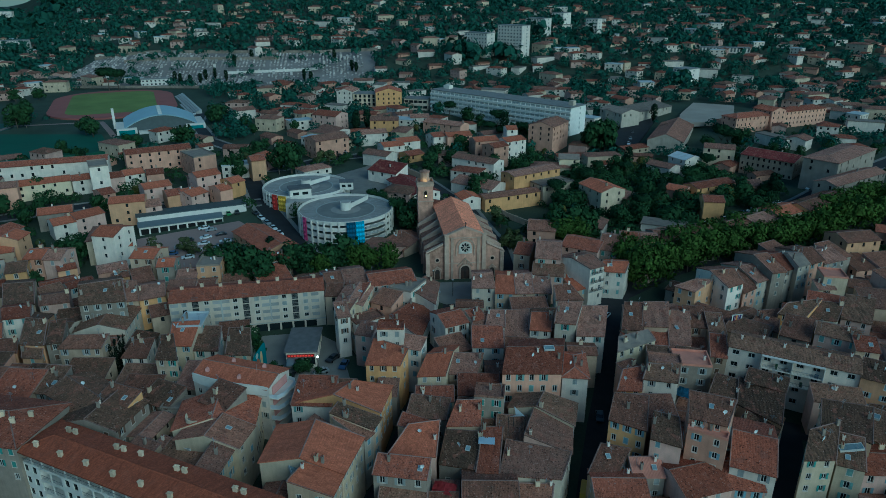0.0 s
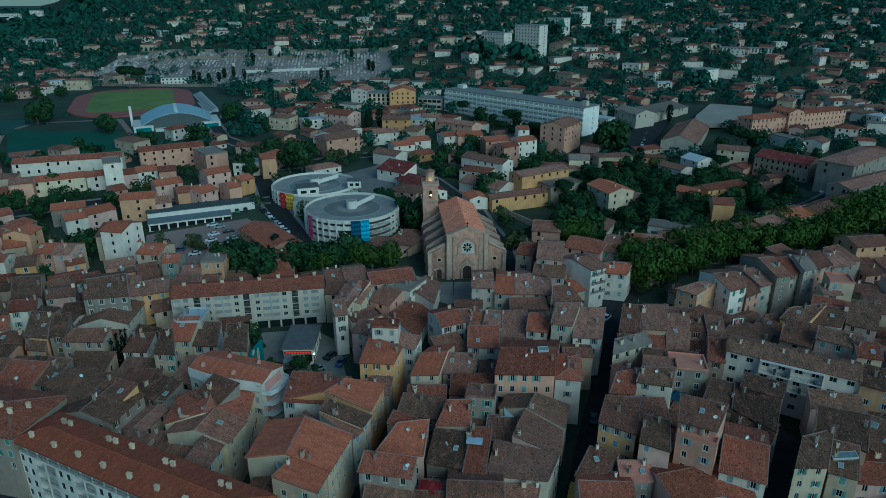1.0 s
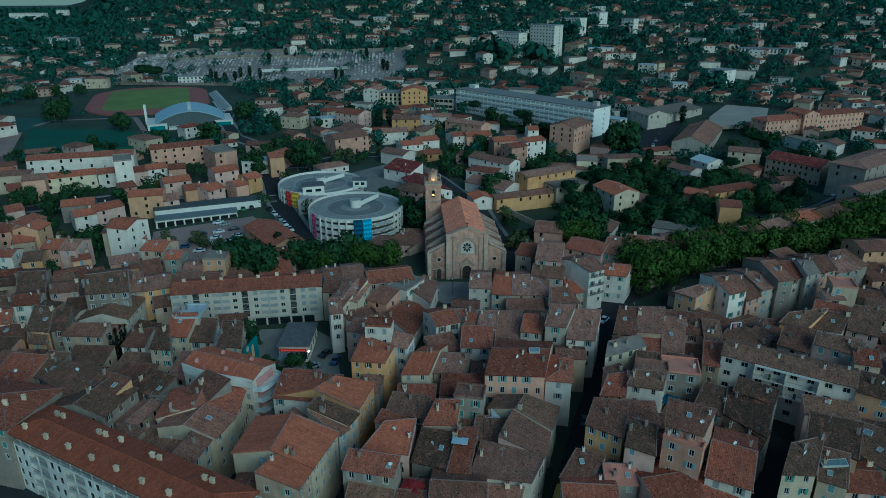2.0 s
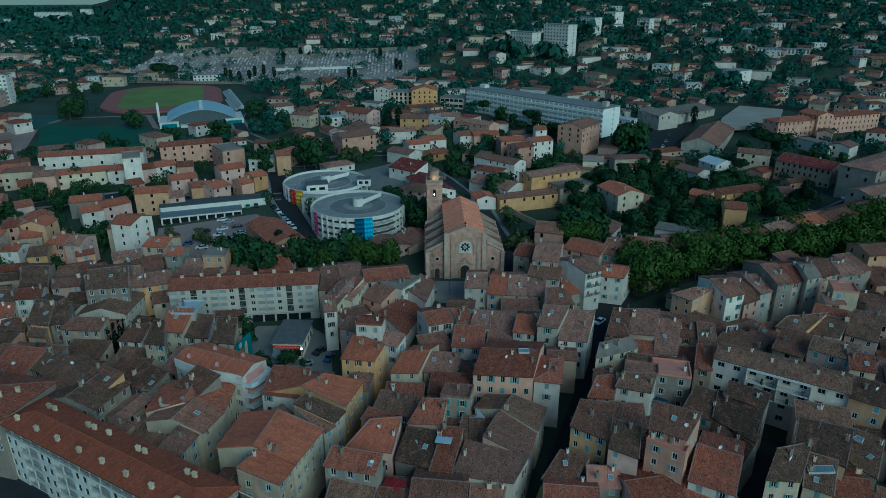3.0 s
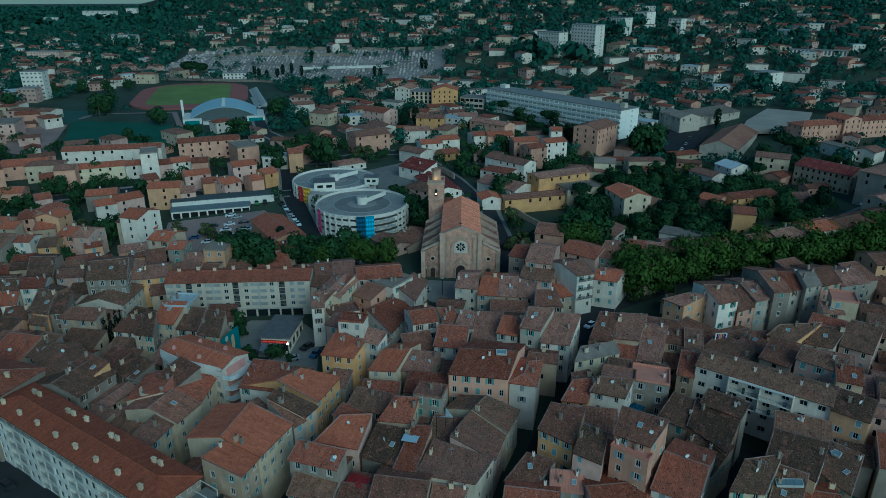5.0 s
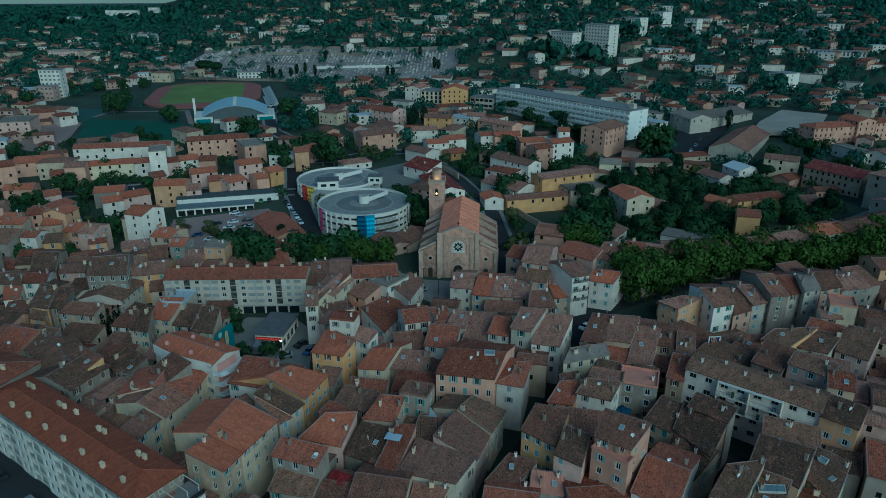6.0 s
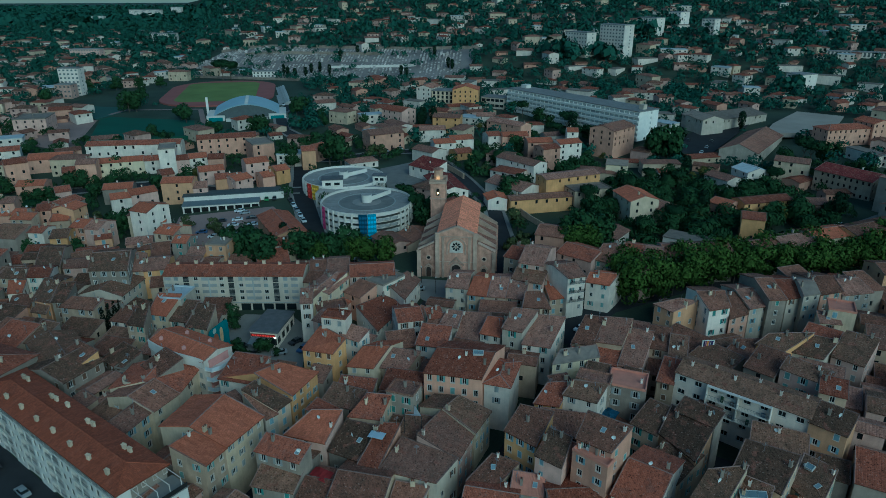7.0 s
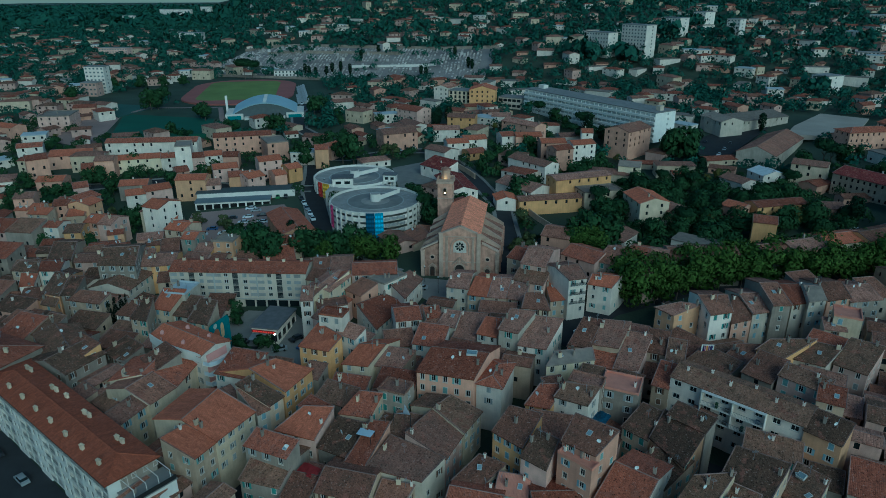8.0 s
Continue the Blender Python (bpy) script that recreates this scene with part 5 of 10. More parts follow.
            b = [bm.verts.new(p + Vector((0, 1.3, 0))) for p in c]
            bm.faces.new(a)
            bm.faces.new(b[::-1])
            for i in range(4):
                bm.faces.new((a[i], b[i], b[(i + 1) % 4], a[(i + 1) % 4]))
            part("cornice", bm, STONE_LIGHT, top)
        # side door in its gabled surround, and an oculus
        arch_door(top, 8.9 * s, -0.2, 1.5, 3.4)
        bm = bmesh.new()
        tube_ring(bm, 8.9 * s, 6.9, 0.55, 0.9, -0.22, -0.45)
        part("oculus_frame", bm, STONE_LIGHT, top)
        bm = bmesh.new()
        disc(bm, 8.9 * s, 6.9, 0.56, -0.24)
        part("oculus_glass", bm, GLASS, top)
    arch_door(top, 0, -0.5, 2.9, 4.6, big=True)
    # rose window
    bm = bmesh.new()
    tube_ring(bm, 0, 11.0, 1.66, 2.1, -0.52, -0.85)
    part("rose_ring", bm, mat("rose_stone", (0.62, 0.56, 0.48), 0.85, 0.15), top)
    bm = bmesh.new()
    disc(bm, 0, 11.0, 1.67, -0.56)
    rose = part("rose_window", bm, mat("rose_panel", (0.6, 0.54, 0.46), 0.85, 0.15), top, "pale stone tracery with dark petals")
    for k in range(8):
        t = 2 * math.pi * k / 8
        bm = bmesh.new()
        c, s_ = math.cos(t), math.sin(t)
        pts = []
        for i in range(12):
            q = 2 * math.pi * i / 12
            r, w_ = 0.98 + 0.52 * math.cos(q), 0.29 * math.sin(q) * (1.1 + 0.3 * math.cos(q))
            pts.append((r * c - w_ * s_, -0.6, 11.0 + r * s_ + w_ * c))
        bm.faces.new([bm.verts.new(p) for p in pts])
        part("petal", bm, GLASS, rose)
    bm = bmesh.new()
    tube_ring(bm, 0, 11.0, 0.1, 0.32, -0.58, -0.75)
    part("rose_hub", bm, STONE_LIGHT, rose)
    # blind round arch over the rose
    bm = bmesh.new()
    tube_ring(bm, 0, 11.0, 2.7, 3.1, -0.52, -0.8, 0, math.pi)
    part("arch_moulding", bm, STONE_LIGHT, top)
    for s in (-1, 1):
        bm = bmesh.new()
        bx(bm, 2.9 * s - 0.2, 2.9 * s + 0.2, -0.8, -0.502, 8.3, 10.99)
        part("arch_jamb", bm, STONE_LIGHT, top)
        bm = bmesh.new()
        bx(bm, min(1.0 * s, 2.1 * s), max(1.0 * s, 2.1 * s), -0.6, -0.503, 8.95, 10.4)
        part("rose_corner_panel", bm, mat("rose_stone", (0.62, 0.56, 0.48), 0.85, 0.15), top)
    for zz in (5.6, 14.2):
        bm = bmesh.new()
        bx(bm, -5.3, 5.3, -0.68, -0.502, zz, zz + 0.3)
        part("string_course", bm, STONE_LIGHT, top)
    # cross
    bm = bmesh.new()
    bx(bm, -0.09, 0.09, -0.3, -0.12, 17.8, 19.5)
    bx(bm, -0.5, 0.5, -0.29, -0.13, 18.75, 18.93)
    part("cross", bm, IRON, top)
    # bell tower
    tw = base("bell_tower", pose(-9.2, 36.5, 1.6), "", "")
    tw.parent = top
    for key in ("label", "category"):
        if key in tw:
            del tw[key]
    bm = bmesh.new()
    bx(bm, -2.7, 2.7, -2.7, 2.7, -4, 20.0)
    part("shaft", bm, STONE, tw)
    bm = bmesh.new()
    bx(bm, -2.95, 2.95, -2.95, 2.95, 14.2, 14.6)
    part("band", bm, STONE_LIGHT, tw)
    bm = bmesh.new()
    bx(bm, -3.1, 3.1, -3.1, 3.1, 20.002, 20.7)
    part("cornice", bm, STONE_LIGHT, tw)
    for s1 in (-1, 1):
        bm = bmesh.new()
        bx(bm, -3.0, 3.0, s1 * 2.85 - 0.14, s1 * 2.85 + 0.14, 20.702, 21.7)
        part("parapet", bm, STONE_LIGHT, tw)
        bm = bmesh.new()
        bx(bm, s1 * 2.85 - 0.14, s1 * 2.85 + 0.14, -2.7, 2.7, 20.702, 21.7)
        part("parapet", bm, STONE_LIGHT, tw)
    bm = bmesh.new()
    prism(bm, ring(0, 0, 1.7, 8, 0.39), 20.702, 24.6)
    part("lantern", bm, STONE_LIGHT, tw)
    bm = bmesh.new()
    prism(bm, ring(0, 0, 1.95, 8, 0.39), 24.602, 24.95)
    part("lantern_cornice", bm, STONE, tw)
    bm = bmesh.new()
    for k in range(8):
        a = [(1.6 * math.cos(q), 1.6 * math.sin(q)) for q in (0.39 + k * math.pi / 4, 0.39 + (k + 1) * math.pi / 4)]
        p = [bm.verts.new((a[0][0], a[0][1], 24.96)), bm.verts.new((a[1][0], a[1][1], 24.96)), bm.verts.new((0, 0, 25.7))]
        bm.faces.new(p)
    part("lantern_cap", bm, STONE, tw)
    for n_, a_ in (((0, -1), 0), ((1, 0), 90), ((-1, 0), -90), ((0, 1), 180)):
        bm = bmesh.new()
        arch_panel(bm, 0, -2.76, 1.1, 2.7, 15.6)
        part("belfry_opening", bm, DARK, tw, m=pose(0, 0, 0, 0, 0, a_))
        bm = bmesh.new()
        arch_frame(bm, 0, -2.705, 1.1, 2.7, 15.6, 0.32, 0.25)
        part("belfry_arch", bm, STONE_LIGHT, tw, m=pose(0, 0, 0, 0, 0, a_))
    return top, gz


def disc(bm, cx, cz, r, y, k=28):
    bm.faces.new([bm.verts.new((cx + r * math.cos(-2 * math.pi * i / k), y, cz + r * math.sin(-2 * math.pi * i / k))) for i in range(k)][::-1])


def tube_ring(bm, cx, cz, r0, r1, y0, y1, a0=0.0, a1=2 * math.pi, k=28):
    rows = []
    for i in range(k + 1):
        t = a0 + (a1 - a0) * i / k
        rows.append([bm.verts.new((cx + r * math.cos(t), y, cz + r * math.sin(t))) for r, y in ((r0, y0), (r0, y1), (r1, y1), (r1, y0))])
    for a, b in zip(rows, rows[1:]):
        for i in range(4):
            bm.faces.new((a[i], a[(i + 1) % 4], b[(i + 1) % 4], b[i]))


def arch_pts(cx, w, h, z0, k=8):
    r = w / 2
    return [(cx - r, z0), (cx + r, z0)] + [(cx + r * math.cos(math.pi * i / k), z0 + h - r + r * math.sin(math.pi * i / k)) for i in range(k + 1)]


def arch_panel(bm, cx, y, w, h, z0):
    bm.faces.new([bm.verts.new((a, y, b)) for a, b in arch_pts(cx, w, h, z0)])


def arch_frame(bm, cx, y, w, h, z0, t, d):
    inner = arch_pts(cx, w, h, z0)[1:] + [(cx - w / 2, z0)]
    outer = arch_pts(cx, w + 2 * t, h + t, z0)[1:] + [(cx - w / 2 - t, z0)]
    rows = [[bm.verts.new((p[0], yy, p[1])) for p, yy in ((i_, y), (i_, y - d), (o_, y - d), (o_, y))] for i_, o_ in zip(inner, outer)]
    for a, b in zip(rows, rows[1:]):
        for i in range(4):
            bm.faces.new((a[i], a[(i + 1) % 4], b[(i + 1) % 4], b[i]))


def arch_door(top, cx, y, w, h, big=False):
    bm = bmesh.new()
    arch_panel(bm, cx, y - 0.03, w, h, 0.3)
    door = part("doorway", bm, mat("doorway_shade", (0.05, 0.04, 0.035), 0.9, 0.3), top)
    bm = bmesh.new()
    arch_frame(bm, cx, y - 0.002, w, h, 0.3, 0.45 if big else 0.28, 0.5 if big else 0.3)
    part("door_arch", bm, STONE_LIGHT, top)
    bm = bmesh.new()
    hw, z0, z1 = w / 2 + (1.1 if big else 0.6), h + 0.3, h + (3.0 if big else 1.5)
    v = [bm.verts.new((cx + a, yy, z)) for yy in (y - 0.45, y - 0.01) for a, z in ((-hw, z0), (0, z1), (hw, z0), (hw, z0 - 0.35), (0, z1 - 0.45), (-hw, z0 - 0.35))]
    bm.faces.new(v[0:3] + v[3:6])
    for i in range(6):
        j = (i + 1) % 6
        bm.faces.new((v[i], v[i + 6], v[j + 6], v[j]))
    part("door_gable", bm, STONE_LIGHT, top)
    for s in ((-0.28, 0.28) if big else (0,)):
        bm = bmesh.new()
        bx(bm, cx + s * w - w * (0.18 if big else 0.34), cx + s * w + w * (0.18 if big else 0.34), y - 0.1, y - 0.04, 0.3, h * 0.68)
        part("door_leaf", bm, mat("old_door_wood", (0.06, 0.035, 0.025), 0.7, 0.3), door)
    if big:
        for k in range(7):
            bm = bmesh.new()
            px = cx - 2.1 + k * 0.7
            hh = 1.6 - abs(k - 3) * 0.42
            bx(bm, px - 0.12, px + 0.12, y - 0.32, y - 0.005, h + 0.55, h + 0.75 + hh)
            part("gable_rib", bm, STONE_LIGHT, top)


ROOF["church"] = tile_mat("tile_church", (0.8, 0.305, 0.18), (0.6, 0.24, 0.14), 0.1, (1.0, 1.0))
the_church, church_z = church(7.0, 198.2, 7.0)

GLOW = bpy.data.materials.new("lamp_glow")
GLOW.use_nodes = True
gb = GLOW.node_tree.nodes["Principled BSDF"]
gb.inputs["Emission Color"].default_value = (1.0, 0.5, 0.12, 1)
gb.inputs["Emission Strength"].default_value = 14.0
COOL = bpy.data.materials.new("lamp_glow_white")
COOL.use_nodes = True
gb = COOL.node_tree.nodes["Principled BSDF"]
gb.inputs["Emission Color"].default_value = (1.0, 0.85, 0.65, 1)
gb.inputs["Emission Strength"].default_value = 10.0


def flood_lamp(x, y, z, yaw, label):
    top = base("flood_lamp", pose(x, y, z, 0, 0, yaw), label, "lamp", "tower flood lamps")
    bm = bmesh.new()
    bx(bm, -0.25, 0.25, -0.2, 0.15, 0.0, 0.12)
    bx(bm, -0.05, 0.05, -0.05, 0.05, 0.121, 0.3)
    part("bracket", bm, IRON, top)
    bm = bmesh.new()
    bmesh.ops.create_icosphere(bm, subdivisions=1, radius=0.3, matrix=Matrix.Translation((0, -0.05, 0.55)))
    part("bulb", bm, GLOW, top, "glowing amber bulb")


tower_m = the_church.matrix_basis @ pose(-9.2, 36.5, 1.6)
for px, py in ((-2.3, -2.3), (2.3, -2.3)):
    q = tower_m @ Vector((px, py, 20.75))
    flood_lamp(q.x, q.y, q.z, 7, "small amber flood lamp lit on the bell tower parapet")
q = tower_m @ Vector((0, -2.95, 16.0))
flood_lamp(q.x, q.y, q.z, 7, "small amber lamp lit in the belfry opening")
for i, (px, py, pz, e) in enumerate(((0, -2.2, 21.6, 60),)):
    ld = bpy.data.lights.new("tower_light", "POINT")
    ld.energy, ld.color, ld.shadow_soft_size = e, (1.0, 0.55, 0.2), 0.3
    lo = new("tower_light", ld)
    lo.matrix_basis = tower_m @ pose(px, py, pz)


# ---- round car park ----
def car_park():
    top = base("car_park", pose(0, 0, 0), "pale concrete car park of two round drums with coloured panels", "car park")
    z0, z1 = 10.5, 20.4
    for cx, cy, r, panels in ((-36.7, 240.0, 17.5, ((-66, -60, "magenta"), (-6, 4, "navy"), (4.5, 14.5, "sky"))), (-57.5, 271.0, 17.5, ((-55, -47, "signal"), (-44, -33, "amber")))):
        face = math.degrees(math.atan2(0 - cy, 25 - cx))
        drum = base("drum", pose(cx, cy, 0), "", "")
        drum.parent = top
        for key in ("label", "category"):
            if key in drum:
                del drum[key]
        k = 72
        # decks
        for lv in range(5):
            zz = z1 - lv * 2.45
            bm = bmesh.new()
            prism(bm, ring(0, 0, r - (0.25 if lv == 0 else 0.6), k), zz - 0.3, zz)
            part("deck", bm, DECK if lv == 0 else CONCRETE, drum)
        bm = bmesh.new()
        prism(bm, ring(0, 0, r - 5.5, 40), z0 - 1, z1 - 0.32)
        part("core", bm, CONCRETE, drum)
        # parapet bands with openings between them
        for lv in range(5):
            zz = z1 - lv * 2.45
            bm = bmesh.new()
            lo, hi = (zz - 0.5, zz + 0.9) if lv == 0 else (zz - 0.45, zz + 1.12)
            rows = [[bm.verts.new(((r + dr) * math.cos(2 * math.pi * i / k), (r + dr) * math.sin(2 * math.pi * i / k), z)) for dr, z in ((0, lo), (0, hi), (-0.22, hi), (-0.22, lo))] for i in range(k)]
            for i in range(k):
                a, b = rows[i], rows[(i + 1) % k]
                for j in range(4):
                    bm.faces.new((a[j], b[j], b[(j + 1) % 4], a[(j + 1) % 4]))
            part("parapet_band", bm, WHITE, drum)
        # upright fins
        fin = None
        for i in range(40):
            a = 360.0 * i / 40
            rel = (a - face + 180) % 360 - 180
            if any(p[0] - 2 < rel < p[1] + 2 for p in panels) or 15 < rel < 42:
                continue
            if fin is None:
                bm = bmesh.new()
                bx(bm, 0.012, 0.45, -0.28, 0.28, z0 - 1, z1 + 0.6)
                fin = mesh_of(bm, "fin", [WHITE])
            share("fin", fin, drum, pose(r * math.cos(radians(a)), r * math.sin(radians(a)), 0, 0, 0, a))
        # window frames of the storeys
        for a0, a1, colour in panels:
            pm = mat("panel_" + colour, {"magenta": (0.42, 0.05, 0.16), "navy": (0.013, 0.06, 0.115), "sky": (0.06, 0.29, 0.44), "signal": (0.45, 0.04, 0.03), "amber": (0.55, 0.33, 0.03)}[colour], 0.5, 0.12)
            nseg = max(2, int((a1 - a0) / 3))
            bm = bmesh.new()
            rows = []
            for i in range(nseg + 1):
                t = radians(face + a0 + (a1 - a0) * i / nseg)
                rows.append([bm.verts.new((rr * math.cos(t), rr * math.sin(t), z)) for rr, z in ((r + 0.1, z0), (r + 0.55, z0), (r + 0.55, z1 + 0.7), (r + 0.1, z1 + 0.7))])
            for a, b in zip(rows, rows[1:]):
                for j in range(4):
                    bm.faces.new((a[j], b[j], b[(j + 1) % 4], a[(j + 1) % 4]))
            bm.faces.new(rows[0])
            bm.faces.new(rows[-1][::-1])
            pan = part("panel", bm, pm, drum, {"navy": "navy blue metal panel with round studs", "sky": "sky blue metal panel with round studs"}.get(colour, colour.replace("signal", "red") + " metal panel"))
            stud = None
            for row in range(6):
                for c_ in range(3 if a1 - a0 > 9 else 1):
                    t = radians(face + a0 + (a1 - a0) * (c_ + 0.5) / (3 if a1 - a0 > 9 else 1))
                    if stud is None:
                        bm = bmesh.new()
                        prism(bm, ring(0, 0, 0.5, 10), 0, 0.14)
                        stud = mesh_of(bm, "stud", [mat("stud_" + colour, tuple(min(1, c * 1.9 + 0.03) for c in {"magenta": (0.42, 0.05, 0.16), "navy": (0.013, 0.06, 0.115), "sky": (0.06, 0.29, 0.44), "signal": (0.45, 0.04, 0.03), "amber": (0.55, 0.33, 0.03)}[colour]), 0.5, 0.1)])
                    share("stud", stud, pan, Matrix.Translation(((r + 0.56) * math.cos(t), (r + 0.56) * math.sin(t), z0 + 1 + row * 1.65)) @ Matrix.Rotation(t, 4, "Z") @ Matrix.Rotation(math.pi / 2, 4, "Y"))
        # curved stair balconies on the front drum
        if cx > -50:
            for lv in range(4):
                bm = bmesh.new()
                rows = []
                for i in range(13):
                    t = radians(face + 16 + 25 * i / 12)
                    out = r + 1.2 + 0.5 * math.sin(i * 1.3)
                    zz = z1 - 2.0 - lv * 2.4
                    rows.append([bm.verts.new((rr * math.cos(t), rr * math.sin(t), z)) for rr, z in ((r + 0.02, zz), (out, zz), (out, zz + 0.95), (out - 0.15, zz + 0.95), (out - 0.15, zz + 0.18), (r + 0.02, zz + 0.18))])
                for a, b in zip(rows, rows[1:]):
                    for j in range(6):
                        bm.faces.new((a[j], b[j], b[(j + 1) % 6], a[(j + 1) % 6]))
                part("stair_balcony", bm, CONCRETE, drum)
        # ring kerb and bay lines on the top deck
        bm = bmesh.new()
        rows = [[bm.verts.new((rr * math.cos(2 * math.pi * i / k), rr * math.sin(2 * math.pi * i / k), z)) for rr, z in ((11.2, z1 + 0.004), (11.2, z1 + 0.1), (10.8, z1 + 0.1), (10.8, z1 + 0.004))] for i in range(k)]
        for i in range(k):
            a, b = rows[i], rows[(i + 1) % k]
            for j in range(3):
                bm.faces.new((a[j], b[j], b[j + 1], a[j + 1]))
        part("ring_kerb", bm, CONCRETE, drum)
        bm = bmesh.new()
        lane = [[bm.verts.new((rr * math.cos(2 * math.pi * i / k), rr * math.sin(2 * math.pi * i / k), z1 + 0.008)) for rr in (5.6, 10.6)] for i in range(k)]
        for i in range(k):
            bm.faces.new((lane[i][0], lane[i][1], lane[(i + 1) % k][1], lane[(i + 1) % k][0]))
        part("lane", bm, mat("lane_asphalt", (0.24, 0.225, 0.205), 0.9, 0.25, 0.3), drum, "darker asphalt ring lane")
        line = None
        for i in range(34):
            t = 2 * math.pi * i / 34
            if line is None:
                bm = bmesh.new()
                bx(bm, 12.3, 16.6, -0.06, 0.06, z1 + 0.004, z1 + 0.012)
                line = mesh_of(bm, "bay_line", [mat("road_paint", (0.4, 0.39, 0.37), 0.8, 0.4, 2)])
            share("bay_line", line, drum, Matrix.Rotation(t, 4, "Z"))
        # stair core with a ramp wall rising from it
        bm = bmesh.new()
        prism(bm, ring(0, 0, 2.0, 24), z1 + 0.004, z1 + 2.9)
        part("stair_core", bm, WHITE, drum)
        bm = bmesh.new()
        prism(bm, ring(0, 0, 1.75, 24), z1 + 2.902, z1 + 3.05)
        part("core_roof", bm, DECK, drum)
        bm = bmesh.new()
        d = Vector((0.62, 0.78, 0)) if cx > -50 else Vector((0.8, 0.6, 0))
        n_ = Vector((-d.y, d.x, 0)) * 0.12
        pr = [(0.5, z1 + 0.6), (10.2, z1 + 1.9), (10.2, z1 + 3.4), (0.5, z1 + 2.4)]
        a = [bm.verts.new(d * p[0] + Vector((1.85 * d.y, -1.85 * d.x, p[1])) + n_) for p in pr]
        b = [bm.verts.new(d * p[0] + Vector((1.85 * d.y, -1.85 * d.x, p[1])) - n_) for p in pr]
        bm.faces.new(a)
        bm.faces.new(b[::-1])
        for i in range(4):
            bm.faces.new((a[i], a[(i + 1) % 4], b[(i + 1) % 4], b[i]))
        part("ramp_wall", bm, WHITE, drum)
    # link, with two small stair houses
    bm = bmesh.new()
    prism(bm, [(-61, 247), (-52, 252), (-38, 258.5), (-38, 262), (-44, 262), (-62, 257)], 9.5, 20.35)
    part("link", bm, DECK, top)
    for (cx, cy, w_, d_, h_, yw) in ((-60.5, 253.5, 8.5, 6.0, 3.3, 20), (-42.5, 265.5, 5.5, 4.2, 3.0, 8)):
        st = base("stair_house", pose(cx, cy, 20.41, 0, 0, yw), "", "")
        st.parent = top
        for key in ("label", "category"):
            if key in st:
                del st[key]
        V, F, pn = [], [], []
        for o, u, n_, W in (((0, 0), (1, 0), (0, -1), w_), ((w_, 0), (0, 1), (1, 0), d_), ((w_, d_), (-1, 0), (0, 1), w_), ((0, d_), (0, -1), (-1, 0), d_)):
            wall_side(V, F, o, u, n_, W, -6 if cx < -50 else 0.0, h_, [(W * 0.15, W * 0.42, 1.0, 2.2), (W * 0.58, W * 0.85, 1.0, 2.2)], panes=pn)
        mi = np.zeros(len(F), dtype=np.int32)
        mi[pn] = 1
        ob_from("wall", V, F, [WHITE, GLASS], st, midx=mi)
        bm = bmesh.new()
        bx(bm, -0.3, w_ + 0.3, -0.3, d_ + 0.3, h_ + 0.002, h_ + 0.3)
        part("flat_roof", bm, mat("roof_felt", (0.16, 0.15, 0.15), 0.9, 0.3), st)


car_park()


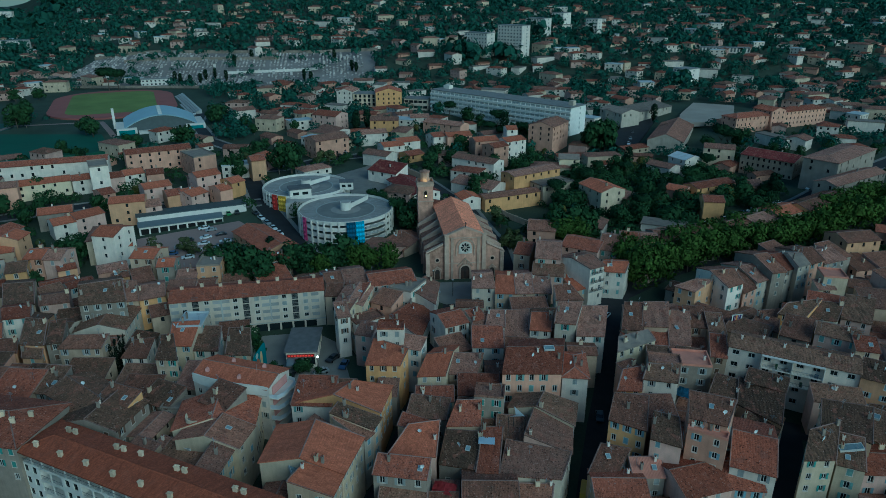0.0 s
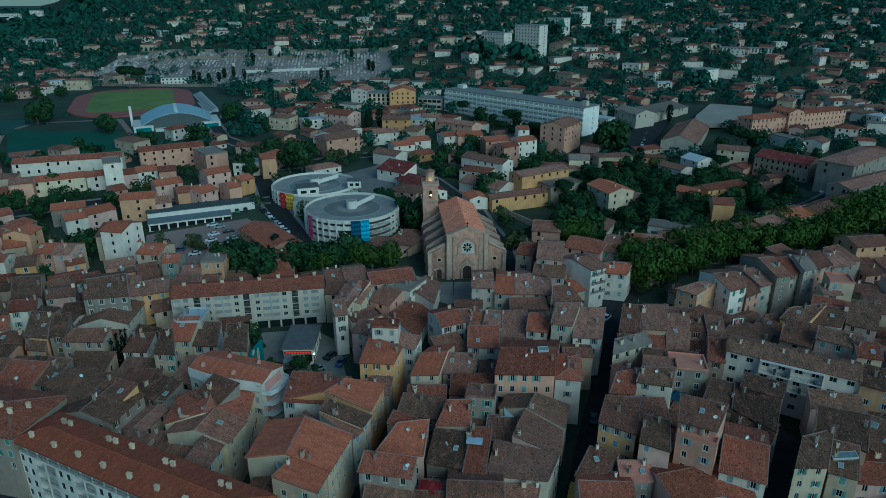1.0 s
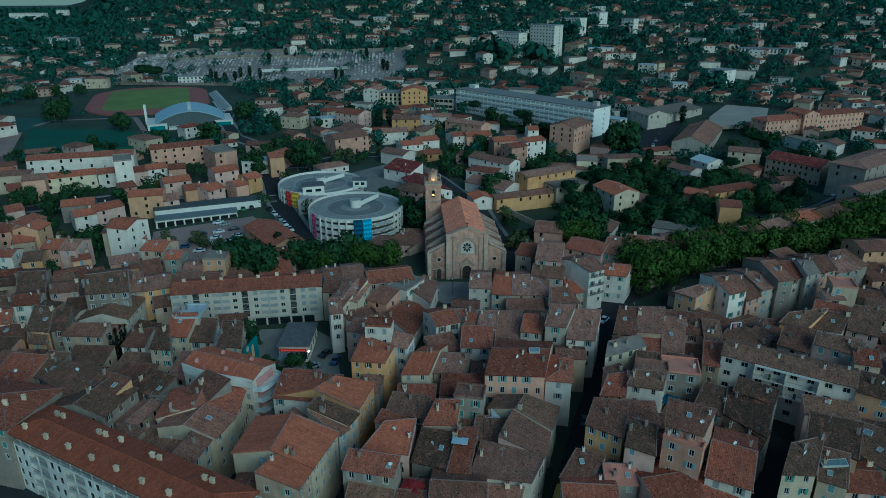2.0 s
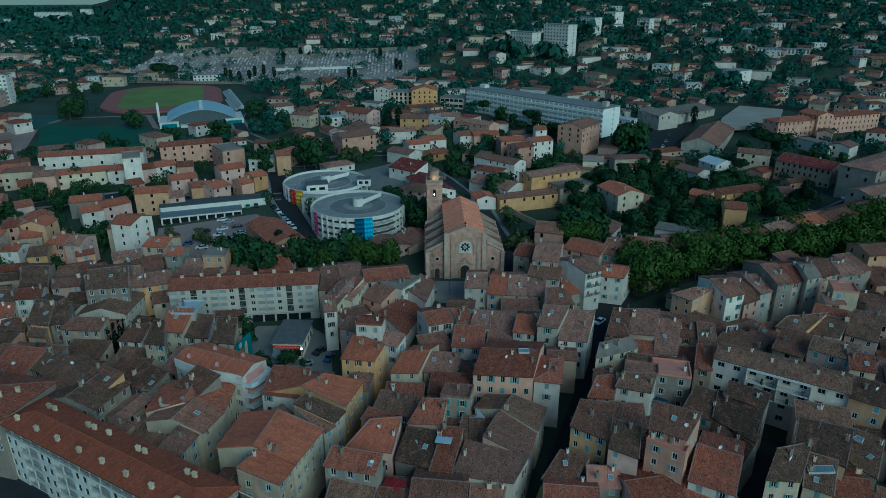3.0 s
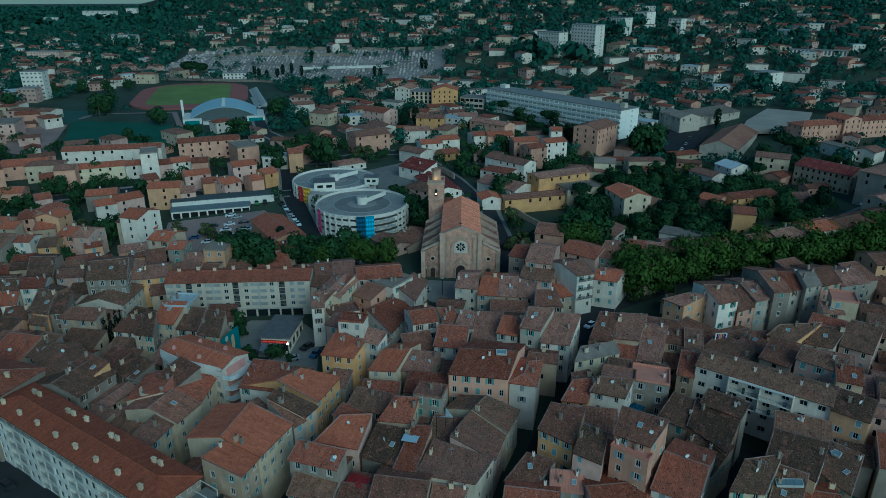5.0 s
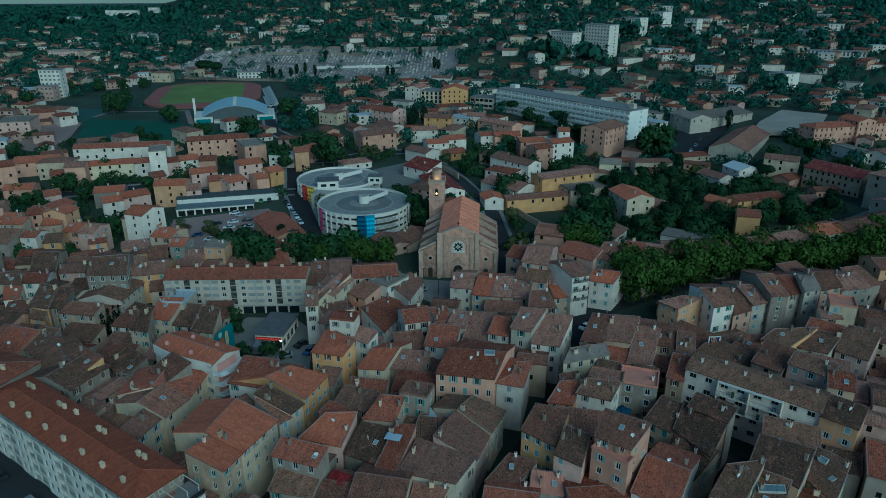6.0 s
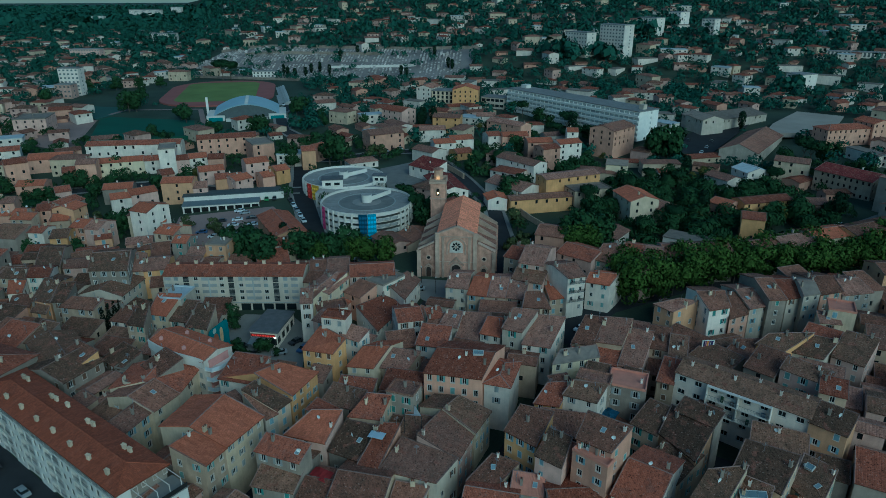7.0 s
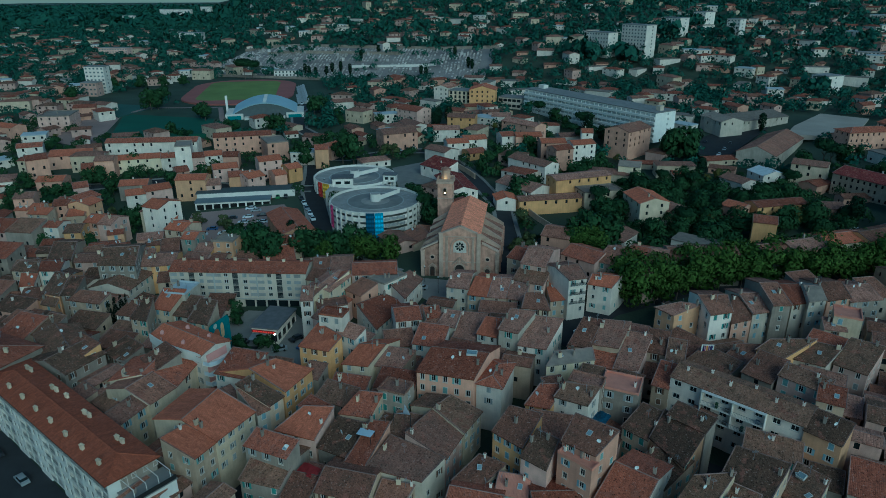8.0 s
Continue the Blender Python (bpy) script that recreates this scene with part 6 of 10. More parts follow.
# ---- slab blocks ----
def slab_block(name, x, y, yaw, w, d, ez, storeys, label, wall, roof="flat", bays=3.0, balcony=False, group="", win=(1.3, 1.3), dark_cols=(), band=False, roof_key="r", category="apartment block", pitch=0.3, sides=True, pane=None, front=None):
    gz = ground_z(x, y)
    top = base(name, pose(x, y, gz, 0, 0, yaw), label, category, group)
    cc, ss = math.cos(radians(yaw)), math.sin(radians(yaw))
    for i in range(int(w / d) + 1):
        fx = (i + 0.5) / (int(w / d) + 1)
        OCC.append((x + w * fx * cc - d * 0.5 * ss, y + w * fx * ss + d * 0.5 * cc, d * 0.7))
    PLANS.append((x, y, yaw, w, d, ez))
    H = ez - gz
    sh = H / storeys
    V, F, pn = [], [], []
    wins = []
    for nm, (o, u, n_, W) in {"front": ((0, 0), (1, 0), (0, -1), w), "right": ((w, 0), (0, 1), (1, 0), d), "back": ((w, d), (-1, 0), (0, 1), w), "left": ((0, d), (0, -1), (-1, 0), d)}.items():
        k = max(1, int(W / bays))
        gap = W / k
        holes = []
        for lv in range(storeys):
            for i in range(k):
                if nm in ("left", "right") and (not sides or i != k // 2):
                    continue
                if nm == "front" and i in dark_cols:
                    holes.append((gap * (i + 0.5) - 0.8, gap * (i + 0.5) + 0.8, lv * sh + 0.25, lv * sh + sh - 0.25))
                    continue
                ww, wh = (gap * 0.86, sh * 0.5) if band and nm in ("front", "back") else win
                u0 = gap * (i + 0.5) - ww / 2
                z = lv * sh + (sh - wh) * 0.62
                holes.append((u0, u0 + ww, z, z + wh))
                if nm == "front" and not band:
                    wins.append((u0, z, ww, wh, i, lv))
        if nm == "front" and front:
            holes = [(a, b, z0 * H, z1 * H) for a, b, z0, z1 in front]
        wall_side(V, F, o, u, n_, W, -2, H, holes, 0.25 if not balcony else 0.9, panes=pn)
    mi = np.zeros(len(F), dtype=np.int32)
    mi[pn] = 1
    ob_from("wall", V, F, [wall, pane or GLASS], top, midx=mi)
    if roof == "flat":
        bm = bmesh.new()
        bx(bm, -0.25, w + 0.25, -0.25, d + 0.25, H + 0.002, H + 0.45)
        part("flat_roof", bm, mat("roof_gravel", (0.27, 0.25, 0.23), 0.95, 0.3), top)
    else:
        V, F, U = [], [], []
        e = 0.5
        c, s = 1 / math.hypot(1, pitch), pitch / math.hypot(1, pitch)
        L = (d / 2 + e) / c
        zz = H - e * pitch + 0.12
        for o, u, v in (((-0.2, -e, zz), (1, 0, 0), (0, c, s)), ((w + 0.2, d + e, zz), (-1, 0, 0), (0, -c, s))):
            up = Vector(u).cross(Vector(v))
            slope(V, F, U, o, u, v, up, w + 0.4, L)
            slab(V, F, U, o, u, v, up, w + 0.4, L)
        ridge_cap(V, F, U, (-0.2, d / 2, H + d / 2 * pitch + 0.12), (w + 0.2, d / 2, H + d / 2 * pitch + 0.12))
        ob_from("roof", V, F, ROOF[roof_key], top, uvs=U)
        V, F = [], []
        for xx, fl in ((0, 1), (w, 0)):
            n0 = len(V)
            V += [Vector((xx, 0, H)), Vector((xx, d, H)), Vector((xx, d / 2, H + d / 2 * pitch))]
            F.append((n0 + 1, n0, n0 + 2) if fl else (n0, n0 + 1, n0 + 2))
        ob_from("gable", V, F, wall, top)
    return top, H, sh, wins


BLINDS = mat("window_blinds", (0.16, 0.17, 0.165), 0.6, 0.5, 0.4, 3, 0, spec=0.2)
TOWER = mat("tower_concrete", (0.78, 0.69, 0.59), 0.85, 0.2, 0.2)
# five-storey block behind the square: sash windows, wide roller shutters, three glazed stair columns and an arcade
BLK_FLOORS = (0.3, 0.476, 0.652, 0.828)
BLK_SASH, BLK_WIDE, BLK_STAIR = (3.8, 9.6, 17.1, 22.8, 30.2, 36.0), (1.3, 12.2, 14.6, 25.1, 27.6, 38.6), (6.7, 19.9, 33.1)
blk_holes = [(u_ - 0.6, u_ + 0.6, z_ + 0.035, z_ + 0.13) for u_ in BLK_SASH for z_ in BLK_FLOORS]
blk_holes += [(u_ - 1.02, u_ + 1.02, z_ + 0.035, z_ + 0.122) for u_ in BLK_WIDE for z_ in BLK_FLOORS]
blk_holes += [(u_ - 0.85, u_ + 0.85, z_ - 0.012, z_ + 0.15) for u_ in BLK_STAIR for z_ in BLK_FLOORS]
blk_holes += [(u_, u_ + 2.9, 0.005, 0.225) for u_ in (9.4, 12.8, 22.1, 25.5, 28.9, 32.3, 35.7)]
blk, bH, bsh, bw = slab_block("apartment_block", -73.7, 161.5, 12.0, 41.2, 9.6, 19.6, 5, "grey-beige five-storey apartment block with red clay-tile roof", WALL["t"], "tile", 2.9, sides=False, front=blk_holes)
rs = random.Random(5)
bm = bmesh.new()
rows = [[bm.verts.new((x_, 0.05 + 0.05 * (i % 2), 0.02 + 0.1 * i)) for x_ in (0.02, 2.02)] for i in range(17)]
for a, b in zip(rows, rows[1:]):
    bm.faces.new((a[0], a[1], b[1], b[0]))
BLK_ROLLER = mesh_of(bm, "roller_shutter", [mat("roller_grey", (0.36, 0.345, 0.33), 0.7, 0.2)])
bm = bmesh.new()
for i in range(6):
    bx(bm, 0.002 + i * 0.33, 0.052 + i * 0.33, 0.06, 0.14, 0.002, 0.158 * bH)
for i in range(8):
    bx(bm, 0.003, 1.698, 0.05, 0.15, 0.02 + i * 0.42, 0.07 + i * 0.42)
BLK_GRILLE = mesh_of(bm, "stair_grille", [mat("stair_grille_grey", (0.17, 0.165, 0.155), 0.8, 0.2)])
for z_ in BLK_FLOORS:
    for u_ in BLK_SASH:
        win = share("window", window_mesh(1.2, 0.095 * bH), blk, pose(u_ - 0.6, 0, (z_ + 0.035) * bH))
        if rs.random() < 0.45:
            for sx in (0, 0.6):
                share("shutter", shutter_mesh(0.6, 0.095 * bH, 2), win, pose(sx, 0.06, 0))
    for u_ in BLK_WIDE:
        share("roller_shutter", BLK_ROLLER, blk, pose(u_ - 1.02, 0, (z_ + 0.035) * bH))
    for u_ in BLK_STAIR:
        share("stair_grille", BLK_GRILLE, blk, pose(u_ - 0.85, 0, (z_ - 0.012) * bH))
for u_ in (13.4, 26.35):
    bm = bmesh.new()
    bx(bm, u_ - 0.22, u_ + 0.22, -0.05, -0.004, 0.3 * bH, 0.99 * bH)
    part("wall_strip", bm, CONCRETE, blk)
bm = bmesh.new()
bx(bm, -0.05, 41.25, -0.18, -0.003, 0.245 * bH, 0.262 * bH)
part("string_course", bm, CONCRETE, blk)
for i in range(8):
    share("chimney", chimney_mesh(1), blk, pose(3 + i * 5.1, 4.8 + (i % 2) * 1.2, bH + 1.2, 0, 0, 0))

# long red-roofed building with balconies
# grey back wall and broad dark glass stand in for shade in the loggias
apt, aH, ash, aw = slab_block("apartment_block", -80.51, 105.3, -23.9, 55.6, 8.2, 17.0, 5, "white apartment block with balconies and a long red tile roof", WALL["g"], "none", 3.1, win=(2.65, 2.35), sides=False)
V, F, U = [], [], []
e, pt = 0.6, 0.26
P = [(-e, -e - 1.2), (55.6 + e, -e - 1.2), (55.6 + e, 8.2 + e), (-e, 8.2 + e)]
zz, q = aH - e * pt + 0.1, 4.7 + e
ra, rb = Vector((q - e, 3.5, zz + q * pt)), Vector((55.6 + e - q, 3.5, zz + q * pt))
P = [Vector((*p, zz)) for p in P]
for po in ((P[0], P[1], rb, ra), (P[2], P[3], ra, rb), (P[1], P[2], rb), (P[3], P[0], ra)):
    n0 = len(V)
    uu = (po[1] - po[0]).normalized()
    for p in po:
        r = p - po[0]
        V.append(p)
        U.append((r.dot(uu), (r - uu * r.dot(uu)).length))
    F.append(tuple(range(n0, n0 + len(po))))
for i in range(4):
    n0 = len(V)
    a, b = P[i], P[(i + 1) % 4]
    V += [a - Vector((0, 0, 0.25)), b - Vector((0, 0, 0.25)), b, a]
    U += [(0, 0)] * 4
    F.append((n0, n0 + 1, n0 + 2, n0 + 3))
for a, b in ((ra, rb), (P[1], rb), (P[2], rb), (P[0], ra), (P[3], ra)):
    ridge_cap(V, F, U, a, b, 0.16)
for old in [o for o in apt.children if o.name.split(".")[0] in ("roof", "gable")]:
    bpy.data.objects.remove(old)
apt_roof = ob_from("roof", V, F, tile_mat("tile_red_clean", (0.34, 0.1, 0.052), (0.22, 0.085, 0.05), 0.15, (0.95, 1.05)), apt, uvs=U)
bm = bmesh.new()
bm.from_mesh(apt_roof.data)
bmesh.ops.remove_doubles(bm, verts=bm.verts[:], dist=0.02)
bm.to_mesh(apt_roof.data)
bm.free()
# the wall behind the loggias lies back by their depth
for v in next(o for o in apt.children if o.name.split(".")[0] == "wall").data.vertices:
    if v.co.y < 1.0:
        v.co.y += 1.2
for u0, z, ww, wh, i, lv in aw:
    share("window", window_mesh(ww, wh), apt, pose(u0, 1.2, z))
# white bays stand forward; open loggias with slabs, arches and rails lie between them, an open gallery runs below the eaves
GAL = 4 * ash
# dark colour for the balcony floors, painted in as loggia shade
FLOOR_SHADE = mat("balcony_floor_shade", (0.12, 0.085, 0.07), 0.8, 0.25, 1.0)
BRIGHT = mat("bright_white_paint", (0.72, 0.67, 0.6), 0.75, 0.12, 0.5, streak=0.3)
V, F, pn = [], [], []
wall_side(V, F, (0, 0), (1, 0), (0, -1), 4.9, -2, GAL - 0.02, [(u_, u_ + 1.2, lv * ash + 0.7, lv * ash + 2.4) for lv in range(4) for u_ in (0.75, 2.95)], 0.2, panes=pn)
wall_side(V, F, (4.9, 0), (0, 1), (1, 0), 2.39, -2, GAL - 0.02, [], 0.2)
wall_side(V, F, (0, 2.39), (0, -1), (-1, 0), 2.39, -2, GAL - 0.02, [], 0.2)
mi = np.zeros(len(F), dtype=np.int32)
mi[pn] = 1
bay_me = bpy.data.meshes.new("bay")
bay_me.from_pydata(V, [], F)
for m_ in (BRIGHT, GLASS):
    bay_me.materials.append(m_)
bay_me.polygons.foreach_set("material_index", mi)
bm = bmesh.new()
bx(bm, 0.01, 6.18, -1.12, 1.19, 0, 0.16)
for f in bm.faces:
    f.material_index = int(f.normal.z > 0.5)
bal_slab = mesh_of(bm, "balcony_slab", [BRIGHT, FLOOR_SHADE])
bm = bmesh.new()
bx(bm, 0.01, 6.18, -1.1, -1.06, 0.95, 1.02)
for i in range(21):
    bx(bm, 0.05 + i * 0.3, 0.08 + i * 0.3, -1.095, -1.065, 0.16, 0.95)
bal_rail = mesh_of(bm, "railing", [mat("balcony_rail_grey", (0.12, 0.13, 0.13), 0.5, 0.2)])
bm = bmesh.new()
for a in (0.0, 3.1):
    k = 8
    pts_ = [(a + 1.545 - 1.42 * math.cos(math.pi * i / k), 2.15 + (ash - 2.5) * math.sin(math.pi * i / k)) for i in range(k + 1)]
    for (xa, za), (xb, zb_) in zip(pts_, pts_[1:]):
        for yy in (-1.19, -1.0):
            q = [bm.verts.new((x_, yy, z_)) for x_, z_ in ((xa, za), (xb, zb_), (xb, ash - 0.002), (xa, ash - 0.002))]
            bm.faces.new(q if yy < -1.1 else q[::-1])
        q = [bm.verts.new((x_, y_, z_)) for x_, y_, z_ in ((xa, -1.19, za), (xa, -1.0, za), (xb, -1.0, zb_), (xb, -1.19, zb_))]
        bm.faces.new(q)
    for x0, x1 in ((a + 0.002, a + 0.12), (a + 2.97, a + 3.09)):
        bx(bm, x0, x1, -1.188, -1.002, 0.162, ash - 0.004)
bal_arch = mesh_of(bm, "arch", [BRIGHT])
for i in range(5):
    share("bay", bay_me, apt, pose(0.01 + i * 11.1, -1.2, 0))
    for lv in range(0, 4):
        b_ = share("balcony_slab", bal_slab, apt, pose(4.92 + i * 11.1, 0, lv * ash))
        share("railing", bal_rail, b_, pose(0, 0, 0))
        share("arch", bal_arch, b_, pose(0, 0, 0))
bm = bmesh.new()
bx(bm, -0.05, 55.58, -1.25, 1.19, GAL - 0.018, GAL + 0.16)
gallery = part("gallery_floor", bm, BRIGHT, apt)
bm = bmesh.new()
bx(bm, 55.4, 55.59, -1.19, 1.19, -2, GAL - 0.02)
bx(bm, 55.4, 55.59, -1.14, 1.19, GAL + 0.162, aH - 0.28)
part("end_wall", bm, BRIGHT, apt)
bm = bmesh.new()
bx(bm, -0.04, 55.64, -1.22, -1.17, GAL + 0.98, GAL + 1.05)
for i in range(185):
    bx(bm, i * 0.3, 0.03 + i * 0.3, -1.21, -1.18, GAL + 0.162, GAL + 0.98)
part("railing", bm, bal_rail.materials[0], gallery)
bm = bmesh.new()
bx(bm, 0, 0.2, -1.16, -0.96, GAL + 0.162, aH - 0.28)
gal_post = mesh_of(bm, "post", [BRIGHT])
for i in range(19):
    share("post", gal_post, gallery, pose(0.05 + i * 3.07, 0, 0))
bm = bmesh.new()
bx(bm, -0.05, 55.65, -1.18, -0.94, aH - 0.276, aH - 0.02)
part("eaves_beam", bm, BRIGHT, gallery)
bm = bmesh.new()
bx(bm, -0.42, 0.42, -0.26, 0.26, -0.8, 0.95)
bx(bm, -0.52, 0.52, -0.35, 0.35, 0.952, 1.06)
for q in (-0.2, 0.2):
    bx(bm, q - 0.1, q + 0.1, -0.1, 0.1, 1.062, 1.3)
big_ch = mesh_of(bm, "chimney", [WALL["c"]])
for px, py in ((3.5, 1.6), (10.2, 1.5), (16.8, 1.6), (23.6, 1.5), (30.2, 1.6), (37.0, 1.5), (43.6, 1.6), (50.3, 1.5), (5.6, 7.0), (7.3, 7.1), (18.4, 7.0), (20.1, 7.1), (24, 7.5), (33.2, 7.0), (34.9, 7.1), (46.4, 7.0), (48.1, 7.1)):
    share("chimney", big_ch, apt, pose(px, py - 1.2, aH + min(py, 9.4 - py) * pt + 0.1, 0, 0, 8))
# roof terrace with a white pergola at its end
bm = bmesh.new()
bx(bm, 55.63, 60.6, 0.4, 9.0, -2, aH - 3.2)
ter = part("terrace_wing", bm, BRIGHT, apt)
bm = bmesh.new()
bx(bm, 55.63, 60.8, 0.2, 9.2, aH - 3.198, aH - 3.05)
part("terrace_floor", bm, PAVING, ter)
post = None
for i in range(4):
    bm = bmesh.new()
    bx(bm, 60.2, 60.32, 1.2 + i * 2.3, 1.32 + i * 2.3, aH - 3.048, aH - 0.8)
    bx(bm, 55.7, 60.4, 1.2 + i * 2.3, 1.32 + i * 2.3, aH - 0.798, aH - 0.68)
    part("pergola_bent", bm, WHITE, ter)
bm = bmesh.new()
bx(bm, 60.6, 60.66, 0.5, 9.0, aH - 3.04, aH - 2.1)
part("railing", bm, IRON, ter)
bm = bmesh.new()
bx(bm, 60.602, 60.66, 1.2, 5.0, aH - 7.6, aH - 4.2)
for a, c_ in ((1.6, 2.3), (2.9, 3.6), (4.1, 4.6)):
    bx(bm, 60.662, 60.68, a, c_, aH - 6.7, aH - 5.0, 1)
part("wall_sign", bm, [mat("sign_violet", (0.12, 0.06, 0.35), 0.8, 0.15), WHITE], ter, "violet wall sign with white shapes")
for y_ in (1.2, 3.4, 5.6, 7.6):
    share("window", window_mesh(0.7 if y_ > 2 else 1.2, 0.9 if y_ > 2 else 1.9), apt, pose(55.6, y_, aH - (1.9 if y_ > 2 else 3.0), 0, 0, 90))

# its neighbour across the lane, with a hipped roof and many white chimneys
nb = townhouse(-107.5, 108.0, -10.0, 27.5, 14.5, 18.0, "h", "g", "r", "grey corner building with red hipped roof and white chimneys", shutters=True)
for px, py in ((6, 4), (12, 5), (17, 4), (20, 6), (23, 5), (16, 9), (24.5, 8)):
    share("chimney", big_ch, nb, pose(px, py, 18.0 - ground_z(-107.5, 108) + min(py, 14.5 - py, 27.5 - px) * 0.3 + 0.2, 0, 0, 30))

# modern block with curved white parapet and stacked balconies
mod = townhouse(-56.0, 128.8, -18.5, 19.3, 8.6, 18.0, "g", "w", "q", "white modern block with red tile roof and stacked balconies")
mz = 18.0 - ground_z(-56.0, 128.8)
bm = bmesh.new()
rows = []
for i in range(17):
    t = i / 16
    xx = 0.2 + t * 19.4
    yy = -0.45 - 1.3 * math.sin(math.pi * min(1, t * 1.1))
    zt = mz + 0.55 + 0.5 * math.sin(math.pi * t)
    rows.append([bm.verts.new(p) for p in ((xx, yy, mz - 1.5), (xx, yy, zt), (xx, yy + 0.3, zt), (xx, yy + 0.3, mz - 1.5))])
for a, b in zip(rows, rows[1:]):
    for j in range(4):
        bm.faces.new((a[j], b[j], b[(j + 1) % 4], a[(j + 1) % 4]))
part("curved_parapet", bm, WHITE, mod)
bm = bmesh.new()
pts = [(19.32, 0.2), (21.2, 0.6), (21.9, 2.2), (21.9, 6.4), (21.2, 8.0), (19.32, 8.4)]
prism(bm, pts, 0, 0.2)
mod_slab = mesh_of(bm, "balcony_slab", [WHITE])
bm = bmesh.new()
for (xa, ya), (xb, yb) in zip(pts, pts[1:]):
    d = Vector((xb - xa, yb - ya, 0)).normalized()
    n_ = Vector((-d.y, d.x, 0)) * 0.08
    c = [Vector((xa, ya, 0.2)), Vector((xb, yb, 0.2)), Vector((xb, yb, 1.1)), Vector((xa, ya, 1.1))]
    v = [bm.verts.new(p + n_) for p in c]
    bm.faces.new(v)
bmesh.ops.remove_doubles(bm, verts=bm.verts[:], dist=0.1)
bmesh.ops.solidify(bm, geom=bm.faces[:], thickness=0.07)
mod_rail = mesh_of(bm, "balcony_parapet", [mat("balcony_pale", (0.6, 0.62, 0.63), 0.7, 0.15)])
for lv in range(5):
    b_ = share("balcony_slab", mod_slab, mod, pose(0, 0, mz - 2.6 - lv * 2.7))
    share("balcony_parapet", mod_rail, b_, pose(0, 0, 0))
    bm = bmesh.new()
    bx(bm, 19.33, 19.5, 1.4, 7.2, mz - 2.38 - lv * 2.7, mz - 0.35 - lv * 2.7)
    part("loggia_wall", bm, mat("loggia_pink", (0.6, 0.3, 0.26), 0.85, 0.15), mod)

bm = bmesh.new()
v = [[bm.verts.new((x_, y_, z_)) for x_, z_ in ((-0.4, -0.8), (0.4, -0.8), (0.4, 0.7), (0.0, 1.05), (-0.4, 0.7))] for y_ in (-0.25, 0.25)]
bm.faces.new(v[0])
bm.faces.new(v[1][::-1])
for i in range(5):
    bm.faces.new((v[0][i], v[1][i], v[1][(i + 1) % 5], v[0][(i + 1) % 5]))
bmesh.ops.recalc_face_normals(bm, faces=bm.faces[:])
pink_ch = mesh_of(bm, "chimney", [mat("chimney_pink", (0.62, 0.33, 0.28), 0.85, 0.15)])
for px, py in ((3.0, 1.4), (6.6, 6.2), (11.4, 1.2), (14.5, 6.4)):
    share("chimney", pink_ch, mod, pose(px, py, mz + (4.3 - abs(py - 4.3)) * 0.3 + 0.1, 0, 0, 20), "pink gabled chimney")

# long white block with loggias
wlb, wH, wsh, ww_ = slab_block("apartment_block", 68.4, 140.1, -27.0, 27.4, 8.4, 18.8, 4, "long white block with loggias and mossy tile roof", WALL["w"], "tile", 3.4, win=(1.5, 1.2), roof_key="m", sides=False)
for u0, z, ww, wh, i, lv in ww_:
    share("window", window_mesh(ww, wh), wlb, pose(u0, 0, z))
LOG_RAIL = mat("loggia_rail", (0.24, 0.25, 0.25), 0.5, 0.2)
for lv in range(2, 5):
    bm = bmesh.new()
    bx(bm, 7.46, 20.29, -1.3, -0.01, lv * wsh - 0.2 - (0.14 if lv == 4 else 0), lv * wsh - 0.02 - (0.14 if lv == 4 else 0))
    b_ = part("loggia_floor" if lv < 4 else "loggia_roof", bm, WHITE, wlb)
    if lv == 4:
        continue
    bm = bmesh.new()
    bx(bm, 7.46, 20.29, -1.29, -1.24, lv * wsh + 0.9, lv * wsh + 0.96)
    for i in range(44):
        bx(bm, 7.5 + i * 0.295, 7.53 + i * 0.295, -1.28, -1.25, lv * wsh - 0.02, lv * wsh + 0.9)
    part("railing", bm, LOG_RAIL, b_)
    for i, (u_, dd, hh, c_) in enumerate(((8.6, 0.7, 0.9, (0.05, 0.05, 0.05)), (10.4, 0.5, 1.3, (0.05, 0.09, 0.04)), (12.3, 0.9, 0.7, (0.12, 0.1, 0.09)), (16.0, 0.6, 1.1, (0.04, 0.07, 0.05)), (18.6, 0.8, 0.8, (0.1, 0.12, 0.16)))):
        if (i + lv) % 3 == 0:
            continue
        bm = bmesh.new()
        bx(bm, u_, u_ + dd, -0.9, -0.4, lv * wsh - 0.018, lv * wsh + hh)
        bmesh.ops.bevel(bm, geom=bm.edges[:], offset=0.1, segments=1)
        part("stored_item", bm, mat("loggia_item_%d" % i, c_, 0.8, 0.3), b_)
for xx in (7.3, 13.8, 20.3):
    bm = bmesh.new()
    bx(bm, xx, xx + 0.15, -1.3, -0.01, wsh * 1.9, wH - 0.13)
    part("loggia_fin", bm, WHITE, wlb)
for i in range(6):
    share("chimney", chimney_mesh(2), wlb, pose(2.5 + i * 4.6, 3.0 + (i % 2) * 2.0, wH + 1.0))

# cafe on the square
gz = ground_z(-36, 155)
cafe = base("cafe", pose(-40.2, 149.0, gz, 0, 0, 3), "flat-roofed cafe pavilion with red lit fascia on the square", "cafe")
V, F, pn = [], [], []
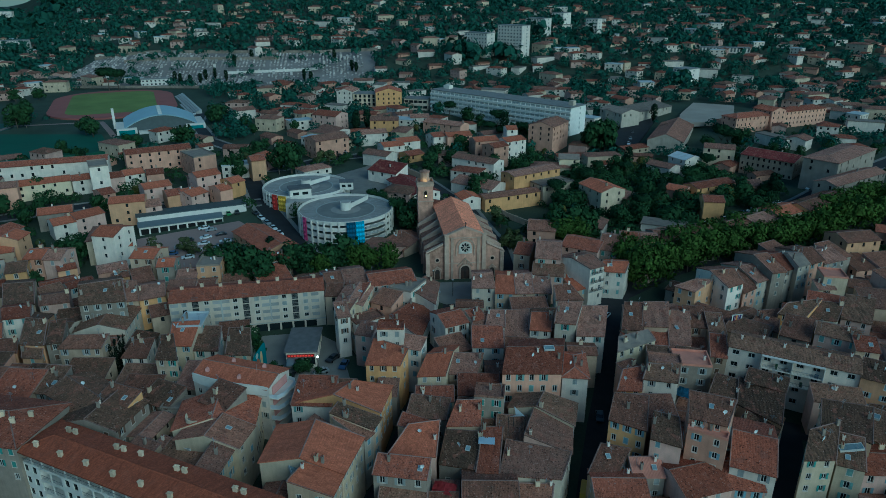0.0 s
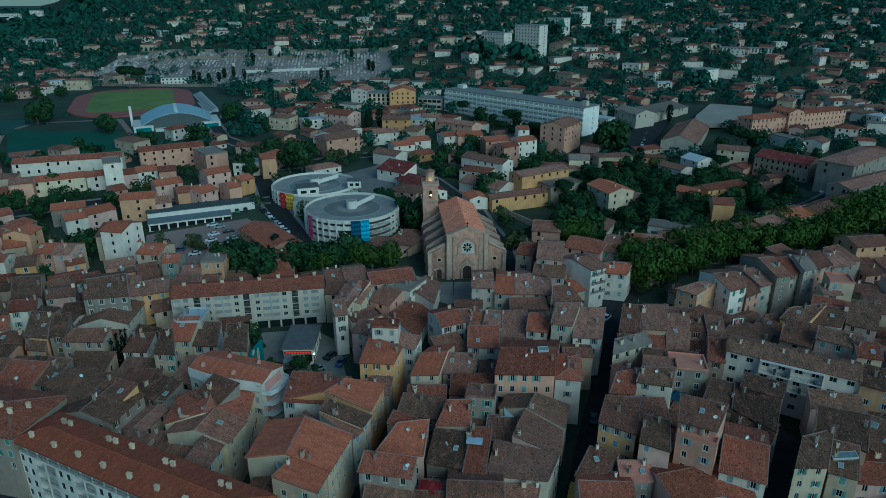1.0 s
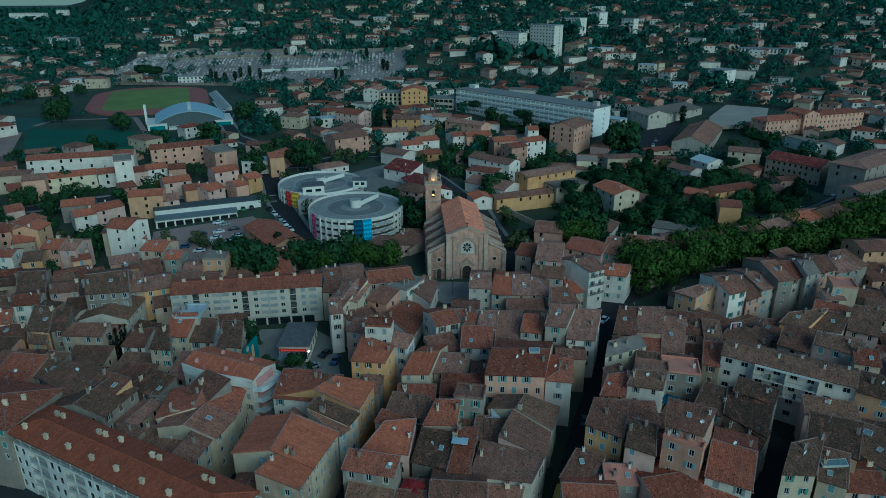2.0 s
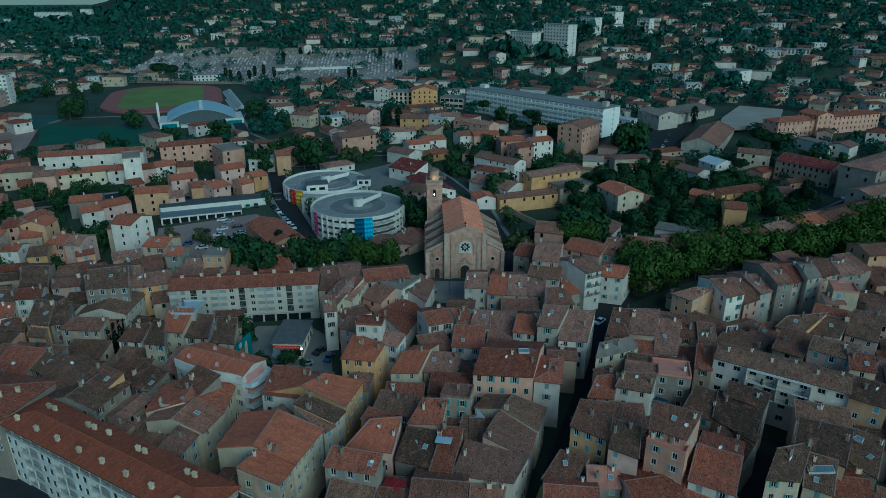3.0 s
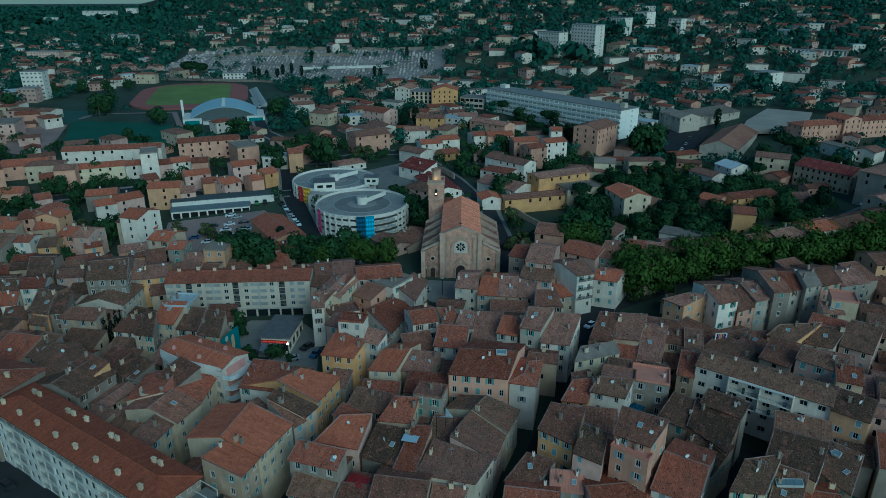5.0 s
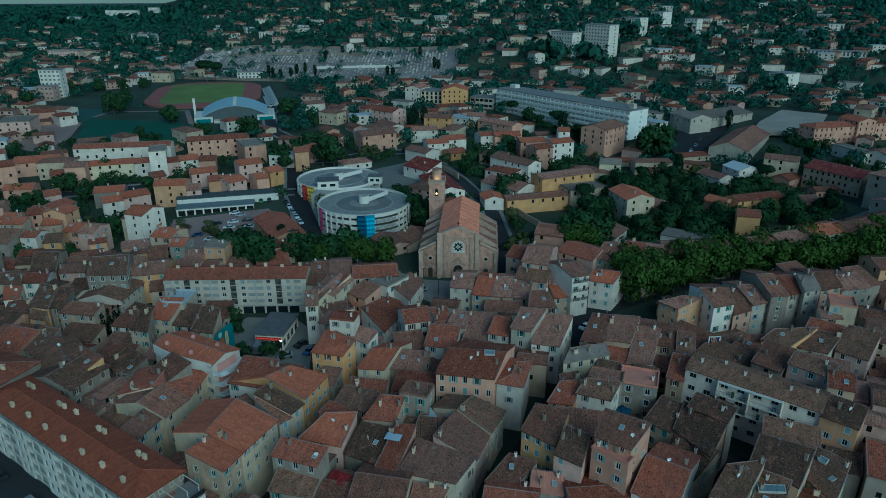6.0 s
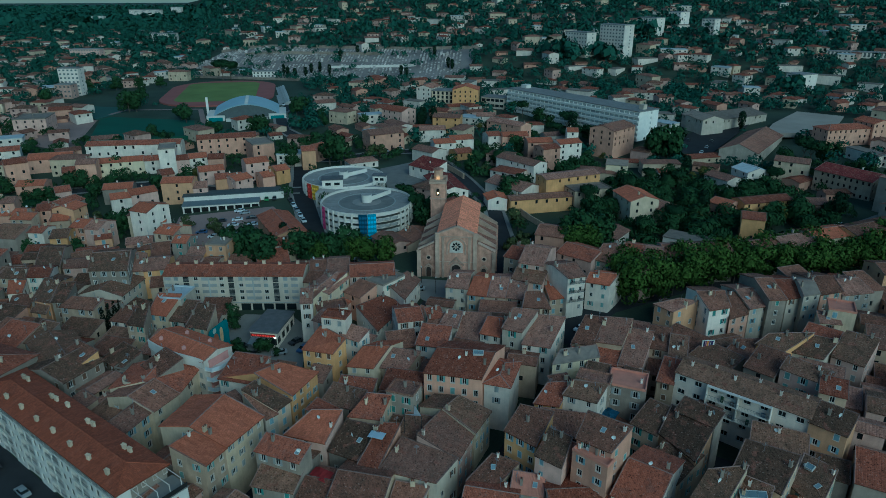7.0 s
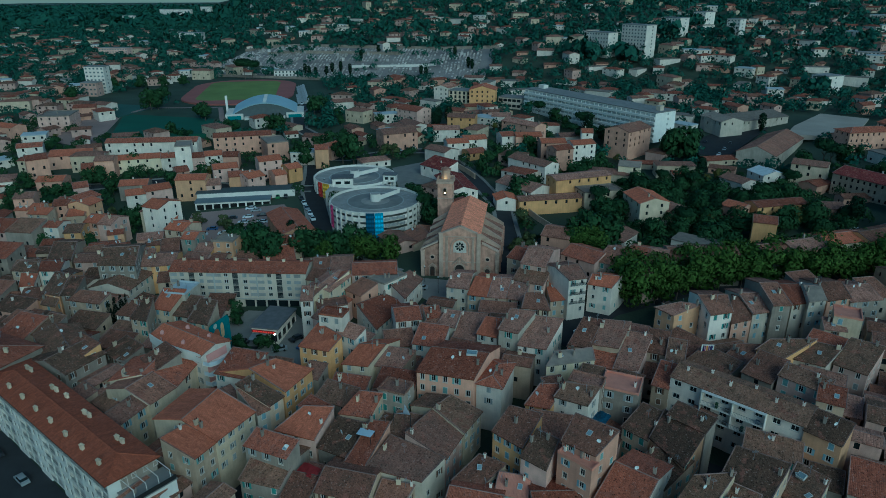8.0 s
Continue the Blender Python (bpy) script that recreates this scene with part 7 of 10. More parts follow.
for o, u, n_, W in (((0, 0), (1, 0), (0, -1), 7.6), ((7.6, 0), (0, 1), (1, 0), 12.3), ((7.6, 12.3), (-1, 0), (0, 1), 7.6), ((0, 12.3), (0, -1), (-1, 0), 12.3)):
    k = int(W / 2.5)
    wall_side(V, F, o, u, n_, W, -1.5, 4.3, [(W / k * (i + 0.1), W / k * (i + 0.9), 0.4, 2.7) for i in range(k)], 0.3, panes=pn)
mi = np.zeros(len(F), dtype=np.int32)
mi[pn] = 1
ob_from("wall", V, F, [WALL["w"], GLASS], cafe, midx=mi)
bm = bmesh.new()
bx(bm, -0.4, 8.0, -0.4, 12.7, 4.302, 4.7)
part("flat_roof", bm, mat("roof_felt", (0.17, 0.16, 0.15), 0.9, 0.35), cafe)
NEON = bpy.data.materials.new("red_neon")
NEON.use_nodes = True
gb = NEON.node_tree.nodes["Principled BSDF"]
gb.inputs["Base Color"].default_value = (0.4, 0.02, 0.02, 1)
gb.inputs["Emission Color"].default_value = (1.0, 0.06, 0.04, 1)
gb.inputs["Emission Strength"].default_value = 0.6
bm = bmesh.new()
bx(bm, 0.3, 7.3, -0.52, -0.41, 3.1, 3.9)
part("fascia", bm, mat("fascia_red", (0.3, 0.02, 0.02), 0.6, 0.1), cafe)
for i in range(9):
    bm = bmesh.new()
    bx(bm, 0.7 + i * 0.72, 1.2 + i * 0.72, -0.56, -0.525, 3.3, 3.7)
    part("sign_bar", bm, NEON, cafe)
bm = bmesh.new()
v = [bm.verts.new(p) for p in ((0.4, -0.5, 2.9), (4.6, -0.5, 2.9), (4.6, -3.2, 2.2), (0.4, -3.2, 2.2))]
bm.faces.new(v)
bmesh.ops.solidify(bm, geom=bm.faces[:], thickness=0.06)
part("awning", bm, mat("awning_grey", (0.35, 0.38, 0.4), 0.85, 0.15), cafe)

# school slab and its neighbours
# white and panes lightened in colour to replace light missing on this front
SCHOOL_WHITE = mat("school_white_paint", (0.84, 0.79, 0.71), 0.75, 0.12, 0.5, streak=0.3)
sl, sH, ssh, _ = slab_block("school", -8.0, 448.0, -42.3, 107.5, 16.0, 35.2, 5, "long pale school slab with rows of window bands", SCHOOL_WHITE, "flat", 3.4, band=True, category="school", pane=mat("school_pale_panes", (0.44, 0.43, 0.4), 0.6, 0.55, 0.3, 3, 0, spec=0.2))
for lv in range(5):
    bm = bmesh.new()
    bx(bm, 0.05, 107.4, -0.8, -0.01, lv * ssh - 0.35, lv * ssh + 0.85)
    part("balcony_band", bm, SCHOOL_WHITE, sl)
bm = bmesh.new()
bx(bm, 102, 105, 6, 9, sH + 0.46, sH + 3.0)
part("roof_tower", bm, WALL["t"], sl)
bm = bmesh.new()
bx(bm, 4, 9, 8, 12, sH + 0.46, sH + 2.6)
part("roof_house", bm, WHITE, sl)
slab_block("school_annex", -26.0, 452.0, -14.0, 16.0, 12.0, 28.5, 2, "low pale school annex beside the slab", WALL["t"], "flat", 3.2, band=True, category="school")
townhouse(-71.0, 452.5, -12, 11.0, 15.0, 33.5, "x", "w", "p", "white gabled apartment house beside the yellow block", shutters=False, rows=9, gap_far=2.8, skip=0.05, group="apartment houses by the cemetery")
slab_block("apartment_block", -59.5, 449.5, -4.0, 15.0, 12.0, 32.0, 4, "beige apartment block with arched loggias", WALL["c"], "flat", 2.6, win=(1.5, 2.0))
townhouse(-44.0, 443.0, 6, 17.0, 16.0, 34.0, "x", "y", "r", "tall yellow apartment house with red gable roof", shutters=False, rows=9, gap_far=2.8, skip=0.05, group="apartment houses by the cemetery")

# school with red pavilion roofs
townhouse(165.0, 375.8, 24, 27.0, 11.0, 29.6, "h", "s", "r", "salmon school wing with red hipped roof", shutters=False, rows=9, gap_far=2.8, skip=0.05, group="school wings")
townhouse(188.6, 384.5, 24, 11.0, 14.0, 32.0, "x", "s", "r", "salmon school pavilion with red gable roof", shutters=False, rows=9, gap_far=2.8, skip=0.05, group="school wings")
townhouse(200.0, 391.5, 24, 34.0, 11.0, 30.5, "h", "s", "r", "salmon school wing with red hipped roof", shutters=False, rows=9, gap_far=2.8, skip=0.05, group="school wings")
townhouse(100.0, 428.0, -64, 21.0, 14.0, 26.2, "g", "t", "g", "low white school hall with grey roof", shutters=False, rows=1, group="school halls")
townhouse(110.0, 411.0, 40, 54.0, 13.0, 24.9, "s", "t", "g", "low white school hall with grey roof", shutters=False, pitch=0.16, rows=1, group="school halls")
# stone mansion on the right
townhouse(158.0, 287.0, -50, 14.5, 42.0, 29.0, "h", "g", "p", "large old stone building with arched windows", shutters=False, pitch=0.16, rows=2, gap_far=6.0, skip=0.35, group="stone buildings")


# tower blocks on the hill and to the west
for x, y, yaw, w, d, ez, hill in ((19.4, 630, -40, 25, 12, 59.8, True), (49.2, 630, -40, 26, 13, 66.2, True), (84.7, 722, -40, 22, 14, 68.1, True), (117.2, 760, -40, 14, 16, 72.0, True), (143, 706, -38, 13, 10, 68.0, True),
                                  (187.6, 560, -52, 14, 16, 36.4, True), (236, 640, -14, 44, 11, 46.0, True), (-906, 1190, 12, 22, 12, 41.5, False), (-1077, 1540, 8, 80, 12, 40.3, False), (-1066, 1700, 8, 28, 12, 41.6, False),
                                  (-520, 815, 16, 30, 14, 38.7, False), (-607, 900, 12, 26, 12, 33.6, False), (-512, 655, 14, 32, 12, 33.0, False), (-342, 440, 12, 15, 9, 41.0, False), (-336, 427, 10, 12, 9, 31.0, False)):
    lab, wl_, grp = ("white concrete tower block among trees on the hillside", TOWER, "tower blocks") if hill else ("pale concrete apartment block among low houses", WALL["p"] if ez in (33.0, 31.0) else TOWER, "western apartment blocks")
    slab_block("tower_block", x, y, yaw, w, d, ez, max(3, round((ez - ground_z(x, y)) / 2.9)), lab, wl_, "flat", 2.9, group=grp, win=(1.6, 1.2), pane=BLINDS)


# ---- stadium ----
def sheet(name, pts, material, label, cat, lift=0.06, level=None, kind="structure"):
    """A laid surface with an edge, over the ground or level."""
    bm = bmesh.new()
    zt = [(level if level is not None else ground_z(*p)) + lift for p in pts]
    a = [bm.verts.new((p[0], p[1], z)) for p, z in zip(pts, zt)]
    b = [bm.verts.new((p[0], p[1], z - 2.5)) for p, z in zip(pts, zt)]
    bm.faces.new(a)
    for i in range(len(pts)):
        j = (i + 1) % len(pts)
        bm.faces.new((b[i], b[j], a[j], a[i]))
    bmesh.ops.recalc_face_normals(bm, faces=bm.faces[:])
    bmesh.ops.triangulate(bm, faces=[f for f in bm.faces if len(f.verts) > 4])
    me = mesh_of(bm, name, [material])
    ob = new(name, me)
    return tagged(ob, label, cat, kind=kind)


def rounded(cx, cy, w, l, r, yaw, k=9):
    out = []
    for sx, sy, a0 in ((1, 1, 0), (-1, 1, 90), (-1, -1, 180), (1, -1, 270)):
        for i in range(k):
            t = radians(a0 + 90 * i / (k - 1))
            out.append((sx * (w / 2 - r) + r * math.cos(t), sy * (l / 2 - r) + r * math.sin(t)))
    c, s = math.cos(radians(yaw)), math.sin(radians(yaw))
    return [(cx + x * c - y * s, cy + x * s + y * c) for x, y in out]


TRACK = mat("running_track", (0.3, 0.11, 0.09), 0.9, 0.15, 0.1)
TURF = mat("turf", (0.17, 0.2, 0.05), 0.95, 0.35, 0.06, 3, 0.5)
ARTIF = mat("artificial_turf", (0.028, 0.084, 0.05), 0.95, 0.25, 0.05, 3, 0.3)
COURT = mat("court_green", (0.05, 0.1, 0.078), 0.9, 0.25, 0.05)
SAND = mat("sand", (0.42, 0.35, 0.28), 0.95, 0.2, 0.08, 3, 0.3)
GRAVEL = mat("gravel_lot", (0.3, 0.21, 0.18), 0.95, 0.3, 0.06, 3, 0.4)
sheet("running_track", rounded(-232, 477, 80, 126, 36, 24), TRACK, "red running track round a grass pitch", "running track", 0.25, 22.0)
sheet("grass_pitch", rounded(-234, 479, 56, 98, 12, 24), TURF, "worn green grass football pitch inside the track", "pitch", 0.31, 22.0)
sheet("turf_pitch", [(-214, 306), (-169, 335), (-209, 402), (-251.5, 390), (-252.5, 366)], ARTIF, "dark green artificial turf pitch", "pitch", 0.1, 20.6)
sheet("sports_court", [(-277, 377), (-254, 364), (-253, 390), (-301, 464), (-325, 445)], COURT, "dark green fenced sports courts", "court", 0.1, 21.0)
sheet("gravel_lot", [(-290, 316), (-222, 300), (-252, 360), (-277, 374), (-310, 398), (-330, 370)], GRAVEL, "pale gravel lot beside the pitch", "lot", 0.1)
sheet("sand_court", [(141, 400), (176, 405), (200, 463), (176, 475), (151.5, 429)], SAND, "pale sand playground", "playground", 0.2, 22.2)
sheet("school_yard", [(86, 388), (95, 373), (109, 371), (140, 436), (131, 453)], ASPHALT, "grey asphalt school yard", "yard", 0.2)
sheet("esplanade", [(-50, 300), (-29, 322), (-10, 290), (-17, 262), (-24, 256), (-36, 268)], PAVING, "grey paved esplanade behind the car park", "esplanade", 0.15)
sheet("parking_lot", [(-112, 229), (-79, 245), (-66, 232), (-70, 210), (-90, 203), (-106, 214)], GRAVEL, "pale asphalt parking lot with parked cars", "parking lot", 0.12)
sheet("church_square", [(-12, 194), (26, 196), (22, 188), (14, 184), (1, 181), (-6, 186)], PAVING, "grey paved square in front of the church", "square", 0.12)
sheet("cafe_square", [(-56, 150), (-40, 138), (-22, 140), (-28, 160), (-36, 166), (-50, 164)], PAVING, "dark paved square with cars", "square", 0.1)

# sports hall with an arched roof
gh_ = base("sports_hall", pose(-180.0, 376.0, 19.8, 0, 0, 25) @ Matrix.Diagonal((0.82, 0.82, 1.0, 1.0)), "pale sports hall with a wide arched roof", "sports hall")
bm = bmesh.new()
k = 24
arc = [(48 * i / k, 3.6 + 6.4 * math.sin(math.pi * i / k) ** 0.9 if 0 < i < k else 3.6) for i in range(k + 1)]
a = [bm.verts.new((x, -1.0, z)) for x, z in arc]
b = [bm.verts.new((x, 30, z + 1.5)) for x, z in arc]
c = [bm.verts.new((x, -1.0, z + 0.5)) for x, z in arc]
d = [bm.verts.new((x, 30, z + 2.0)) for x, z in arc]
for i in range(k):
    bm.faces.new((c[i], c[i + 1], d[i + 1], d[i]))
    bm.faces.new((a[i + 1], a[i], b[i], b[i + 1]))
    bm.faces.new((a[i], a[i + 1], c[i + 1], c[i]))
    bm.faces.new((b[i + 1], b[i], d[i], d[i + 1]))
part("arched_roof", bm, mat("roof_sheet_blue", (0.36, 0.44, 0.48), 0.5, 0.12, 0.2), gh_, smooth=False)
bm = bmesh.new()
v = [bm.verts.new((x, 0.0, z - 0.05)) for x, z in arc] + [bm.verts.new((48, 0, -2)), bm.verts.new((0, 0, -2))]
bm.faces.new(v[::-1])
part("gable_wall", bm, mat("gable_glazing", (0.09, 0.1, 0.1), 0.5, 0.2), gh_)
for xx0, xx1 in ((-5, 8), (40, 53)):
    bm = bmesh.new()
    bx(bm, xx0, xx1, -3, 26, -2, 4.2)
    part("side_wing", bm, WHITE, gh_)
    bm = bmesh.new()
    bx(bm, xx0 + 1.5, xx1 - 1.5, -3.1, -3.01, 0.8, 3.2)
    part("teal_window", bm, mat("teal_glazing", (0.03, 0.2, 0.2), 0.3, 0.1), gh_)
bm = bmesh.new()
bx(bm, 9, 39, -6, -0.02, -2, 2.4)
part("porch", bm, WHITE, gh_)
for i in range(12):
    bm = bmesh.new()
    bx(bm, 23, 25.5, 1 + i * 2.3, 2.5 + i * 2.3, 10.4 + 0.1 * i, 11.1 + 0.115 * i)
    part("skylight", bm, FRAME, gh_)
bm = bmesh.new()
bx(bm, -6.8, -5.1, 20, 21, -2, 13.0)
part("pylon", bm, WHITE, gh_)
# stands beside the track
st = base("grandstand", pose(-164, 434, 21.0, 0, 0, 28), "stepped concrete grandstand beside the running track", "grandstand")
for i in range(5):
    bm = bmesh.new()
    bx(bm, i * 1.6, i * 1.6 + 1.58, 0, 82, -1, 0.6 + i * 0.55)
    part("step", bm, CONCRETE, st)
slab_block("clubhouse", -246, 556, 20, 22, 8, 27.5, 2, "small white clubhouse beside the track", WHITE, "flat", 3.0, category="clubhouse")

# garages by the parking lot
gr = base("garage_row", pose(-112.0, 231.5, ground_z(-100, 232), 0, 0, 25), "row of low garages with grey roofs and pale wall", "garages")
bm = bmesh.new()
bx(bm, 0, 40, 7.0, 13.5, -1, 5.0)
part("rear_hall", bm, WHITE, gr)
bm = bmesh.new()
bx(bm, -0.5, 40.5, 6.9, 14, 5.002, 5.35)
part("rear_roof", bm, mat("roof_sheet_dark", (0.09, 0.1, 0.1), 0.8, 0.2), gr)
V, F, pn = [], [], []
wall_side(V, F, (0, 0.5), (1, 0), (0, -1), 30, -1, 3.0, [(0.6 + i * 3.3, 3.3 + i * 3.3, 0.02, 2.3) for i in range(9)], 0.5, panes=pn)
mi = np.zeros(len(F), dtype=np.int32)
mi[pn] = 1
ob_from("garage_front", V, F, [WHITE, DARK], gr, midx=mi)
bm = bmesh.new()
bx(bm, -0.3, 30.3, 0.2, 6.88, 3.002, 3.3)
part("front_roof", bm, mat("roof_sheet_grey", (0.17, 0.19, 0.2), 0.8, 0.2), gr)


# ---- roads ----
STREETS = []


def road(pts, width, label, material=None, name="road", lift=0.05, kerb=True):
    """A strip of asphalt laid over the ground, with raised kerbs."""
    dense = []
    for (xa, ya), (xb, yb) in zip(pts, pts[1:]):
        n_ = max(1, int(math.hypot(xb - xa, yb - ya) / 3))
        dense += [(xa + (xb - xa) * i / n_, ya + (yb - ya) * i / n_) for i in range(n_)]
    dense.append(pts[-1])
    L = []
    for i, p in enumerate(dense):
        a, b = dense[max(0, i - 1)], dense[min(len(dense) - 1, i + 1)]
        d = Vector((b[0] - a[0], b[1] - a[1], 0)).normalized()
        L.append((Vector((p[0], p[1], 0)), Vector((-d.y, d.x, 0))))
    OCC.extend((p[0], p[1], width / 2 + 0.8) for p in dense[::2])
    STREETS.extend((p[0], p[1], width / 2 + 0.3) for p in dense)
    def strip(offs, nm, m_, parent=None):
        V, F = [], []
        for p, n_ in L:
            for o, dz in offs:
                q = p + n_ * o
                V.append((q.x, q.y, ground_z(q.x, q.y) + dz))
        c = len(offs)
        for i in range(len(L) - 1):
            for j in range(c - 1):
                F.append((i * c + j + 1, i * c + j, (i + 1) * c + j, (i + 1) * c + j + 1))
        return ob_from(nm, V, F, m_, parent)
    r = tagged(strip([(-width / 2, lift), (-width / 4, lift + 0.03), (0, lift + 0.05), (width / 4, lift + 0.03), (width / 2, lift)], name, material or ASPHALT), label, "road", kind="structure")
    if kerb:
        for s in (-1, 1):
            a = width / 2
            offs = [(s * (a + 1.6), lift + 0.1), (s * (a + 0.2), lift + 0.16), (s * (a + 0.02), lift + 0.16), (s * (a + 0.01), lift - 0.1)]
            strip(offs if s < 0 else offs[::-1], "pavement", PAVING, r)
    return r


road([(-100, 340), (-93, 307), (-82, 282), (-75, 264), (-62, 241), (-53, 225), (-45, 212), (-30, 200), (-14, 194)], 7.5, "dark asphalt street past the round car park")
road([(-75, 264), (-100, 256), (-140, 262), (-190, 240)], 6.0, "narrow asphalt street between low houses")
road([(-93, 307), (-76, 311), (-58, 327), (-36, 334), (-20, 310), (-4, 285), (10, 262), (20, 225), (21, 200)], 6.0, "asphalt street behind the car park to the church")
road([(40, 168), (54, 188), (75, 204), (95, 215), (115, 224), (151, 240), (220, 270)], 9.0, "wide avenue under plane trees", kerb=False)
road([(95, 238), (109, 246), (125, 254), (152, 271), (174, 288), (230, 330)], 6.5, "asphalt street with parked cars below the school")
LANE = "narrow dark street between town houses"
road([(54, 187), (48, 170), (42.5, 148), (35.8, 128), (29.8, 108), (24, 88), (20, 70)], 5.2, LANE, kerb=False)
road([(2, 182), (0, 168), (-3.4, 153), (-8, 130), (-13, 109), (-18.5, 92), (-23, 76)], 3.4, LANE, kerb=False)
road([(-40, 147), (-37.3, 135), (-35.3, 122), (-34.4, 112), (-35, 104), (-36.5, 92), (-37, 82)], 5.4, LANE, kerb=False)
road([(79, 129), (72.8, 114), (65.8, 101), (59.5, 86), (55, 74)], 6.6, LANE, kerb=False)
road([(63, 139), (77.5, 126), (88, 120)], 2.6, LANE, kerb=False)
road([(84, 160), (95, 172), (108, 181), (130, 191)], 3.4, LANE, kerb=False)
road([(-158, 440), (-150, 405), (-128, 362), (-93, 330), (-93, 307)], 6.5, "asphalt street past the sports hall")

road([(-222, 300), (-256, 366), (-256, 396), (-209, 409), (-163, 338)], 3.2, "pale gravel path round the turf pitch", GRAVEL, "path", 0.12, False)
road([(-92, 100.5), (-81, 96.5), (-40, 78.5), (-28, 73.0)], 14.0, "dark street in front of the long apartment block", kerb=False)


# ---- low houses and sheds that fill the yards of the old town ----
ri = random.Random(4)
YARDS = [(58, 179, 11), (-36, 154, 16), (-28, 148, 10), (7, 208, 20), (8, 188, 9), (-5, 190, 8), (18, 192, 8), *[(-81 + u * 0.914 - 0.405 * 7, 104.2 - u * 0.405 - 0.914 * 7, 6.5) for u in range(0, 56, 4)]]
GX0, GY0, STEP = -185.0, 60.0, 0.5
TAKEN = np.zeros((300, 750), dtype=bool)
gy_, gx_ = np.mgrid[0:300, 0:750]
gx_ = gx_ * STEP + GX0
gy_ = gy_ * STEP + GY0


def take(x, y, yaw, w, d, pad):
    c, s = math.cos(radians(yaw)), math.sin(radians(yaw))
    u, v = (gx_ - x) * c + (gy_ - y) * s, -(gx_ - x) * s + (gy_ - y) * c
    TAKEN[(u > -pad) & (u < w + pad) & (v > -pad) & (v < d + pad)] = True


for x, y, yaw, w, d, _ in PLANS:
    take(x, y, yaw, w, d, 0.15)
for plot in PLOTS:
    odd = np.zeros(TAKEN.shape, dtype=bool)
    for (xa, ya), (xb, yb) in zip(plot, plot[1:] + plot[:1]):
        odd ^= ((ya > gy_) != (yb > gy_)) & (gx_ < (xb - xa) * (gy_ - ya) / ((yb - ya) or 1e-9) + xa)
    TAKEN |= odd
for a, b, r in STREETS:
    TAKEN[(gx_ - a) ** 2 + (gy_ - b) ** 2 < (r - 0.2) ** 2] = True
for a, b, r in YARDS:
    TAKEN[(gx_ - a) ** 2 + (gy_ - b) ** 2 < r * r] = True


def blocked(px, py):
    i, j = int(round((py - GY0) / STEP)), int(round((px - GX0) / STEP))
    return not (0 <= i < 300 and 0 <= j < 750) or TAKEN[i, j]


def old_town(px, py):
    return 82 < py < 150 + max(0, 26 - abs(px) * 0.1) + (26 if px < -40 else 0) + (16 if px > 60 else 0) + (24 if px > 105 else 0) and -170 < px < 182


filled = 0
for least in (4.2, 2.6):
    for _ in range(7500):
        px, py = ri.uniform(-170, 182), ri.uniform(82, 205)
        if not old_town(px, py) or blocked(px, py) or filled >= 285:
            continue
        by = sorted(PLANS, key=lambda p: (p[0] + p[3] * 0.4 - px) ** 2 + (p[1] + p[4] * 0.4 - py) ** 2)[:4]
        near = by[0]
        c, s = math.cos(radians(near[2])), math.sin(radians(near[2]))
        ext = [0.3, 0.3, 0.3, 0.3]
        live = [True] * 4
        most = (5.2, 5.2, 4.6, 4.6)
        while any(live):
            for k in range(4):
                if not live[k]:
                    continue
                e = ext[k] + 0.4
                lo, hi = (-ext[2], ext[3]) if k < 2 else (-ext[0], ext[1])
                ok = e <= most[k]
                n_ = int((hi - lo) / 0.5) + 1
                for q in range(n_ + 1):
                    t = lo + (hi - lo) * q / n_
                    u, v = ((-e, t), (e, t), (t, -e), (t, e))[k]
                    if blocked(px + u * c - v * s, py + u * s + v * c):
                        ok = False
                        break
                if ok:
                    ext[k] = e
                else:
                    live[k] = False
        w, d = ext[0] + ext[1], ext[2] + ext[3]
        if min(w, d) < least or max(w, d) > 4.5 * min(w, d):
            continue
        x, y = px - ext[0] * c + ext[2] * s, py - ext[0] * s - ext[2] * c
        gz = ground_z(px, py)
        h = min(min(p[5] for p in by[:3]) - gz - ri.uniform(0.2, 2.4), 12.5)
        if h < 3:
            continue
        kind = ri.choice("gsss" if min(w, d) > 4 else "sss" if d < 5 else "ssf")
        take(x, y, near[2], w, d, 0.2)
        # mostly dark wall colours, picked to paint the alleys' shade into the walls
        wl_, rk = ri.choice("gbgbpgts"), ri.choice("rbbdpmb")
        townhouse(x, y, near[2], w, d, gz + h, kind, wl_, rk, "low %s rear building with %s roof" % (WALL_WORD[wl_], ROOF_WORD[rk]), shutters=False, pitch=0.24, group="rear buildings", rows=2, name="rear_building")
        filled += 1


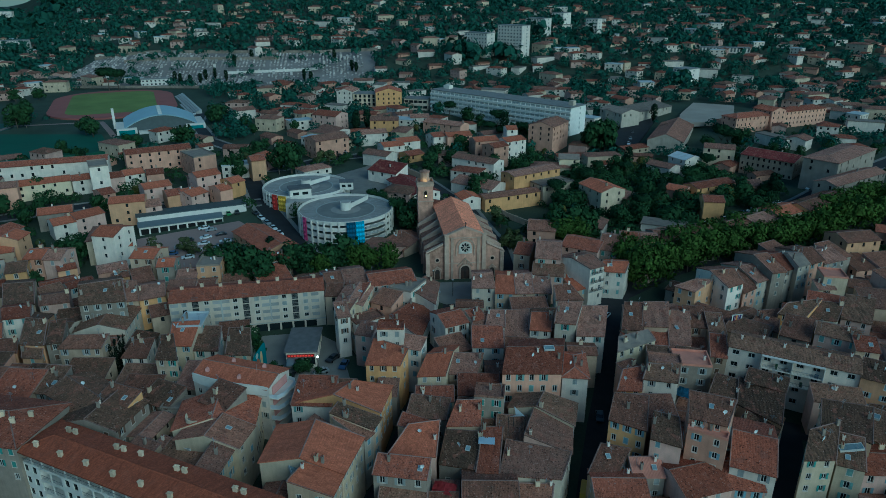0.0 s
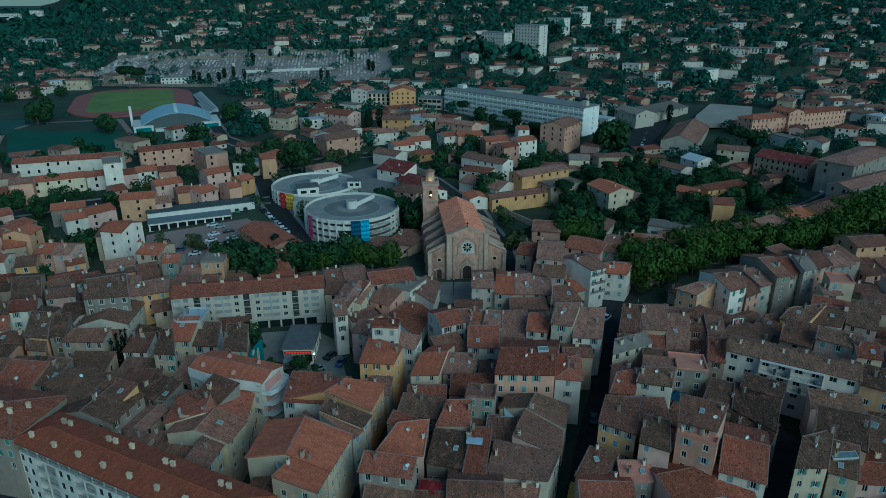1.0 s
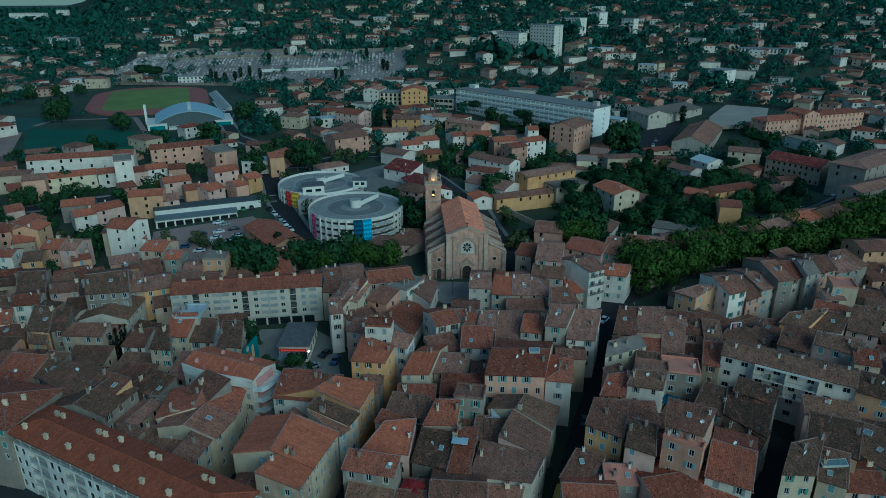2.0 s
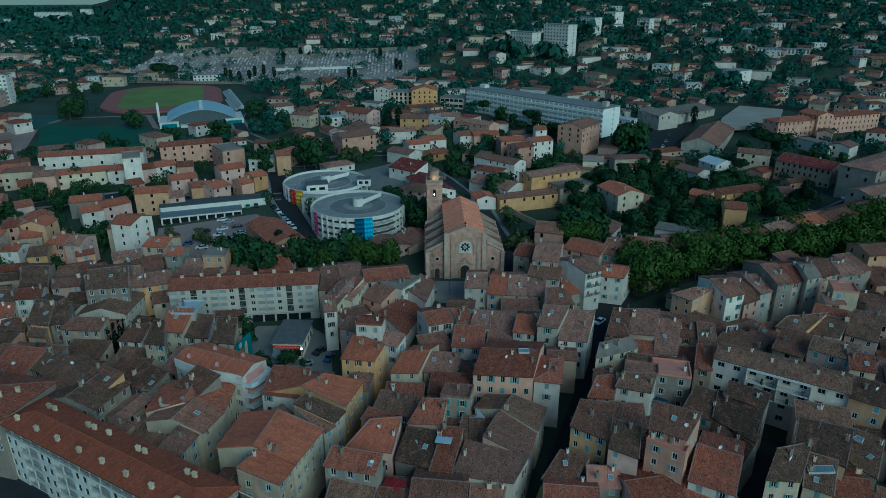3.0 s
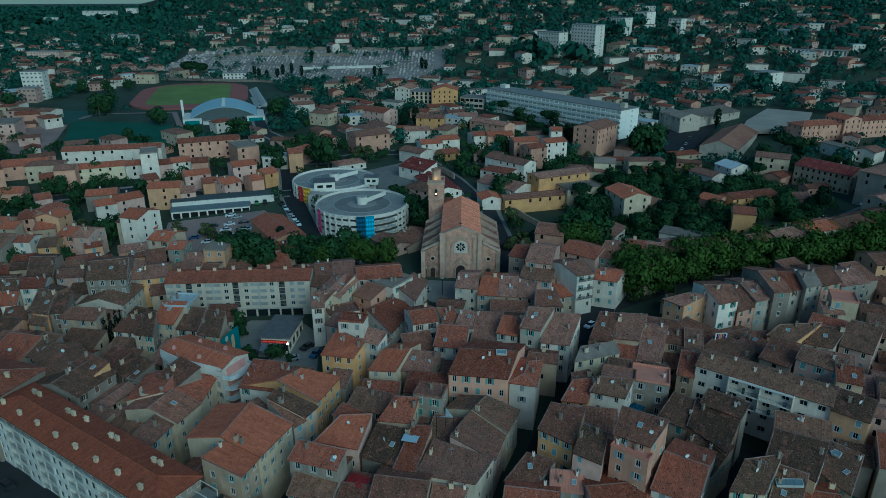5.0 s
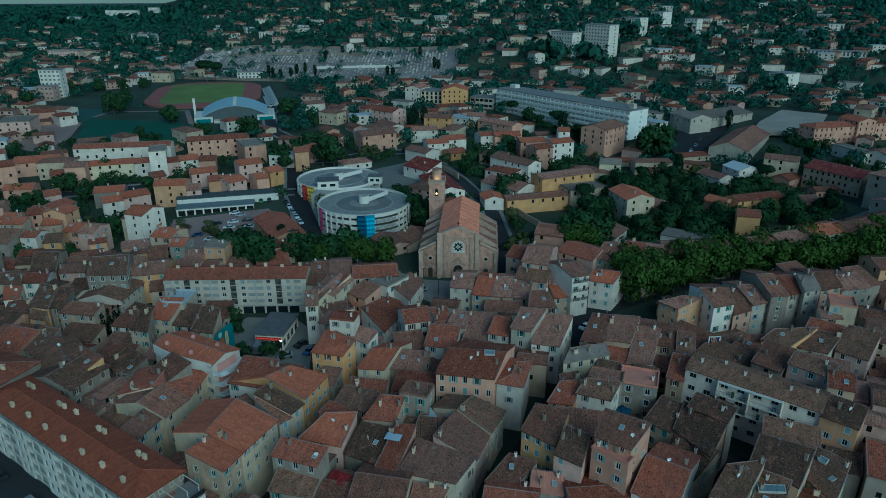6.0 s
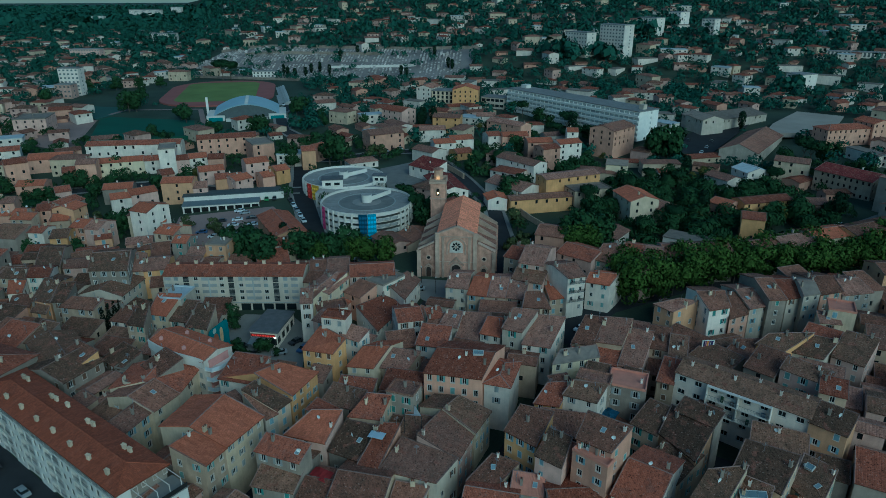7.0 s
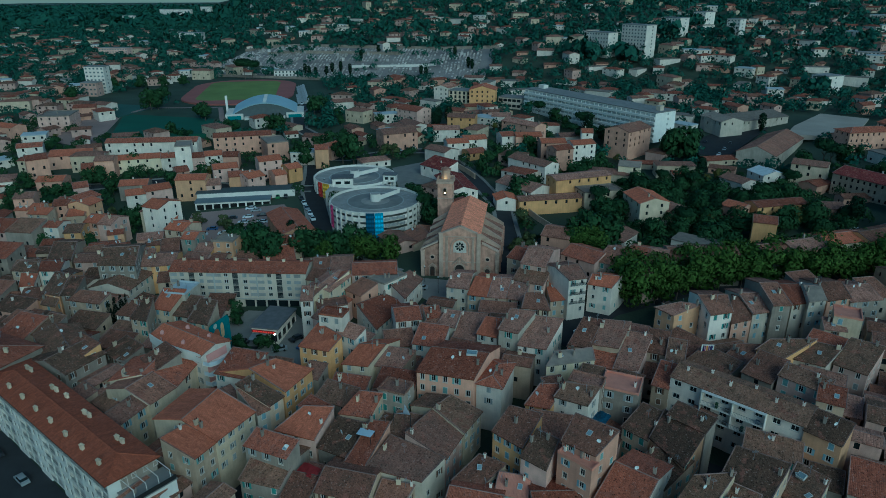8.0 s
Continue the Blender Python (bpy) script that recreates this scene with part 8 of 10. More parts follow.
# ---- cars ----
def car_mesh(col):
    key = ("car", col)
    if key not in WIN:
        body = bmesh.new()
        prof = [(0, 0.35), (0, 0.8), (0.25, 0.9), (1.1, 0.98), (3.55, 1.02), (4.2, 0.9), (4.25, 0.4)]
        for y0, y1, ins in ((-0.85, 0.85, 0),):
            a = [body.verts.new((x, y0, z)) for x, z in prof]
            b = [body.verts.new((x, y1, z)) for x, z in prof]
            body.faces.new(a)
            body.faces.new(b[::-1])
            for i in range(len(prof)):
                body.faces.new((a[i], b[i], b[(i + 1) % len(prof)], a[(i + 1) % len(prof)]))
        bmesh.ops.recalc_face_normals(body, faces=body.faces[:])
        paint = mat("car_paint_%d" % col, ((0.7, 0.7, 0.7), (0.03, 0.03, 0.035), (0.3, 0.31, 0.32), (0.3, 0.04, 0.03), (0.05, 0.09, 0.2), (0.1, 0.25, 0.08))[col], 0.3, 0.05, 1, 4, 0, spec=0.5)
        cab = bmesh.new()
        lo = [(1.05, -0.78), (3.6, -0.78), (3.6, 0.78), (1.05, 0.78)]
        hi = [(1.7, -0.62), (3.2, -0.62), (3.2, 0.62), (1.7, 0.62)]
        a = [cab.verts.new((x, y, 1.0)) for x, y in lo]
        b = [cab.verts.new((x, y, 1.45)) for x, y in hi]
        for i in range(4):
            cab.faces.new((a[i], a[(i + 1) % 4], b[(i + 1) % 4], b[i])).material_index = 0
        cab.faces.new(b).material_index = 1
        wheel = bmesh.new()
        bmesh.ops.create_cone(wheel, cap_ends=True, segments=10, radius1=0.32, radius2=0.32, depth=0.22, matrix=Matrix.Rotation(math.pi / 2, 4, "X"))
        WIN[key] = (mesh_of(body, "body", [paint]), mesh_of(cab, "cabin", [GLASS, paint]), mesh_of(wheel, "wheel", [DARK]))
    return WIN[key]


def car(x, y, yaw, col, z=None, scale=1.0):
    words = ("white", "black", "silver grey", "red", "dark blue", "green")
    top = base("car", pose(x, y, (ground_z(x, y) + 0.12) if z is None else z, 0, 0, yaw), "%s small car parked on asphalt" % words[col], "car", "parked cars")
    b, c, w_ = car_mesh(col)
    share("body", b, top, Matrix.Identity(4))
    share("cabin", c, top, Matrix.Identity(4))
    for px in (0.8, 3.4):
        for py in (-0.78, 0.78):
            share("wheel", w_, top, pose(px, py, 0.32))


for x, y, c_ in ((-92.0, 236.5, 0), (-88.9, 235.0, 2), (-88.8, 228.5, 0), (-84.0, 231.0, 1)):
    car(x, y, 28, c_)
for i in range(5):
    car(-59.5 - i * 3.4, 231.5 + i * 4.6, 125, (0, 0, 2, 0, 1)[i])
for i in range(6):
    car(-81 - i * 0.2 - i * 2.8, 247.5 - i * 1.3 + 3, 115, (1, 5, 3, 1, 2, 0)[i])
for i in range(7):
    car(-97 + (i % 2) * 7 + i * 0.4, 209 + i * 2.9, 20, (0, 0, 4, 0, 2, 0, 1)[i])
for i in range(5):
    car(-82 + i * 0.3, 214 + i * 2.9, 20, (0, 2, 0, 1, 0)[i])
for i in range(4):
    car(-104 + i * 4.0, 266 + i * 1.6, 40, (0, 1, 2, 0)[i])
for i in range(9):
    car(100.5 + i * 4.9, 246 + i * 2.9, 32, (0, 1, 0, 0, 4, 0, 2, 1, 0)[i])
for i in range(5):
    car(-63 + i * 3.0, 325 + i * 2.6, -50, (0, 0, 2, 1, 0)[i])
for i in range(6):
    car(92 + i * 4.2, 372 + (i % 3) * 12, 75, (0, 2, 1, 0, 2, 1)[i])
for x, y, a, c_ in ((-33, 146, 30, 2), (-30, 151, 60, 1), (-26, 148, 80, 4), (46, 172, 55, 0), (41, 160, 88, 1), (-45, 147, 20, 1), (-5, 187, 10, 2), (36, 128, 80, 1), (31, 108, 76, 2), (160, 283, 40, 0), (148, 266, 40, 2), (-20, 322, 100, 0), (-160, 432, 110, 0), (-140, 262, 10, 0), (-130, 259, 8, 2), (-190, 244, 30, 0), (-76, 97.6, -24, 1), (-64, 92.3, -24, 2), (-51, 86.6, -24, 1)):
    car(x, y, a, c_)


def street_lamp(x, y, lit, label):
    gz = ground_z(x, y)
    top = base("street_lamp", pose(x, y, gz), label, "street lamp", "street lamps")
    bm = bmesh.new()
    prism(bm, ring(0, 0, 0.09, 8), -0.3, 5.2)
    part("post", bm, IRON, top)
    bm = bmesh.new()
    bx(bm, -0.5, 0.5, -0.07, 0.07, 5.202, 5.3)
    part("arm", bm, IRON, top)
    bm = bmesh.new()
    bmesh.ops.create_icosphere(bm, subdivisions=1, radius=0.28, matrix=Matrix.Translation((0.0, 0, 5.62)))
    part("globe", bm, COOL if lit else FRAME, top)


for x, y, lit in ((-31.5, 146.0, True), (-3, 192, False), (3, 186, False), (20, 191, False), (-52, 240, False), (-68, 262, False), (86, 213, False), (118, 228, False)):
    street_lamp(x, y, lit, "lit globe street lamp on the square" if lit else "unlit globe street lamp on a dark post")
ld = bpy.data.lights.new("square_light", "POINT")
ld.energy, ld.color, ld.shadow_soft_size = 60, (1.0, 0.8, 0.6), 0.3
lo = new("square_light", ld)
lo.location = (-31.5, 145.4, ground_z(-31.5, 146) + 5.6)


# ---- trees ----
def leaf_normals(d):
    """Leaves take up light as the crown's outer shell does."""
    n_ = d / np.linalg.norm(d, axis=1)[:, None]
    return np.repeat(n_, 4, axis=0)


def crown_mesh(kind, seed, n_, h, r, leaf, lobes):
    """Leaf clumps over the shells of several lobes: single bent quads, with gaps between them."""
    g = np.random.default_rng(seed)
    pts, nrm = [], []
    for k in range(lobes):
        if kind == "cypress":
            t = (k + 0.5) / lobes
            c = np.array([0, 0, h * (0.08 + 0.9 * t)])
            rr = np.array([r, r, h / lobes]) * (1.05 * math.sin(math.pi * min(1, 0.18 + 0.8 * (1 - t))) ** 0.8)
        elif kind == "pine":
            a = g.uniform(0, 2 * math.pi)
            c = np.array([math.cos(a), math.sin(a), 0]) * r * g.uniform(0.1, 0.62) + np.array([0, 0, h * g.uniform(0.72, 0.86)])
            rr = np.array([r * 0.48, r * 0.48, h * 0.13]) * g.uniform(0.8, 1.2)
        else:
            a = g.uniform(0, 2 * math.pi)
            c = np.array([math.cos(a), math.sin(a), 0]) * r * g.uniform(0.05, 0.72) + np.array([0, 0, h * g.uniform(0.28, 0.84)])
            rr = np.array([r * 0.4, r * 0.4, h * 0.16]) * g.uniform(0.7, 1.25)
        m = n_ // lobes
        d = g.normal(size=(m, 3))
        d /= np.linalg.norm(d, axis=1)[:, None]
        pts.append(c + d * rr * (0.6 + 0.5 * g.random((m, 1)) ** 0.5))
        nrm.append(d)
    p, d = np.concatenate(pts), np.concatenate(nrm)
    keep = p[:, 2] > h * (0.03 if kind == "cypress" else 0.1)
    p, d = p[keep], d[keep]
    m = len(p)
    d = d + g.normal(scale=0.26, size=(m, 3))
    d /= np.linalg.norm(d, axis=1)[:, None]
    t1 = np.cross(d, g.normal(size=(m, 3)))
    t1 /= np.linalg.norm(t1, axis=1)[:, None]
    t2 = np.cross(d, t1)
    s = leaf * (0.6 + 0.8 * g.random((m, 1)))
    bend = d * s * 0.35
    v = np.stack([p - t1 * s, p - t2 * s * 0.7 - bend * 0.2, p + t1 * s, p + t2 * s * 0.7 - bend], 1).reshape(-1, 3)
    crown = p - np.array([0, 0, h * 0.5])
    crown /= np.linalg.norm(crown, axis=1)[:, None]
    return v, np.arange(m * 4).reshape(-1, 4), leaf_normals(d * 0.6 + crown * 0.4)


def crown_object(kind, seed, n_, h, r, leaf, lobes, material):
    v, f, nr = crown_mesh(kind, seed, n_, h, r, leaf, lobes)
    me = bpy.data.meshes.new("crown")
    me.from_pydata(v.tolist(), [], f.tolist())
    me.normals_split_custom_set_from_vertices(nr.tolist())
    me.materials.append(material)
    return me


def trunk_mesh(h, r, limbs, seed, top_frac=0.62):
    g = random.Random(seed)
    bm = bmesh.new()
    def limb(a, b, ra, rb):
        d = (b - a).normalized()
        s = d.orthogonal().normalized()
        t = d.cross(s)
        R = []
        for p, rr in ((a, ra), (b, rb)):
            R.append([bm.verts.new(p + (s * math.cos(q) + t * math.sin(q)) * rr) for q in [2 * math.pi * i / 6 for i in range(6)]])
        for i in range(6):
            bm.faces.new((R[0][i], R[0][(i + 1) % 6], R[1][(i + 1) % 6], R[1][i]))
        bm.faces.new(R[1])
    fork = Vector((g.uniform(-0.1, 0.1) * h * 0.2, g.uniform(-0.1, 0.1) * h * 0.2, h * 0.36))
    limb(Vector((0, 0, -0.4)), fork, r, r * 0.7)
    for k in range(limbs):
        a = 2 * math.pi * k / limbs + g.uniform(-0.4, 0.4)
        e = fork + Vector((math.cos(a), math.sin(a), 0)) * h * g.uniform(0.1, 0.2) + Vector((0, 0, h * g.uniform(0.16, top_frac - 0.36)))
        limb(fork - Vector((0, 0, 0.1)), e, r * 0.5, r * 0.15)
    return mesh_of(bm, "trunk", [BARK])


KINDS = {}
for nm, kind, h, r, n_, leaf, lobes, m_ in (("plane", "round", 13, 5.6, 1650, 0.49, 24, LEAF[0]), ("oak", "round", 9, 4.2, 900, 0.49, 16, LEAF[1]), ("pine", "pine", 10, 4.6, 1200, 0.45, 10, LEAF[2]),
                                              ("cypress", "cypress", 11, 2.3, 800, 0.45, 9, LEAF[3]), ("autumn", "round", 6.5, 3.0, 1000, 0.34, 12, mat("leaf_autumn", (0.13, 0.12, 0.035), 0.7, 0.3, 1.0, 6, 0, island=True, spec=0.06)), ("olive", "round", 5.5, 2.8, 700, 0.27, 8, LEAF[4])):
    KINDS[nm] = [(crown_object(kind, 11 + i * 7 + len(nm), n_, h, r, leaf, lobes, m_), trunk_mesh(h, 0.22 if nm != "cypress" else 0.12, 5 if nm != "cypress" else 3, i), h) for i in range(3)]
TREE_WORD = {"plane": "green plane tree with dense crown beside the avenue", "oak": "dark green broadleaf tree among houses", "pine": "dark umbrella pine with flat crown",
             "cypress": "slender dark cypress tree", "autumn": "small yellowing broadleaf garden tree", "olive": "small grey-green garden tree"}
rt = random.Random(21)


def tree(x, y, kind, s=1.0, label=""):
    c, t, h = rt.choice(KINDS[kind])
    top = base("tree", pose(x, y, ground_z(x, y), 0, 0, rt.uniform(0, 360)), label or TREE_WORD[kind], "tree", {"plane": "avenue plane trees", "cypress": "cypresses"}.get(kind, "garden trees"))
    top.scale = (s * rt.uniform(0.9, 1.12), s * rt.uniform(0.9, 1.12), s * rt.uniform(0.9, 1.12))
    share("trunk", t, top, Matrix.Identity(4))
    share("crown", c, top, Matrix.Identity(4))


def along(pts, step, off, kind, s, jit=0.8):
    d0 = 0
    for (xa, ya), (xb, yb) in zip(pts, pts[1:]):
        L = math.hypot(xb - xa, yb - ya)
        n_ = int(L / step)
        for i in range(n_):
            t = (i + 0.5) / n_
            nx, ny = -(yb - ya) / L, (xb - xa) / L
            tree(xa + (xb - xa) * t + nx * off + rt.uniform(-jit, jit), ya + (yb - ya) * t + ny * off + rt.uniform(-jit, jit), kind, s * rt.uniform(0.85, 1.1))


AV = [(56, 191), (75, 204), (95, 215), (115, 224), (151, 240), (215, 268)]
along(AV, 6.4, -4.4, "plane", 1.0)
along(AV, 6.4, 4.8, "plane", 1.0)


tree(-49, 200, "oak", 1.25)
tree(-43, 200, "oak", 1.25)
tree(-37, 200, "oak", 1.25)
tree(-33, 203, "oak", 1.25)
tree(-28, 202, "plane", 0.78)
tree(-24, 203, "plane", 0.78)
tree(-18, 202, "plane", 0.78)
tree(-39, 197, "plane", 0.70)
tree(-67, 195, "oak", 1.3)
tree(-61, 194, "oak", 1.3)
tree(-71, 197, "oak", 1.3)
tree(-57, 192, "oak", 1.3)
tree(-68, 203, "oak", 1.3)
tree(-58, 210, "cypress", 0.80)
tree(-55, 207, "cypress", 0.60)
tree(-125, 209, "oak", 0.90)
tree(-122, 212, "oak", 0.90)
tree(-130, 213, "oak", 0.90)
tree(-123, 217, "oak", 0.90)
tree(-100, 217, "olive", 1.10)
tree(-86, 215, "olive", 1.10)
tree(-91, 218, "olive", 1.10)
tree(-81, 211, "olive", 1.10)
tree(-173, 250, "oak", 0.70)
tree(-166, 251, "oak", 0.70)
tree(-161, 252, "oak", 0.70)
tree(-179, 251, "oak", 0.70)
tree(-177, 229, "oak", 0.90)
tree(-173, 231, "oak", 0.90)
tree(-144, 184, "oak", 0.90)
tree(-142, 186, "oak", 0.90)
tree(-127, 188, "oak", 0.90)
tree(-164, 223, "oak", 0.90)
tree(-70, 301, "oak", 1.70)
tree(-76, 302, "oak", 1.50)
tree(-92, 296, "oak", 1.20)
tree(-98, 298, "oak", 1.20)
tree(-28, 260, "oak", 0.90)
tree(-24, 258, "oak", 0.90)
tree(-13, 236, "oak", 1.20)
tree(-16, 243, "oak", 1.20)
tree(-12, 241, "oak", 1.20)
tree(22, 244, "olive", 1.60)
tree(25, 222, "olive", 1.20)
tree(28, 221, "olive", 1.20)
tree(25, 228, "olive", 1.20)
tree(21, 223, "olive", 1.20)
tree(47, 228, "oak", 1.50)
tree(53, 230, "oak", 1.50)
tree(41, 229, "oak", 1.50)
tree(49, 226, "plane", 0.90)
tree(44, 225, "plane", 0.90)
for u_, off, kind, s_ in ((12, 7, "oak", 1.0), (24, 8, "pine", 1.1), (37, 6, "oak", 1.2), (50, 9, "oak", 1.0), (61, 6, "pine", 1.3), (68, 9, "cypress", 1.1), (80, 7, "oak", 1.1), (90, 9, "oak", 1.2)):
    tree(-8 + u_ * 0.74 - off * 0.673, 448 - u_ * 0.673 - off * 0.74, kind, s_)
for x_, y_ in ((-318, 470), (-304, 481), (-292, 489), (-330, 456), (-339, 441), (-268, 431), (-262, 421), (-325, 405)):
    tree(x_, y_, "oak", 1.15)
tree(79, 354, "oak", 2.00)
tree(87, 354, "oak", 2.00)
tree(150, 357, "pine", 1.30)
tree(153, 355, "pine", 1.30)
tree(140, 346, "oak", 1.20)
tree(158, 353, "oak", 1.20)
tree(144, 279, "cypress", 1.0)
tree(142, 277, "cypress", 0.95)
tree(133, 423, "cypress", 1.00)
tree(91, 322, "cypress", 1.00)
tree(92, 272, "cypress", 1.00)
tree(-134, 349, "oak", 1.30)
tree(-139, 351, "oak", 1.30)
tree(-160, 345, "oak", 0.90)
tree(-166, 348, "oak", 0.90)
tree(-191, 330, "oak", 0.90)
tree(-137, 402, "oak", 1.30)
tree(-137, 411, "oak", 1.30)
tree(-254, 533, "pine", 1.80)
tree(-261, 532, "pine", 1.80)
tree(-194, 368, "oak", 1.20)
tree(-201, 374, "oak", 1.20)
tree(-245, 392, "oak", 1.50)
tree(-249, 390, "oak", 1.50)
tree(-226, 577, "cypress", 0.82)
tree(-219, 570, "cypress", 0.82)
tree(-204, 552, "cypress", 0.82)
tree(-203, 572, "cypress", 0.82)
tree(-202, 583, "cypress", 0.82)
tree(-195, 586, "cypress", 0.82)
tree(-184, 581, "cypress", 0.82)
tree(-118, 582, "cypress", 0.82)
tree(-110, 570, "cypress", 0.82)
tree(-79, 597, "cypress", 0.82)
tree(-75, 594, "cypress", 0.82)
tree(-99, 630, "cypress", 0.82)
tree(-185, 612, "cypress", 0.82)
tree(-175, 633, "cypress", 0.82)
tree(-50, 386, "cypress", 1.00)
tree(-44, 387, "cypress", 1.00)
tree(-49, 376, "cypress", 1.00)
tree(7, 346, "oak", 1.00)
tree(11, 347, "oak", 1.00)
tree(-3, 322, "oak", 1.00)
tree(-6, 312, "oak", 1.00)
tree(3, 318, "oak", 1.00)
tree(38, 381, "pine", 1.00)
tree(34, 377, "pine", 1.00)
tree(46, 386, "pine", 1.00)
tree(27, 390, "pine", 1.00)
tree(18, 285, "oak", 1.20)
tree(22, 282, "oak", 1.20)
tree(14, 273, "oak", 1.20)
tree(33, 312, "oak", 1.20)
tree(40, 312, "oak", 1.20)
tree(44, 317, "oak", 1.20)
tree(25, 311, "oak", 1.20)
tree(48, 264, "oak", 1.10)
tree(50, 260, "oak", 1.10)
tree(-143, 410, "oak", 0.80)
tree(-117, 395, "oak", 0.80)
tree(-85, 382, "oak", 0.80)
tree(-106, 373, "oak", 0.80)
tree(-59, 331, "oak", 0.80)
tree(-186, 219, "oak", 1.00)
tree(-192, 221, "oak", 1.00)
tree(-176, 247, "oak", 0.90)
tree(-174, 251, "oak", 0.90)
tree(-159, 251, "oak", 0.90)
tree(-201, 239, "oak", 0.90)
tree(-189, 238, "oak", 0.90)
tree(-171, 272, "oak", 0.90)
tree(-92, 314, "oak", 1.20)
tree(-90, 319, "oak", 1.20)
tree(-61, 316, "olive", 1.50)
tree(-55, 316, "olive", 1.50)
tree(-93, 307, "olive", 1.50)
tree(-87, 308, "olive", 1.50)


# ---- gardens, woods and houses on the hillside ----
rf = random.Random(77)
OPEN = [(24, 252, 8), (36, 257, 8), (-245, 482, 72), (-218, 365, 46), (-290, 415, 32), (-172, 400, 42), (-180, 470, 30), (178, 436, 36), (112, 395, 26), (30, 415, 30), (60, 392, 26), (0, 445, 22), (-37, 240, 20), (-58, 271, 20),
        (7, 215, 22), (-90, 225, 30), (-35, 290, 24), (-100, 240, 22)]


def clear_of(x, y, r):
    return all((x - a) ** 2 + (y - b) ** 2 > (r + c) ** 2 for a, b, c in OCC) and all((x - a) ** 2 + (y - b) ** 2 > (r * 0.5 + c) ** 2 for a, b, c in OPEN)


PARK = [(38, 240, 20), (20, 232, 14), (75, 278, 42), (112, 280, 30), (58, 252, 22), (95, 262, 30), (-245, 400, 40), (-200, 520, 40)]


def in_cemetery(x, y):
    return -330 < x < -62 and 550 + max(0, (-x - 200) * 0.3) < y < 655


def villa_meshes(w, d, h, form, wall, roof, seed):
    """Walls with window openings, and a tiled roof, for one kind of small house."""
    g = random.Random(seed)
    V, F, pn = [], [], []
    for o, u, n_, W in (((0, 0), (1, 0), (0, -1), w), ((w, 0), (0, 1), (1, 0), d), ((w, d), (-1, 0), (0, 1), w), ((0, d), (0, -1), (-1, 0), d)):
        holes = []
        k = int(W / 3.6)
        for lv in range(max(1, int(h / 2.8))):
            for i in range(k):
                if g.random() < 0.6:
                    u0 = W / k * (i + 0.5) - 0.55
                    holes.append((u0, u0 + 1.1, lv * 2.8 + 0.9, lv * 2.8 + 2.2))
        wall_side(V, F, o, u, n_, W, -3, h, holes, panes=pn)
    p = 0.3
    if form == "g":
        for pts in (((w, 0, h), (w, d, h), (w, d / 2, h + d / 2 * p)), ((0, d, h), (0, 0, h), (0, d / 2, h + d / 2 * p))):
            n0 = len(V)
            V += [Vector(q) for q in pts]
            F.append((n0, n0 + 1, n0 + 2))
    me = bpy.data.meshes.new("wall")
    me.from_pydata(V, [], F)
    me.materials.append(WALL[wall])
    me.materials.append(GLASS)
    mi = np.zeros(len(F), dtype=np.int32)
    mi[pn] = 1
    me.polygons.foreach_set("material_index", mi)
    V, F, U = [], [], []
    e = 0.5
    if form == "g":
        c, s = 1 / math.hypot(1, p), p / math.hypot(1, p)
        for o, u, v in (((-0.3, -e, h - e * p + 0.1), (1, 0, 0), (0, c, s)), ((w + 0.3, d + e, h - e * p + 0.1), (-1, 0, 0), (0, -c, s))):
            up = Vector(u).cross(Vector(v))
            slab(V, F, U, Vector(o) + up * 0.1, u, v, up, w + 0.6, (d / 2 + e) / c, 0.2)
    elif form == "h":
        q = min(w, d) / 2 + e
        P = [Vector(t) for t in ((-e, -e, h), (w + e, -e, h), (w + e, d + e, h), (-e, d + e, h))]
        ra, rb = Vector((q - e, d / 2, h + q * p)), Vector((w + e - q, d / 2, h + q * p))
        for po in ((P[0], P[1], rb, ra), (P[2], P[3], ra, rb), (P[1], P[2], rb), (P[3], P[0], ra), (P[3], P[2], P[1], P[0])):
            n0 = len(V)
            V += po
            U += [((t - po[0]).dot((po[1] - po[0]).normalized()), (t - po[0]).length) for t in po]
            F.append(tuple(range(n0, n0 + len(po))))
    else:
        slab(V, F, U, (-0.2, -0.2, h + 0.4), (1, 0, 0), (0, 1, 0), (0, 0, 1), w + 0.4, d + 0.4, 0.4)
    mr = bpy.data.meshes.new("roof")
    mr.from_pydata(V, [], F)
    mr.materials.append(ROOF[roof])
    lay = mr.uv_layers.new(name="UVMap")
    for lp in mr.loops:
        lay.data[lp.index].uv = U[lp.vertex_index]
    return me, mr


VILLAS = [(villa_meshes(w, d, h, f, wl_, rf_, i), max(w, d), wl_, rf_, f) for i, (w, d, h, f, wl_, rf_) in enumerate((
    (11, 8, 3.4, "g", "p", "p"), (12, 9, 5.6, "h", "w", "r"), (10, 8, 5.6, "g", "p", "b"), (14, 9, 3.2, "h", "w", "p"), (9, 8, 5.8, "h", "c", "r"), (13, 9, 5.6, "g", "w", "p"),
    (15, 8, 3.2, "g", "c", "r"), (11, 9, 5.8, "f", "w", "w"), (15, 9, 7.6, "h", "c", "p"), (10, 9, 5.4, "g", "s", "r"), (8, 7, 3.0, "g", "w", "r"), (12, 10, 5.6, "h", "p", "m"), (17, 8, 5.4, "f", "w", "g"), (12, 7, 3.2, "g", "s", "b"), (13, 8, 3.2, "h", "w", "r"), (10, 7, 3.0, "g", "c", "p")))]


FAR_V, FAR_F, FAR_M, FAR_U = [], [], [], []
FAR_MATS = []
named_villas = 0


